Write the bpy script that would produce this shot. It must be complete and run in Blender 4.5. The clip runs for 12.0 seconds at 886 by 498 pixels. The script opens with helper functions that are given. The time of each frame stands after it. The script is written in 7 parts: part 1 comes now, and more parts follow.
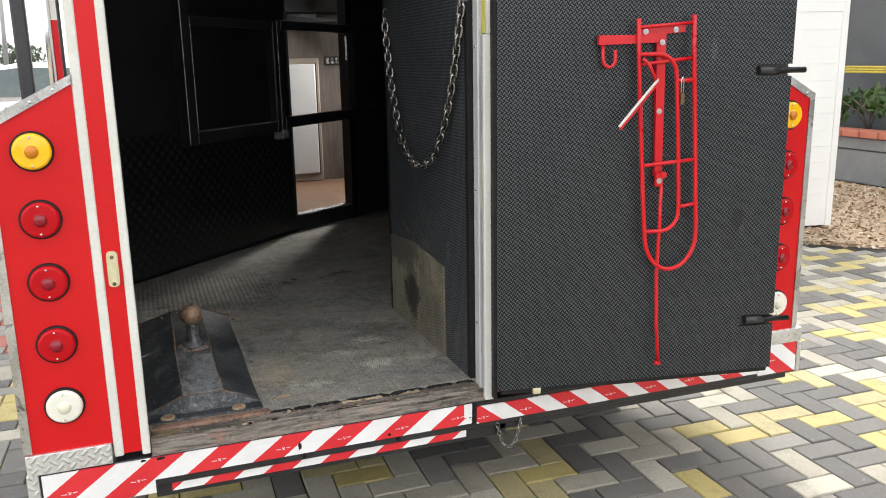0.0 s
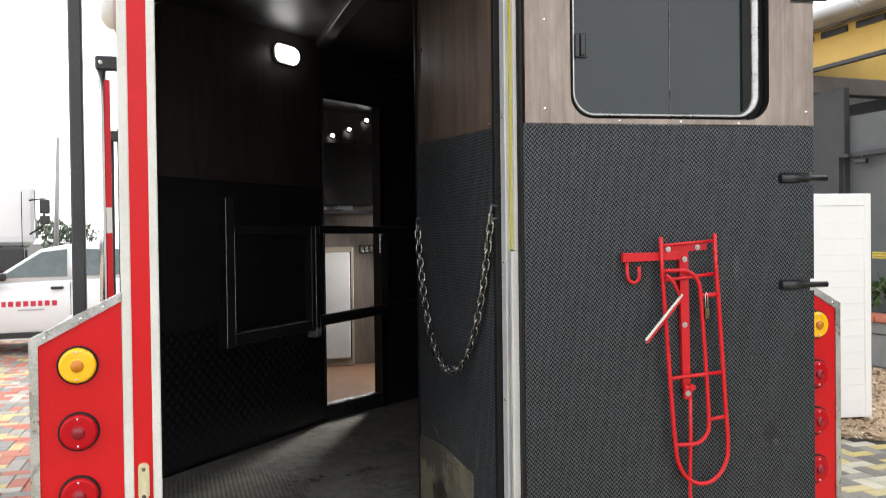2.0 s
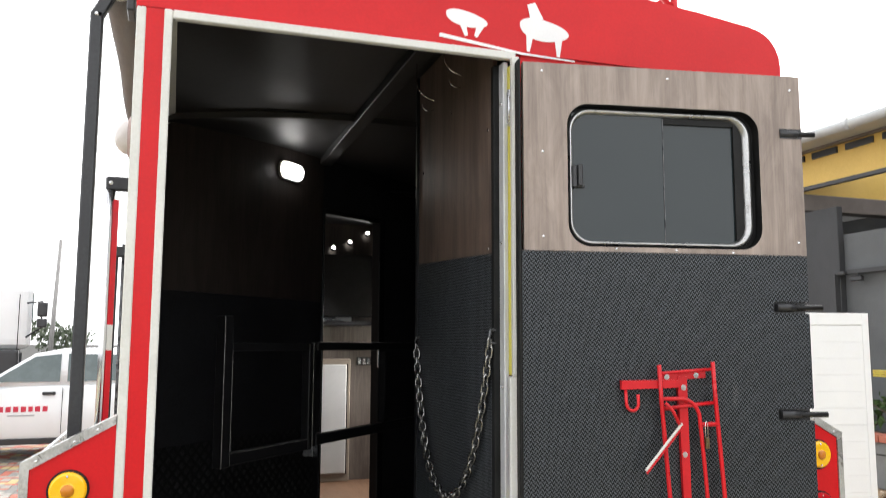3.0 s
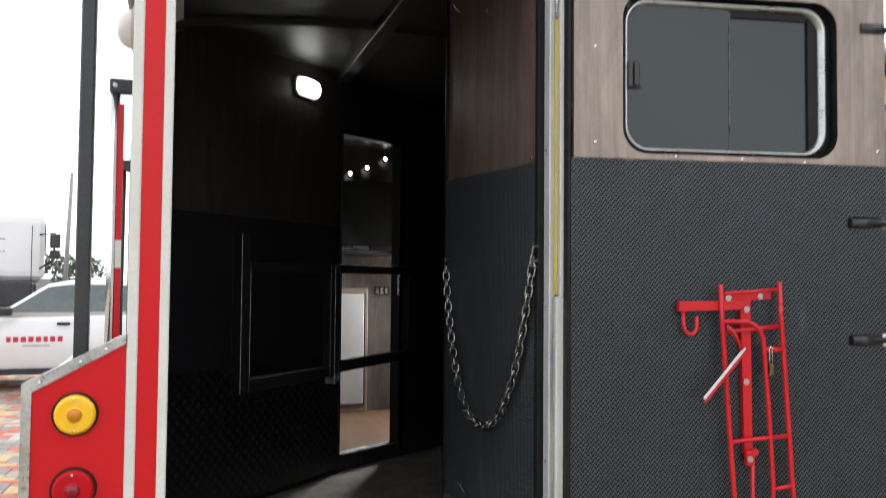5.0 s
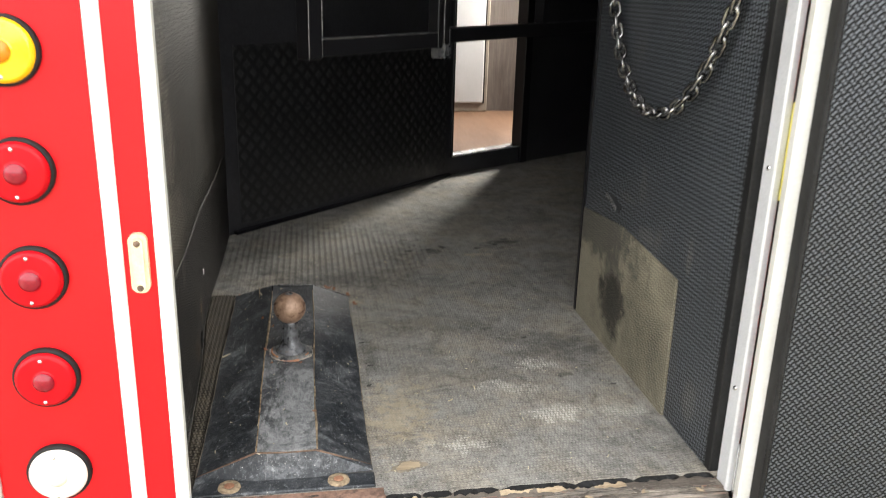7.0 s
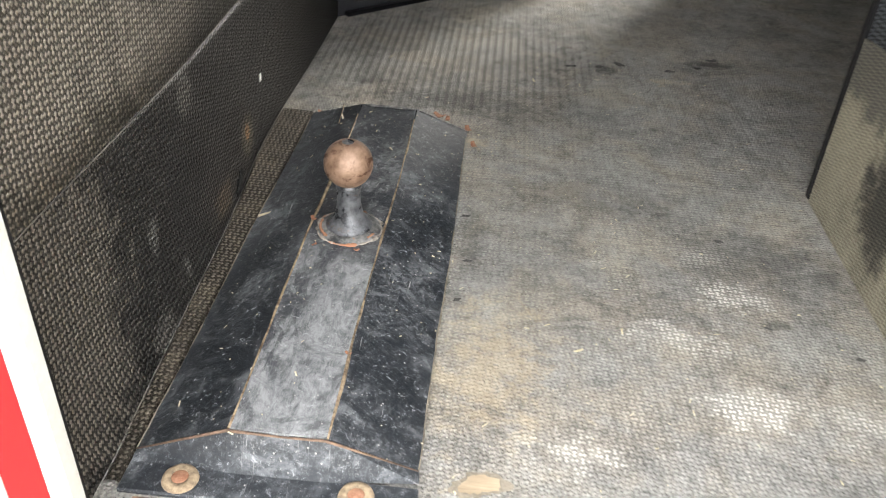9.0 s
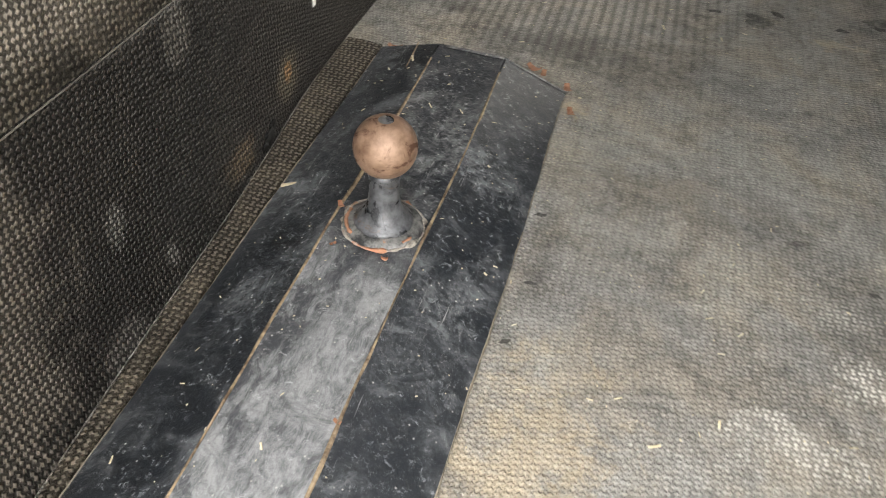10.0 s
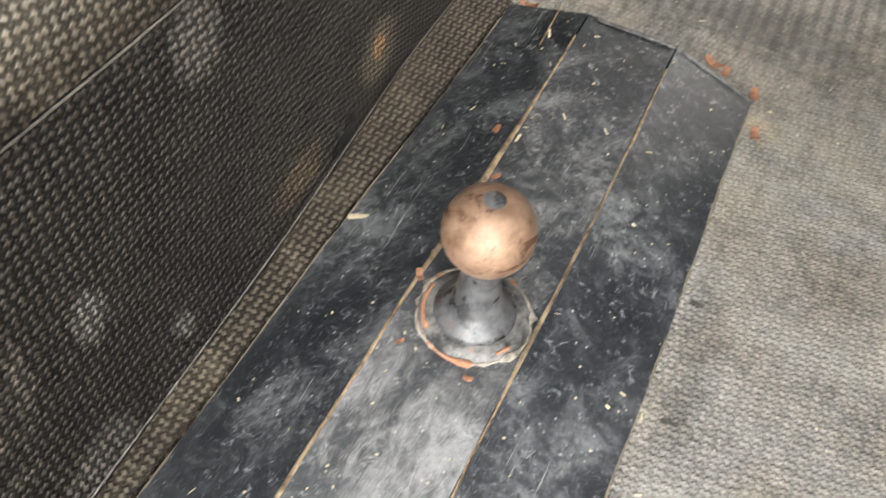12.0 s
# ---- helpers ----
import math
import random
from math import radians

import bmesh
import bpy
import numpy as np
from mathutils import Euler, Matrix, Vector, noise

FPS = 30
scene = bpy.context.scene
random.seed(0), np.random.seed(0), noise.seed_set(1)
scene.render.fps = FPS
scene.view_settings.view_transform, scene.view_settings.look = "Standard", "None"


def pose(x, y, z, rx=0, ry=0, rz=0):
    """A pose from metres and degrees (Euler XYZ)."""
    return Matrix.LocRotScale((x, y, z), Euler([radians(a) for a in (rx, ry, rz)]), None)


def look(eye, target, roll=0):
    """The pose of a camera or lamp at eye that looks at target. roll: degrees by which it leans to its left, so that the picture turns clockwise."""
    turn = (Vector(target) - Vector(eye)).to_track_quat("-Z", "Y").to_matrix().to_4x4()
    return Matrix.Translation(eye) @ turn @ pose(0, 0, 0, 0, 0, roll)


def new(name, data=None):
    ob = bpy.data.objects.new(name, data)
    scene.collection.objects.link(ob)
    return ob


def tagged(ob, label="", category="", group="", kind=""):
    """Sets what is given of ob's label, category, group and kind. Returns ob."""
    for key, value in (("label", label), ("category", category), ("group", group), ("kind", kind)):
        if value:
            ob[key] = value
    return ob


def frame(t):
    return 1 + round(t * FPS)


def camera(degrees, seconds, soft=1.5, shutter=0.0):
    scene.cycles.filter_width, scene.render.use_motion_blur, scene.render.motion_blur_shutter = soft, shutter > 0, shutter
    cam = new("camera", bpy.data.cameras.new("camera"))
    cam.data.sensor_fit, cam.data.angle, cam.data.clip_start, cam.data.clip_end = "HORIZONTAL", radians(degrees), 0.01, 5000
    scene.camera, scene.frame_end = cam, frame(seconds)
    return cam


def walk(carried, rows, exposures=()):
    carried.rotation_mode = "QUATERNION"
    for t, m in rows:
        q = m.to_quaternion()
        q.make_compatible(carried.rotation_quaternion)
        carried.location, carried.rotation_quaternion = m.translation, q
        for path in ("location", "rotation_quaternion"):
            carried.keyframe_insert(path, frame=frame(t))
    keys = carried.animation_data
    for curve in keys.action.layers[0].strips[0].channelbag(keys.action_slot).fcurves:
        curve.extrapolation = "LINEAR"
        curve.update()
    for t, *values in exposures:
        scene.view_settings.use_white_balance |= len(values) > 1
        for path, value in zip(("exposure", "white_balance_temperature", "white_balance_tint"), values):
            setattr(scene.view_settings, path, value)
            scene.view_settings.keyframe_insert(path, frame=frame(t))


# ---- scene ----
cam = camera(57.0, 12.0, soft=1.0, shutter=0.3)
PATH = [
    (0, (0.146, 0.015, 1.381), (0.817, 1.846, 0.934), -1.0),
    (0.5, (0.133, 0.014, 1.4), (0.774, 1.861, 0.978), -0.5),
    (1, (0.134, 0.008, 1.438), (0.763, 1.884, 1.149), -0.0),
    (1.5, (0.134, -0.004, 1.46), (0.768, 1.887, 1.309), -0.1),
    (2, (0.136, -0.022, 1.493), (0.76, 1.878, 1.465), -0.7),
    (2.5, (0.128, -0.037, 1.521), (0.753, 1.86, 1.624), -0.1),
    (3, (0.125, -0.044, 1.541), (0.75, 1.842, 1.774), 0.2),
    (3.2, (0.125, -0.036, 1.55), (0.746, 1.844, 1.832), 0.2),
    (4.8, (0.126, 0.111, 1.519), (0.723, 2.013, 1.683), 0.3),
    (5, (0.126, 0.192, 1.49), (0.73, 2.097, 1.568), 0.5),
    (5.5, (0.099, 0.358, 1.448), (0.72, 2.256, 1.339), 1.1),
    (6, (0.156, 0.513, 1.386), (0.701, 2.418, 1.113), 1.2),
    (6.5, (0.277, 0.721, 1.352), (0.661, 2.636, 0.922), 0.9),
    (7, (0.300, 0.959, 1.291), (0.616, 2.833, 0.676), 1.6),
    (7.2, (0.282, 1.056, 1.278), (0.601, 2.904, 0.588), 2.0),
    (8.8, (0.455, 1.595, 1.161), (0.404, 3.289, 0.098), 2.9),
    (9, (0.445, 1.671, 1.151), (0.354, 3.325, 0.03), 3.4),
    (9.5, (0.414, 1.862, 1.132), (0.276, 3.415, -0.121), 5.5),
    (10, (0.468, 1.996, 1.103), (0.158, 3.451, -0.233), 5.3),
    (10.5, (0.532, 2.118, 1.095), (-0.025, 3.487, -0.253), 3.9),
    (11, (0.482, 2.244, 1.095), (-0.073, 3.592, -0.274), 4.0),
    (11.5, (0.409, 2.344, 1.075), (-0.031, 3.649, -0.376), 6.0),
    (12, (0.354, 2.321, 1.047), (-0.092, 3.481, -0.519), 6.4),
]
EXPOSURES = [(0.0, 1.2, 6500, 10), (1.5, 1.15, 6500, 10), (3.2, 1.1, 6500, 10), (4.2, 0.92, 6350, 10), (5.0, 0.9, 6350, 10), (5.5, 1.58, 6350, 10), (6.0, 1.75, 6350, 10), (6.5, 1.98, 6500, 10), (7.0, 2.27, 6700, 10), (9.0, 3.08, 6600, 10), (10.0, 2.98, 6850, 10), (10.5, 3.15, 6880, 10), (11.0, 3.46, 6880, 10), (12.0, 3.6, 6880, 10)]
walk(cam, [(t, look(eye, target, roll)) for t, eye, target, roll in PATH], EXPOSURES)

# ---------------------------------------------------------------- light
world = bpy.data.worlds.new("overcast_sky")
scene.world = world
world.use_nodes = True
wn, wl = world.node_tree.nodes, world.node_tree.links
sky = wn.new("ShaderNodeTexSky")
sky.sky_type, sky.sun_disc = "NISHITA", False
sky.sun_elevation, sky.sun_rotation = radians(42), radians(31)
sky.air_density, sky.dust_density = 1.0, 4.0
grey = wn.new("ShaderNodeHueSaturation")
grey.inputs["Saturation"].default_value = 0.12
grey.inputs["Value"].default_value = 1.0
wl.new(sky.outputs[0], grey.inputs["Color"])
veil = wn.new("ShaderNodeMix")          # an even bright cloud layer before the sky
veil.data_type = "RGBA"
veil.inputs[0].default_value = 0.7
cloud = wn.new("ShaderNodeTexNoise")
cloud.inputs["Scale"].default_value, cloud.inputs["Detail"].default_value = 3.0, 5
where = wn.new("ShaderNodeTexCoord")
wl.new(where.outputs["Generated"], cloud.inputs["Vector"])
tone = wn.new("ShaderNodeMix")
tone.data_type = "RGBA"
tone.inputs[6].default_value, tone.inputs[7].default_value = (4.6, 4.8, 5.2, 1), (10.2, 10.2, 10.2, 1)
wl.new(cloud.outputs["Fac"], tone.inputs[0])
wl.new(tone.outputs[2], veil.inputs[7])
wl.new(grey.outputs[0], veil.inputs[6])
wl.new(veil.outputs[2], wn["Background"].inputs["Color"])
wn["Background"].inputs["Strength"].default_value = 0.15

sun = new("sun", bpy.data.lights.new("sun", "SUN"))
sun.data.energy, sun.data.angle, sun.data.color = 1.3, radians(16), (1.0, 0.96, 0.9)
az, el = radians(31), radians(42)
SUNWARD = Vector((math.sin(az) * math.cos(el), math.cos(az) * math.cos(el), math.sin(el)))
sun.matrix_world = look(SUNWARD * 30, (0, 0, 0))

# daylight from the side window of the living quarters
glow = new("window_light", bpy.data.lights.new("window_light", "AREA"))
glow.data.shape, glow.data.size, glow.data.size_y, glow.data.energy = "RECTANGLE", 0.26, 0.8, 28
glow.data.color = (1.0, 0.97, 0.92)
glow.matrix_world = look((1.965, 6.12, 1.62), (0.8, 4.3, 0.45))

# ---------------------------------------------------------------- helpers
RY, FZ = 2.136, 0.435          # rear face and floor of the trailer
SLOPE, SLOPE0 = 0.0, 1.5       # the yard is level


def ground_z(y):
    return SLOPE * (y - SLOPE0)


def box(bm, x0, x1, y0, y1, z0, z1, bevel=0.0, seg=1, m=None):
    r = bmesh.ops.create_cube(bm, size=1.0)
    vs = r["verts"]
    for v in vs:
        v.co = Vector((x0 + (v.co.x + .5) * (x1 - x0), y0 + (v.co.y + .5) * (y1 - y0), z0 + (v.co.z + .5) * (z1 - z0)))
    if bevel > 0:
        es = list({e for v in vs for e in v.link_edges})
        res = bmesh.ops.bevel(bm, geom=es, offset=bevel, segments=seg, profile=0.6, affect="EDGES")
        vs = list({v for f in res["faces"] for v in f.verts} | {v for v in vs if v.is_valid})
    if m is not None:
        bmesh.ops.transform(bm, matrix=m, verts=vs)
    return vs


def tube(bm, pts, r, seg=10, closed=False, caps=True, flat=1.0):
    """A round bar along a line of points."""
    pts = [Vector(p) for p in pts]
    n = len(pts)
    rings = []
    up = None
    for i, p in enumerate(pts):
        a = pts[(i - 1) % n] if (closed or i > 0) else p
        b = pts[(i + 1) % n] if (closed or i < n - 1) else p
        t = (b - a).normalized()
        if up is None:
            up = Vector((0, 0, 1)) if abs(t.z) < 0.9 else Vector((1, 0, 0))
        side = t.cross(up).normalized()
        up = side.cross(t).normalized()
        rr = r[i] if isinstance(r, (list, tuple)) else r
        rings.append([bm.verts.new(p + rr * (math.cos(2 * math.pi * k / seg) * side + flat * math.sin(2 * math.pi * k / seg) * up)) for k in range(seg)])
    for i in range(n if closed else n - 1):
        A, B = rings[i], rings[(i + 1) % n]
        for k in range(seg):
            f = bm.faces.new((A[k], A[(k + 1) % seg], B[(k + 1) % seg], B[k]))
            f.smooth = True
    if caps and not closed:
        bm.faces.new(rings[0][::-1])
        bm.faces.new(rings[-1])


def lathe(bm, prof, m=None, seg=28, smooth=True):
    """A turned body about z from (radius, height) pairs."""
    rings = []
    for r, z in prof:
        if r < 1e-6:
            rings.append([bm.verts.new((0, 0, z))])
        else:
            rings.append([bm.verts.new((r * math.cos(2 * math.pi * k / seg), r * math.sin(2 * math.pi * k / seg), z)) for k in range(seg)])
    for A, B in zip(rings, rings[1:]):
        for k in range(seg):
            q = [A[k % len(A)], A[(k + 1) % len(A)], B[(k + 1) % len(B)], B[k % len(B)]]
            q = list(dict.fromkeys(q))
            if len(q) > 2:
                f = bm.faces.new(q)
                f.smooth = smooth
    if m is not None:
        bmesh.ops.transform(bm, matrix=m, verts=[v for ring in rings for v in ring])


def prism(bm, poly, depth, m=None):
    """A flat outline in x and z, given a thickness along y from 0 to depth."""
    a = [bm.verts.new((x, 0, z)) for x, z in poly]
    b = [bm.verts.new((x, depth, z)) for x, z in poly]
    n = len(poly)
    bm.faces.new(a)
    bm.faces.new(b[::-1])
    for k in range(n):
        bm.faces.new((a[k], b[k], b[(k + 1) % n], a[(k + 1) % n]))
    if m is not None:
        bmesh.ops.transform(bm, matrix=m, verts=a + b)
    return a + b


def rounded(x0, x1, z0, z1, r, seg=6):
    """The outline of a rounded rectangle."""
    out = []
    for cx, cz, a0 in ((x1 - r, z1 - r, 0), (x0 + r, z1 - r, 90), (x0 + r, z0 + r, 180), (x1 - r, z0 + r, 270)):
        for k in range(seg + 1):
            a = radians(a0 + 90 * k / seg)
            out.append((cx + r * math.cos(a), cz + r * math.sin(a)))
    return out


def ringplate(bm, outer, inner, depth, m=None):
    """A plate with a hole: two outlines with as many points each."""
    n = len(outer)
    vs = []
    for y in (0, depth):
        vs.append([bm.verts.new((x, y, z)) for x, z in outer])
        vs.append([bm.verts.new((x, y, z)) for x, z in inner])
    o0, i0, o1, i1 = vs
    for k in range(n):
        j = (k + 1) % n
        bm.faces.new((o0[k], i0[k], i0[j], o0[j]))
        bm.faces.new((o1[k], o1[j], i1[j], i1[k]))
        bm.faces.new((o0[k], o0[j], o1[j], o1[k]))
        bm.faces.new((i0[k], i1[k], i1[j], i0[j]))
    if m is not None:
        bmesh.ops.transform(bm, matrix=m, verts=[v for s in vs for v in s])


def fan_outline(outline, rect, n):
    """Points on a rectangle's edge that answer the points of an inner outline, for ringplate."""
    x0, x1, z0, z1 = rect
    cx, cz = sum(p[0] for p in outline) / n, sum(p[1] for p in outline) / n
    out = []
    for x, z in outline:
        dx, dz = x - cx, z - cz
        s = min(((x1 if dx > 0 else x0) - cx) / dx if abs(dx) > 1e-9 else 1e9, ((z1 if dz > 0 else z0) - cz) / dz if abs(dz) > 1e-9 else 1e9)
        out.append([cx + s * dx, cz + s * dz])
    for gx in (x0, x1):
        for gz in (z0, z1):
            k = min(range(n), key=lambda i: (out[i][0] - gx) ** 2 + (out[i][1] - gz) ** 2)
            out[k] = [gx, gz]
    return out


def metric_uv(bm):
    lay = bm.loops.layers.uv.verify()
    for f in bm.faces:
        n = f.normal
        a = max(range(3), key=lambda i: abs(n[i]))
        for l in f.loops:
            c = l.vert.co
            l[lay].uv = ((c.y, c.z), (c.x, c.z), (c.x, c.y))[a]


def full(ob):
    m = ob.matrix_basis.copy()
    return full(ob.parent) @ m if ob.parent else m


def part(name, bm, material, parent=None, label="", at=None):
    """One mesh object, built in the world's metres, or in the space of the pose at."""
    bm.normal_update()
    bmesh.ops.recalc_face_normals(bm, faces=bm.faces[:])
    bm.normal_update()
    metric_uv(bm)
    if at is not None:
        bm.transform(at)
    if parent is not None:
        bm.transform(full(parent).inverted())
    me = bpy.data.meshes.new(name)
    bm.to_mesh(me)
    bm.free()
    for mt in material if isinstance(material, (list, tuple)) else [material]:
        me.materials.append(mt)
    ob = new(name, me)
    if parent is not None:
        ob.parent = parent
    if label:
        ob["label"] = label
    return ob


def thing(name, m, label, category, group="", kind=""):
    ob = new(name)
    ob.empty_display_size = 0.1
    ob.matrix_basis = m if isinstance(m, Matrix) else Matrix.Translation(m)
    return tagged(ob, label, category, group, kind)


def slab(name, material, parent, x0, x1, y0, y1, z0, z1, bevel=0.0, label="", at=None, seg=1):
    bm = bmesh.new()
    box(bm, x0, x1, y0, y1, z0, z1, bevel, seg)
    return part(name, bm, material, parent, label, at)


def setting(ob, label, category):
    return tagged(ob, label, category, kind="structure")


# ---------------------------------------------------------------- materials
class Nodes:
    def __init__(self, name):
        self.mat = bpy.data.materials.new(name)
        self.mat.use_nodes = True
        self.t = self.mat.node_tree
        self.b = self.t.nodes["Principled BSDF"]

    def put(self, kind):
        return self.t.nodes.new("ShaderNode" + kind)

    def link(self, a, b):
        self.t.links.new(a, b)

    def fill(self, socket, v):
        if hasattr(v, "is_linked"):
            self.link(v, socket)
        else:
            socket.default_value = v

    def coords(self, kind="Object", scale=(1, 1, 1), turn=0.0):
        tc = self.put("TexCoord")
        mp = self.put("Mapping")
        mp.inputs["Scale"].default_value = scale
        mp.inputs["Rotation"].default_value = (0, 0, turn)
        self.link(tc.outputs[kind], mp.inputs[0])
        return mp.outputs[0]

    def noise(self, vec, scale, detail=4, rough=0.6, warp=0.0):
        n = self.put("TexNoise")
        n.inputs["Scale"].default_value, n.inputs["Detail"].default_value = scale, detail
        n.inputs["Roughness"].default_value, n.inputs["Distortion"].default_value = rough, warp
        self.link(vec, n.inputs["Vector"])
        return n.outputs["Fac"]

    def math(self, op, a, b=0.0, c=0.0, clamp=False):
        n = self.put("Math")
        n.operation, n.use_clamp = op, clamp
        for s, v in zip(n.inputs, (a, b, c)):
            self.fill(s, v)
        return n.outputs[0]

    def ramp(self, fac, lo, hi, a=0.0, b=1.0):
        n = self.put("MapRange")
        n.interpolation_type = "SMOOTHSTEP"
        self.link(fac, n.inputs[0])
        for k, v in zip((1, 2, 3, 4), (lo, hi, a, b)):
            n.inputs[k].default_value = v
        return n.outputs[0]

    def mix(self, fac, a, b):
        n = self.put("Mix")
        n.data_type = "RGBA"
        self.fill(n.inputs[0], fac)
        for s, v in ((n.inputs[6], a), (n.inputs[7], b)):
            if hasattr(v, "is_linked"):
                self.link(v, s)
            else:
                s.default_value = (*v, 1)
        return n.outputs[2]

    def blot(self, centre, size, ragged, amount=1.0, edge=(0.6, 1.1), wild=1.8):
        """A stain round one place in the world, its outline broken up by the noise ragged."""
        at = self.put("Mapping")
        at.vector_type = "POINT"
        at.inputs["Location"].default_value = tuple(-c / s for c, s in zip(centre, size))
        at.inputs["Scale"].default_value = tuple(1 / s for s in size)
        self.link(self.put("NewGeometry").outputs["Position"], at.inputs[0])
        d = self.put("VectorMath")
        d.operation = "LENGTH"
        self.link(at.outputs[0], d.inputs[0])
        far = self.math("MULTIPLY_ADD", self.math("SUBTRACT", ragged, 0.5), wild, d.outputs["Value"])
        return self.ramp(far, edge[0], edge[1], amount, 0.0)

    def bump(self, height, strength, distance=0.01, under=None):
        n = self.put("Bump")
        n.inputs["Strength"].default_value, n.inputs["Distance"].default_value = strength, distance
        self.link(height, n.inputs["Height"])
        if under is not None:
            self.link(under, n.inputs["Normal"])
        return n.outputs[0]

    def done(self, colour=None, rough=None, metal=None, normal=None, coat=0.0, spec=None):
        for key, v in (("Base Color", colour), ("Roughness", rough), ("Metallic", metal), ("Normal", normal), ("Specular IOR Level", spec)):
            if v is None:
                continue
            if key == "Base Color" and isinstance(v, tuple):
                v = (*v, 1)
            self.fill(self.b.inputs[key], v)
        if coat:
            self.b.inputs["Coat Weight"].default_value = coat
            self.b.inputs["Coat Roughness"].default_value = 0.06
        return self.mat


def plain(name, c1, c2, rough=0.5, metal=0.0, grain=60.0, stain=4.0, relief=0.15, depth=0.001, coat=0.0, vary=0.12, dirt=None, dirt_at=(0.55, 0.75), dirt_scale=7.0, spec=None):
    """A painted, moulded or metal surface: two near tones, fine grain, larger stains, and dirt in patches."""
    n = Nodes(name)
    v = n.coords()
    g, s = n.noise(v, grain, 5, 0.65), n.noise(v, stain, 4, 0.6, 0.4)
    f = n.math("MULTIPLY_ADD", g, 0.45, n.math("MULTIPLY", s, 0.55))
    col = n.mix(n.ramp(f, 0.35, 0.65), c1, c2)
    rg = n.math("ADD", n.math("MULTIPLY", n.math("SUBTRACT", s, 0.5), vary * 2), rough, clamp=True)
    if dirt is not None:
        d = n.noise(v, dirt_scale, 8, 0.7, 0.8)
        k = n.ramp(d, *dirt_at)
        col = n.mix(k, col, dirt)
        rg = n.math("MAXIMUM", rg, n.math("MULTIPLY", k, 0.75))
    return n.done(col, rg, metal, n.bump(g, relief, depth), coat, spec)


def dog_bones(n, pitch, turn=0.0):
    """The relief of rubber matting: bars with thick ends, lying and standing in turn, parted by narrow winding grooves."""
    uv = n.coords("UV", (1 / pitch, 1 / pitch, 1), turn)
    sp = n.put("SeparateXYZ")
    n.link(uv, sp.inputs[0])
    x, y = sp.outputs[0], sp.outputs[1]

    def groove(p, q, sign):
        k, j = n.math("FLOOR", n.math("ADD", p, 0.5)), n.math("FLOOR", q)
        odd = n.math("MODULO", n.math("ABSOLUTE", n.math("ADD", k, j)), 2.0)
        side = n.math("MULTIPLY_ADD", odd, 2.0 * sign, -sign)
        wave = n.math("COSINE", n.math("MULTIPLY", n.math("SUBTRACT", n.math("FRACT", q), 0.5), 2 * math.pi))
        return n.math("ABSOLUTE", n.math("SUBTRACT", n.math("SUBTRACT", p, k), n.math("MULTIPLY", n.math("MULTIPLY", wave, side), 0.20)))

    near = n.math("MINIMUM", groove(x, y, 1.0), groove(y, x, -1.0))
    return n.ramp(near, 0.08, 0.30)


def tread(name, base, dust, pitch=0.009, relief=0.8, dusty=(0.5, 0.8), dust_scale=3.0, rough=0.55, worn=0.3, top=None, stretch=(1, 1, 1), turn=0.0, stains=(), gloss=0.4, grime=0.0):
    """Rubber matting with a pattern of short crossing bars, dust caught in it."""
    n = Nodes(name)
    bar = dog_bones(n, pitch, turn)
    v = n.coords()
    fine, mid, big = n.noise(v, 110, 6, 0.7), n.noise(v, 22, 6, 0.7, 0.4), n.noise(n.coords("Object", stretch), dust_scale, 8, 0.68, 0.5)
    k = n.ramp(big, *dusty)
    k = n.math("MULTIPLY", k, n.math("MULTIPLY_ADD", mid, 0.9, 0.4), clamp=True)
    low = n.math("MULTIPLY_ADD", bar, worn, 1.0 - worn)
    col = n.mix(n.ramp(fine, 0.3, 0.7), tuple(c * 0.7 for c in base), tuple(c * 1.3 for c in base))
    # Relief light painted in: bar tops paler, grooves left near black.
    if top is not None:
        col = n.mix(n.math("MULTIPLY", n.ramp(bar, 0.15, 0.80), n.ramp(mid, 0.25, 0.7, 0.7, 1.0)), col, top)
    col = n.mix(n.math("MULTIPLY", k, low, clamp=True), col, dust)
    if grime:
        patchy = n.math("MULTIPLY_ADD", n.noise(n.coords("Object", (1, 1, 0.55)), 8, 8, 0.72, 0.7), 0.7, n.math("MULTIPLY", mid, 0.3))
        col = n.mix(n.ramp(patchy, 0.40, 0.60, grime, 0.0), col, tuple(c * 0.8 for c in base))
    for centre, size, tone, amount in stains:
        share = n.math("MULTIPLY_ADD", bar, 0.85, 0.15) if tone[0] > 0.13 else n.math("MULTIPLY_ADD", bar, -0.25, 1.0)   # pale dust and painted skylight lie on the bars
        col = n.mix(n.math("MULTIPLY", n.blot(centre, size, mid, amount), share), col, tone)
    rg = n.math("MULTIPLY_ADD", k, 0.35, rough, clamp=True)
    b1 = n.bump(bar, relief, pitch * 0.5)
    # Sheen is cut in the grooves, standing in for their occlusion.
    return n.done(col, rg, 0.0, n.bump(fine, 0.2, 0.001, b1), spec=n.ramp(bar, 0.05, 0.6, gloss * 0.32, gloss))


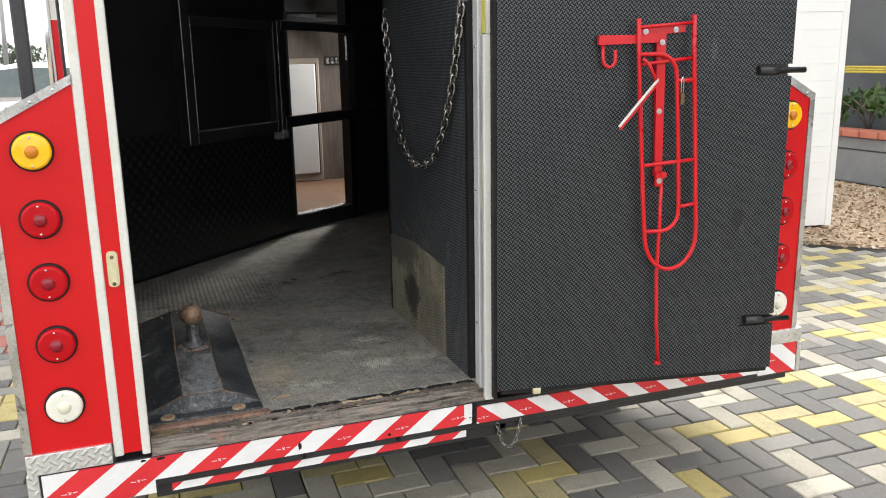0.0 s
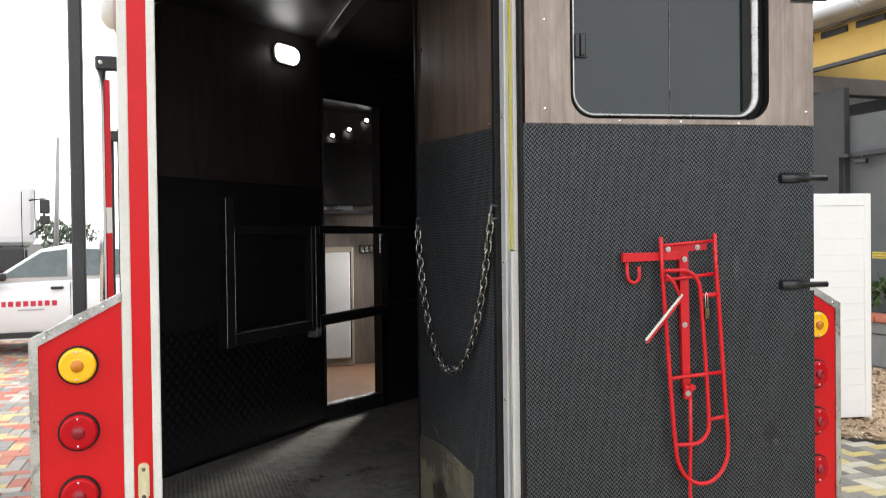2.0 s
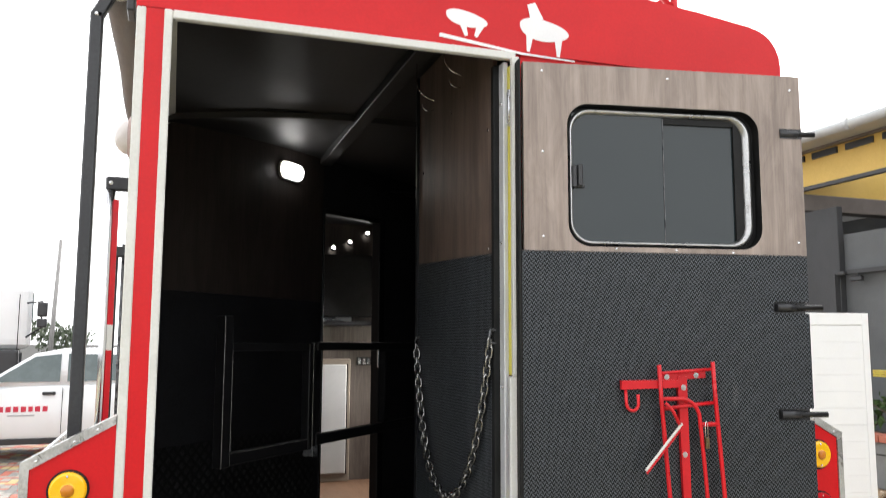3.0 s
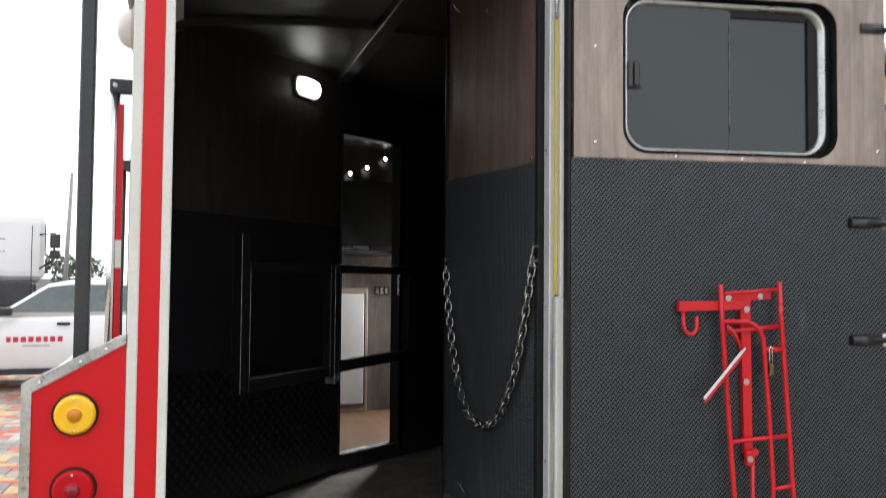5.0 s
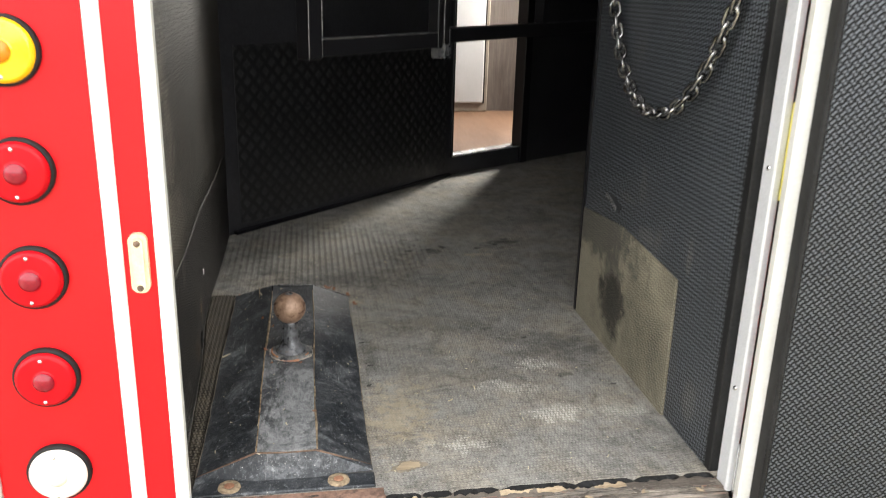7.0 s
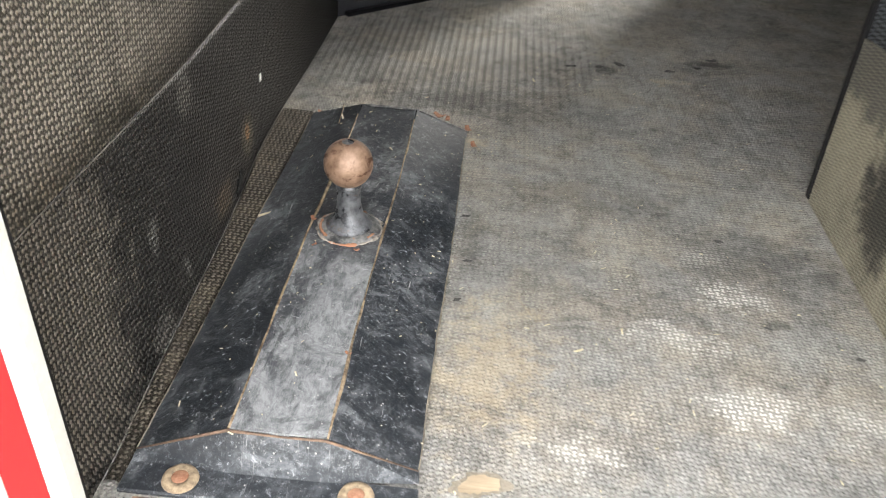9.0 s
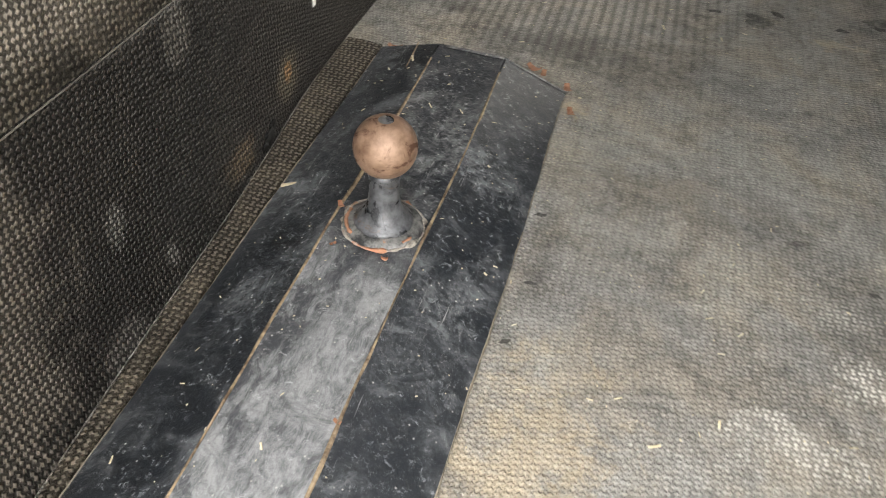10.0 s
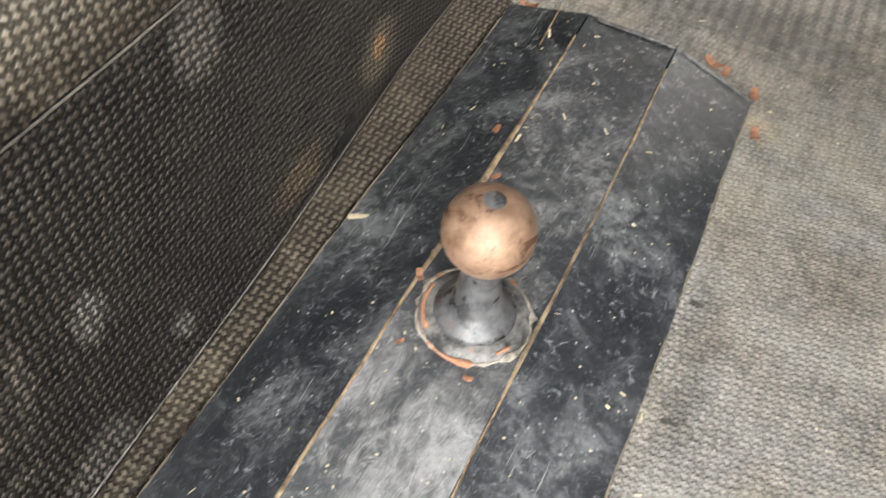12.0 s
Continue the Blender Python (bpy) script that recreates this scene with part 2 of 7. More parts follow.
def scraped_plate(name, dark, grey, worn_from=None, worn_to=None):
    """Black painted steel: dusty film in blotches, long fine scratches, pale specks, a bare patch where it is rubbed."""
    n = Nodes(name)
    v = n.coords()
    fine, mid, big = n.noise(v, 150, 6, 0.75), n.noise(v, 24, 7, 0.72, 0.8), n.noise(v, 6, 6, 0.65, 0.5)
    film = n.math("MULTIPLY_ADD", big, 0.55, n.math("MULTIPLY", mid, 0.45))
    k = n.math("MULTIPLY", n.ramp(film, 0.42, 0.68, 0.0, 0.8), n.ramp(n.math("ADD", mid, fine), 0.84, 1.16, 0.1, 1.0))
    if worn_from is not None:
        geo = n.put("NewGeometry")
        sp = n.put("SeparateXYZ")
        n.link(geo.outputs["Position"], sp.inputs[0])
        edge = n.math("MULTIPLY_ADD", n.math("SUBTRACT", mid, 0.5), 0.22, sp.outputs[1])
        k = n.math("MAXIMUM", k, n.math("MULTIPLY", n.ramp(edge, worn_from, worn_to), n.ramp(n.math("ADD", n.noise(n.coords("Object", (1.6, 0.55, 1), 0.1), 52, 9, 0.82, 0.5), n.noise(v, 9, 4, 0.6, 0.6)), 0.84, 1.18, 0.10, 1.0)))
    col = n.mix(k, dark, grey)
    blot = n.noise(v, 85, 8, 0.85, 0.6)
    col = n.mix(n.ramp(blot, 0.55, 0.66, 0.0, 0.75), col, tuple(c * 1.5 for c in grey))
    dustings = n.noise(v, 210, 6, 0.8, 0.3)
    col = n.mix(n.math("MULTIPLY", n.ramp(dustings, 0.56, 0.66, 0.0, 0.9), n.ramp(big, 0.40, 0.62, 0.25, 1.0)), col, (0.26, 0.26, 0.255))
    col = n.mix(n.ramp(n.noise(v, 9, 8, 0.75, 0.6), 0.52, 0.68, 0.0, 0.75), col, dark)
    gate = n.ramp(n.noise(v, 7, 4, 0.6, 0.3), 0.50, 0.62)
    for turn, sc, lo in ((0.35, (110, 5.0, 1), 0.65), (-0.75, (130, 5.0, 1), 0.65), (1.2, (100, 4.0, 1), 0.65), (-1.3, (120, 6.0, 1), 0.65)):
        line = n.noise(n.coords("Object", sc, turn), 2.4, 5, 0.6, 1.2)
        col = n.mix(n.math("MULTIPLY", gate, n.ramp(line, lo, lo + 0.06, 0.0, 0.7)), col, (0.36, 0.36, 0.35))
    speck = n.put("TexVoronoi")
    speck.inputs["Scale"].default_value = 95
    n.link(v, speck.inputs["Vector"])
    spot = n.math("MULTIPLY", n.ramp(speck.outputs["Distance"], 0.03, 0.15, 1.0, 0.0), n.ramp(mid, 0.46, 0.56))
    col = n.mix(spot, col, (0.42, 0.41, 0.38))
    rust = n.noise(v, 11, 7, 0.75, 1.0)
    col = n.mix(n.ramp(rust, 0.68, 0.78, 0.0, 0.6), col, (0.16, 0.09, 0.05))
    return n.done(col, n.math("MULTIPLY_ADD", k, 0.25, n.math("MULTIPLY_ADD", mid, 0.3, 0.36)), 0.0, n.bump(n.math("ADD", fine, mid), 0.8, 0.0016), spec=0.5)


def timber(name, dark, light, rough=0.5, along="z", fine=1.0):
    n = Nodes(name)
    k = {"x": (1.2, 26, 26), "y": (26, 1.2, 26), "z": (26, 26, 1.2)}[along]
    v = n.coords("Object", tuple(c * fine for c in k))
    g = n.noise(v, 2.2, 8, 0.62, 0.6)
    w = n.noise(n.coords("Object", tuple(c * fine * 3.2 for c in k)), 3.0, 5, 0.6)
    plank = n.noise(n.coords("Object", tuple(c * 0.22 for c in k)), 1.5, 2, 0.5)
    cloud_ = n.noise(n.coords("Object", tuple(1.0 + 0.12 * c for c in k)), 3.2, 6, 0.65, 0.8)
    f = n.math("MULTIPLY_ADD", g, 0.30, n.math("MULTIPLY_ADD", w, 0.16, n.math("MULTIPLY_ADD", plank, 0.22, n.math("MULTIPLY", cloud_, 0.36))))
    col = n.mix(n.ramp(f, 0.36, 0.68), dark, light)
    return n.done(col, n.math("MULTIPLY_ADD", w, 0.25, rough - 0.1), 0.0, n.bump(w, 0.25, 0.001))


RED = plain("red_paint", (0.54, 0.005, 0.009), (0.61, 0.007, 0.011), 0.36, 0, 140, 3, 0.03, 0.0006, 0.04, 0.06, (0.30, 0.05, 0.04), (0.74, 0.9), 26, spec=0.28)
WHITE_TRIM = plain("white_trim", (0.60, 0.595, 0.55), (0.69, 0.685, 0.65), 0.42, 0, 120, 5, 0.06, 0.0006, 0, 0.08, (0.36, 0.34, 0.24), (0.62, 0.85), 9)
ALU = plain("brushed_aluminium", (0.60, 0.61, 0.62), (0.76, 0.77, 0.78), 0.26, 0.75, 200, 8, 0.08, 0.0005, 0, 0.15, (0.3, 0.29, 0.26), (0.62, 0.85), 14)
SATIN = plain("satin_silver_post", (0.52, 0.53, 0.54), (0.64, 0.65, 0.66), 0.42, 0.15, 200, 6, 0.05, 0.0005, 0, 0.12, (0.30, 0.29, 0.27), (0.66, 0.86), 16)
DULL = plain("dulled_aluminium", (0.34, 0.34, 0.335), (0.52, 0.52, 0.51), 0.30, 0.9, 160, 7, 0.08, 0.0005, 0, 0.15, (0.16, 0.15, 0.13), (0.58, 0.8), 12)
EDGING = plain("scuffed_metal_edging", (0.36, 0.36, 0.35), (0.62, 0.62, 0.61), 0.30, 0.7, 160, 9, 0.1, 0.0006, 0, 0.15, (0.12, 0.11, 0.095), (0.54, 0.70), 26)
CHROME = plain("polished_steel", (0.62, 0.62, 0.62), (0.75, 0.75, 0.76), 0.16, 1.0, 200, 9, 0.05, 0.0004, 0, 0.1)
# First two stains paint a dent's shaded hollow and pale rim; third, a scuff.
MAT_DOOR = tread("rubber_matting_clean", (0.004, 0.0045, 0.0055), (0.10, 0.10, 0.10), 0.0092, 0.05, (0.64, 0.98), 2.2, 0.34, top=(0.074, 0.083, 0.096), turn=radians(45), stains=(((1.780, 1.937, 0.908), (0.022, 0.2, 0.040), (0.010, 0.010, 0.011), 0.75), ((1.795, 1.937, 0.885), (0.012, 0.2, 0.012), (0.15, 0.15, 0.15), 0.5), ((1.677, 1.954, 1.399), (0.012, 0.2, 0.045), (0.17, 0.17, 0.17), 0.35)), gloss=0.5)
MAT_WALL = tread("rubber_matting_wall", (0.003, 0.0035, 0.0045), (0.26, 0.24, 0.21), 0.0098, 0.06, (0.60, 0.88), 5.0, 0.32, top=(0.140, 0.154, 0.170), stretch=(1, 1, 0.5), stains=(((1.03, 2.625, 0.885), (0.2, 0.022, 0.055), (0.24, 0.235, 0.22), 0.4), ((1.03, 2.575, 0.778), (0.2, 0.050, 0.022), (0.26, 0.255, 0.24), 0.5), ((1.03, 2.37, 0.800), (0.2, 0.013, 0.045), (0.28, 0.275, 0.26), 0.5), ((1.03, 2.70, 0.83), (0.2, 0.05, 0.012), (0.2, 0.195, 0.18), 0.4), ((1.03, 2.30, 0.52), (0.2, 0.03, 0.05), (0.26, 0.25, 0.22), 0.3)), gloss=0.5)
# Last stain paints the skylight by the door together with its dust.
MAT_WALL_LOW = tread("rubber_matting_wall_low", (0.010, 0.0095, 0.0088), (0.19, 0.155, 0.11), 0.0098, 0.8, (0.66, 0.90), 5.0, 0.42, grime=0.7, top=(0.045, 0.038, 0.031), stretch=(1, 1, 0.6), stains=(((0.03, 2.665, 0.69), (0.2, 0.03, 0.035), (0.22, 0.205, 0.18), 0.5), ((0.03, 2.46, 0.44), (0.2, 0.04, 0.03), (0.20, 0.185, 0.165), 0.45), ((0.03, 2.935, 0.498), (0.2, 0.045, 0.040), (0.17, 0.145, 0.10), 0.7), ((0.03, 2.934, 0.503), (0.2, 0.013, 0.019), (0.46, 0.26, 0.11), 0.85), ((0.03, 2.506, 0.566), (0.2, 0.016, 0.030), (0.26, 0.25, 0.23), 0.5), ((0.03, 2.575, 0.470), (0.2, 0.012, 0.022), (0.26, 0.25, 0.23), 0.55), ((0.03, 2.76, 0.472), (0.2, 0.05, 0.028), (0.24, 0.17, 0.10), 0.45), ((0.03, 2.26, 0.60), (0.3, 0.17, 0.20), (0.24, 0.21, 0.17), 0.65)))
# Dust plus sky sheen in the tone; first stain paints skylight near the door.
MAT_WALL_UP = tread("rubber_matting_wall_dusty_skylit", (0.026, 0.024, 0.021), (0.30, 0.265, 0.21), 0.0098, 0.8, (0.52, 0.80), 5.0, 0.40, grime=0.6, top=(0.112, 0.101, 0.084), stretch=(1, 1, 0.35), stains=(((0.03, 2.32, 1.0), (0.4, 0.34, 0.36), (0.36, 0.32, 0.265), 0.8), ((0.03, 2.62, 0.80), (0.4, 0.14, 0.10), (0.30, 0.265, 0.22), 0.5)))
MAT_PATCH = tread("rubber_patch_dusty", (0.05, 0.046, 0.035), (0.42, 0.38, 0.28), 0.0080, 0.8, (0.22, 0.6), 3.5, 0.6, 0.45, top=(0.26, 0.235, 0.175), stains=(((1.02, 2.99, 0.72), (0.3, 0.46, 0.095), (0.085, 0.082, 0.073), 0.9), ((1.02, 2.74, 0.62), (0.3, 0.075, 0.11), (0.10, 0.094, 0.08), 0.8), ((1.02, 2.735, 0.56), (0.3, 0.095, 0.085), (0.032, 0.030, 0.026), 0.95)))
LIP = plain("rubbed_rubber_lip", (0.03, 0.028, 0.025), (0.17, 0.155, 0.13), 0.7, 0, 140, 12, 0.3, 0.001)
MAT_STRIP = tread("rubber_strip_dusty", (0.032, 0.027, 0.021), (0.22, 0.185, 0.135), 0.0100, 0.8, (0.44, 0.74), 16, 0.6, 0.6, top=(0.150, 0.128, 0.098), grime=0.4)
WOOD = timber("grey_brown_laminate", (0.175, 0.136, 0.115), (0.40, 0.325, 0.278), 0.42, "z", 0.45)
# Darker copies of the door laminate; the interior's shade is in their colour.
WOOD_PART_SHADED = timber("shaded_partition_laminate", (0.085, 0.058, 0.046), (0.21, 0.15, 0.118), 0.42, "z", 0.55)
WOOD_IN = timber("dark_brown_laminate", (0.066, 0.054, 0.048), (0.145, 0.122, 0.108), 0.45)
# Darkened once more for the deep shade along bulkhead and side wall.
WOOD_BULK_SHADED = timber("deep_shaded_laminate", (0.034, 0.027, 0.024), (0.072, 0.058, 0.051), 0.5)
PLANK = timber("warm_floor_laminate", (0.10, 0.052, 0.03), (0.19, 0.11, 0.068), 0.35, "y")
OLDWOOD = timber("weathered_sill_timber", (0.026, 0.022, 0.019), (0.17, 0.142, 0.115), 0.75, "x", 1.6)
RAWWOOD = timber("raw_split_timber", (0.16, 0.115, 0.07), (0.48, 0.38, 0.255), 0.8, "x", 1.6)


def driftwood(name):
    """Weathered threshold plank: grey fibres along x, dark splits, worn reddish paint, grime."""
    n = Nodes(name)
    v = n.coords()
    fibre = n.noise(n.coords("Object", (5, 60, 60)), 2.0, 9, 0.72, 0.5)
    split = n.noise(n.coords("Object", (2.2, 40, 40)), 2.4, 7, 0.65, 0.8)
    grime, paint, fine = n.noise(v, 13, 9, 0.75, 0.6), n.noise(n.coords("Object", (6, 16, 16)), 2.0, 8, 0.75, 0.8), n.noise(v, 160, 6, 0.75)
    col = n.mix(n.ramp(fibre, 0.30, 0.68), (0.045, 0.038, 0.032), (0.28, 0.245, 0.205))
    col = n.mix(n.ramp(paint, 0.54, 0.66, 0.0, 0.75), col, (0.27, 0.135, 0.095))
    col = n.mix(n.ramp(grime, 0.52, 0.70, 0.0, 0.9), col, (0.020, 0.018, 0.016))
    col = n.mix(n.ramp(split, 0.60, 0.68, 0.0, 0.95), col, (0.010, 0.009, 0.008))
    col = n.mix(n.ramp(fine, 0.60, 0.70, 0.0, 0.5), col, (0.48, 0.43, 0.36))
    return n.done(col, 0.85, 0.0, n.bump(n.math("SUBTRACT", n.math("MULTIPLY_ADD", fine, 0.4, fibre), n.ramp(split, 0.56, 0.68)), 0.9, 0.004))


BLACK = plain("black_paint", (0.014, 0.014, 0.016), (0.028, 0.029, 0.032), 0.34, 0, 90, 4, 0.08, 0.001, 0, 0.12)
DRIFT = driftwood("weathered_threshold_plank")
BLACK_STEEL = plain("black_gate_steel", (0.004, 0.004, 0.005), (0.008, 0.008, 0.009), 0.42, 0, 120, 6, 0.1, 0.001, 0, 0.1, (0.10, 0.085, 0.07), (0.74, 0.9), 30, spec=0.3)
BLACK_CEIL = plain("black_ceiling_sheet", (0.030, 0.029, 0.029), (0.046, 0.045, 0.045), 0.42, 0, 40, 2, 0.05, 0.001, 0, 0.1)
RUBBER = plain("black_rubber_seal", (0.006, 0.006, 0.006), (0.015, 0.015, 0.015), 0.6, 0, 150, 12, 0.1, 0.001, spec=0.25)
REDBAR = plain("red_powder_coat", (0.50, 0.006, 0.012), (0.58, 0.010, 0.017), 0.3, 0, 150, 7, 0.05, 0.0005, 0.15, 0.08, spec=0.35)
GALV = plain("galvanised_chain", (0.07, 0.07, 0.07), (0.48, 0.475, 0.46), 0.20, 0.9, 200, 30, 0.15, 0.001, 0, 0.15, (0.18, 0.09, 0.05), (0.66, 0.82), 22)
BOSS_AMBER = plain("amber_lens_boss", (0.50, 0.15, 0.005), (0.62, 0.22, 0.01), 0.2, 0, 300, 10, 0.05, 0.0005)
BOSS_RED = plain("red_lens_boss", (0.16, 0.002, 0.010), (0.30, 0.006, 0.02), 0.2, 0, 300, 10, 0.05, 0.0005)
BOSS_WHITE = plain("white_lens_boss", (0.66, 0.64, 0.50), (0.76, 0.74, 0.60), 0.2, 0, 300, 10, 0.05, 0.0005)
AMBER = plain("amber_lens", (0.86, 0.47, 0.0), (0.95, 0.56, 0.01), 0.18, 0, 300, 10, 0.05, 0.0005, 0.6, 0.05)
REDLENS = plain("red_lens", (0.40, 0.001, 0.006), (0.52, 0.003, 0.010), 0.3, 0, 300, 10, 0.05, 0.0005, 0.0, 0.05, spec=0.22)
WHITELENS = plain("white_lens", (0.72, 0.71, 0.62), (0.82, 0.81, 0.74), 0.2, 0, 300, 10, 0.05, 0.0005, 0.5, 0.05)
CREAM = plain("aged_cream_plastic", (0.55, 0.50, 0.30), (0.68, 0.64, 0.45), 0.4, 0, 160, 20, 0.08, 0.0006)
TAPE_RED = plain("red_reflective_tape", (0.60, 0.02, 0.03), (0.68, 0.03, 0.04), 0.35, 0, 200, 12, 0.06, 0.0005, 0, 0.1, (0.7, 0.66, 0.64), (0.70, 0.74), 20)
TAPE_WHITE = plain("white_reflective_tape", (0.72, 0.72, 0.72), (0.82, 0.82, 0.82), 0.35, 0, 200, 12, 0.06, 0.0005, 0, 0.1, (0.35, 0.33, 0.3), (0.68, 0.8), 18)
def dusty_floor(name, pitch):
    """Black rubber flooring under grey and tan dust: fine relief in columns, blotches at three sizes, pale scuffs, dark smears."""
    n = Nodes(name)
    bar = dog_bones(n, pitch)
    uv = n.coords("UV", (1 / 0.0190, 1, 1))
    sp = n.put("SeparateXYZ")
    n.link(uv, sp.inputs[0])
    column = n.ramp(n.math("PINGPONG", sp.outputs[0], 0.5), 0.1, 0.4)
    v = n.coords()
    fine, mid, big = n.noise(v, 120, 8, 0.85), n.noise(v, 21, 10, 0.82, 0.5), n.noise(v, 4.2, 8, 0.66, 0.5)
    dust = n.math("ADD", n.math("MULTIPLY", big, 0.34), n.math("ADD", n.math("MULTIPLY", mid, 0.50), n.math("MULTIPLY", fine, 0.34)))
    relief = n.math("MULTIPLY_ADD", bar, 0.82, n.math("MULTIPLY", column, 0.18))
    clear = n.ramp(n.noise(v, 15, 8, 0.75, 0.6), 0.40, 0.62, 0.16, 0.52)      # how far the pattern shows through the dust
    k = n.math("MULTIPLY", n.ramp(dust, 0.36, 0.74), n.math("ADD", n.math("MULTIPLY", relief, clear), n.math("MULTIPLY_ADD", clear, -0.75, 0.93)), clamp=True)
    col = n.mix(n.ramp(fine, 0.3, 0.7), (0.036, 0.036, 0.036), (0.105, 0.103, 0.098))
    warm = n.noise(v, 7.5, 6, 0.7, 0.5)
    col = n.mix(k, col, n.mix(n.ramp(warm, 0.40, 0.64), (0.395, 0.382, 0.348), (0.43, 0.388, 0.318)))
    scuff = n.noise(n.coords("Object", (2.2, 1.2, 1), 0.5), 8, 10, 0.82, 0.9)
    col = n.mix(n.math("MULTIPLY", n.ramp(scuff, 0.60, 0.74, 0.0, 0.85), n.ramp(fine, 0.35, 0.6)), col, (0.74, 0.72, 0.66))
    smear = n.noise(n.coords("Object", (1.0, 2.0, 1), -0.3), 5, 9, 0.76, 0.8)
    col = n.mix(n.ramp(smear, 0.55, 0.74, 0.0, 0.7), col, (0.060, 0.056, 0.050))
    tramp = n.noise(n.coords("Object", (1.6, 1.0, 1), 0.7), 13, 9, 0.78, 0.8)
    col = n.mix(n.ramp(tramp, 0.53, 0.68, 0.0, 0.55), col, (0.085, 0.076, 0.064))
    grit = n.noise(v, 300, 4, 0.65)
    col = n.mix(n.ramp(grit, 0.62, 0.70, 0.0, 0.75), col, (0.60, 0.57, 0.50))
    col = n.mix(n.ramp(grit, 0.32, 0.39, 0.8, 0.0), col, (0.03, 0.028, 0.025))
    fleck = n.noise(n.coords("Object", (1.0, 2.4, 1), 0.25), 26, 9, 0.8, 0.7)
    col = n.mix(n.ramp(fleck, 0.61, 0.68, 0.0, 0.8), col, (0.045, 0.042, 0.038))
    scrape = n.noise(n.coords("Object", (1.0, 3.2, 1), -0.55), 30, 9, 0.82, 0.9)
    col = n.mix(n.math("MULTIPLY", n.ramp(scrape, 0.60, 0.67, 0.0, 0.75), n.ramp(big, 0.35, 0.6)), col, (0.055, 0.052, 0.048))
    chalk = n.math("MULTIPLY", n.ramp(n.noise(v, 8.5, 8, 0.76, 0.7), 0.60, 0.72), n.ramp(bar, 0.3, 0.8))
    col = n.mix(n.math("MULTIPLY", chalk, 0.5), col, (0.66, 0.64, 0.59))
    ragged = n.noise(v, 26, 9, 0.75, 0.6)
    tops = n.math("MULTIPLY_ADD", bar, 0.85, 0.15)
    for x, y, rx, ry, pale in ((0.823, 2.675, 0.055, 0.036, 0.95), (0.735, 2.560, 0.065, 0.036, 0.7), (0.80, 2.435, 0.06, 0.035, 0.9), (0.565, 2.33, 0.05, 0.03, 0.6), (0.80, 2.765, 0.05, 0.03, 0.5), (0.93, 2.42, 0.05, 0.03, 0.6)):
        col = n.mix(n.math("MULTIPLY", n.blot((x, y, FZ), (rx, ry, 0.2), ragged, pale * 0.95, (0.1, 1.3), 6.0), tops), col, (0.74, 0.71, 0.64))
    for x, y, rx, ry, deep in ((0.707, 3.55, 0.035, 0.03, 0.85), (0.955, 3.63, 0.07, 0.022, 0.9), (0.178, 3.385, 0.055, 0.04, 0.55), (0.60, 3.52, 0.03, 0.015, 0.6), (0.90, 2.76, 0.13, 0.08, 0.6), (0.875, 2.61, 0.03, 0.012, 0.7), (0.62, 2.94, 0.16, 0.10, 0.4), (0.43, 2.78, 0.02, 0.08, 0.5), (0.36, 3.30, 0.20, 0.07, 0.65)):
        col = n.mix(n.blot((x, y, FZ), (rx, ry, 0.2), ragged, deep * 0.85, (0.1, 1.25), 5.0), col, (0.05, 0.048, 0.044))
    for x, y, rx, ry in ((0.842, 3.50, 0.05, 0.02), (0.47, 2.46, 0.08, 0.12), (0.425, 3.10, 0.03, 0.025)):
        col = n.mix(n.blot((x, y, FZ), (rx, ry, 0.2), ragged, 0.5, (0.0, 1.3), 6.0), col, (0.48, 0.39, 0.26))
    ribs = n.math("MULTIPLY", n.blot((0.33, 3.55, FZ), (0.36, 0.36, 0.2), mid, 1.0), n.math("SUBTRACT", 1.0, column))
    col = n.mix(n.math("MULTIPLY", ribs, 0.45), col, (0.05, 0.047, 0.04))
    b1 = n.bump(relief, 0.6, 0.0030)
    return n.done(col, 0.82, 0.0, n.bump(n.math("ADD", fine, mid), 0.5, 0.002, b1), spec=0.25)


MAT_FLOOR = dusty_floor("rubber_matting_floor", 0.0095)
RAMP = scraped_plate("black_painted_plate", (0.013, 0.016, 0.020), (0.215, 0.225, 0.235))
RAMP_MID = scraped_plate("scuffed_steel_plate", (0.016, 0.019, 0.024), (0.29, 0.295, 0.295), 2.70, 2.57)
RUSTSTRIP = plain("rust_worn_strip", (0.10, 0.058, 0.042), (0.30, 0.18, 0.13), 0.85, 0, 120, 14, 0.6, 0.002, 0, 0.1, (0.035, 0.028, 0.024), (0.55, 0.68), 18)
SEAM = plain("tan_dirt", (0.095, 0.064, 0.040), (0.38, 0.29, 0.185), 0.9, 0, 120, 45, 0.5, 0.001)
RUST = plain("rust_and_dirt", (0.075, 0.048, 0.034), (0.20, 0.13, 0.088), 0.85, 0, 180, 22, 0.6, 0.002)
BALL = plain("worn_bronze_ball", (0.17, 0.10, 0.063), (0.32, 0.21, 0.145), 0.46, 0.25, 90, 40, 0.5, 0.0012, 0, 0.25, (0.10, 0.048, 0.028), (0.52, 0.64), 34)
POWDER = plain("powdery_steel", (0.022, 0.023, 0.025), (0.22, 0.217, 0.205), 0.42, 0.1, 160, 45, 0.6, 0.001, 0, 0.2, (0.30, 0.17, 0.11), (0.58, 0.64), 34)
WELD = plain("lumpy_weld", (0.07, 0.06, 0.05), (0.46, 0.42, 0.36), 0.8, 0.0, 150, 60, 0.8, 0.002, 0, 0.1, (0.34, 0.16, 0.09), (0.54, 0.60), 30)
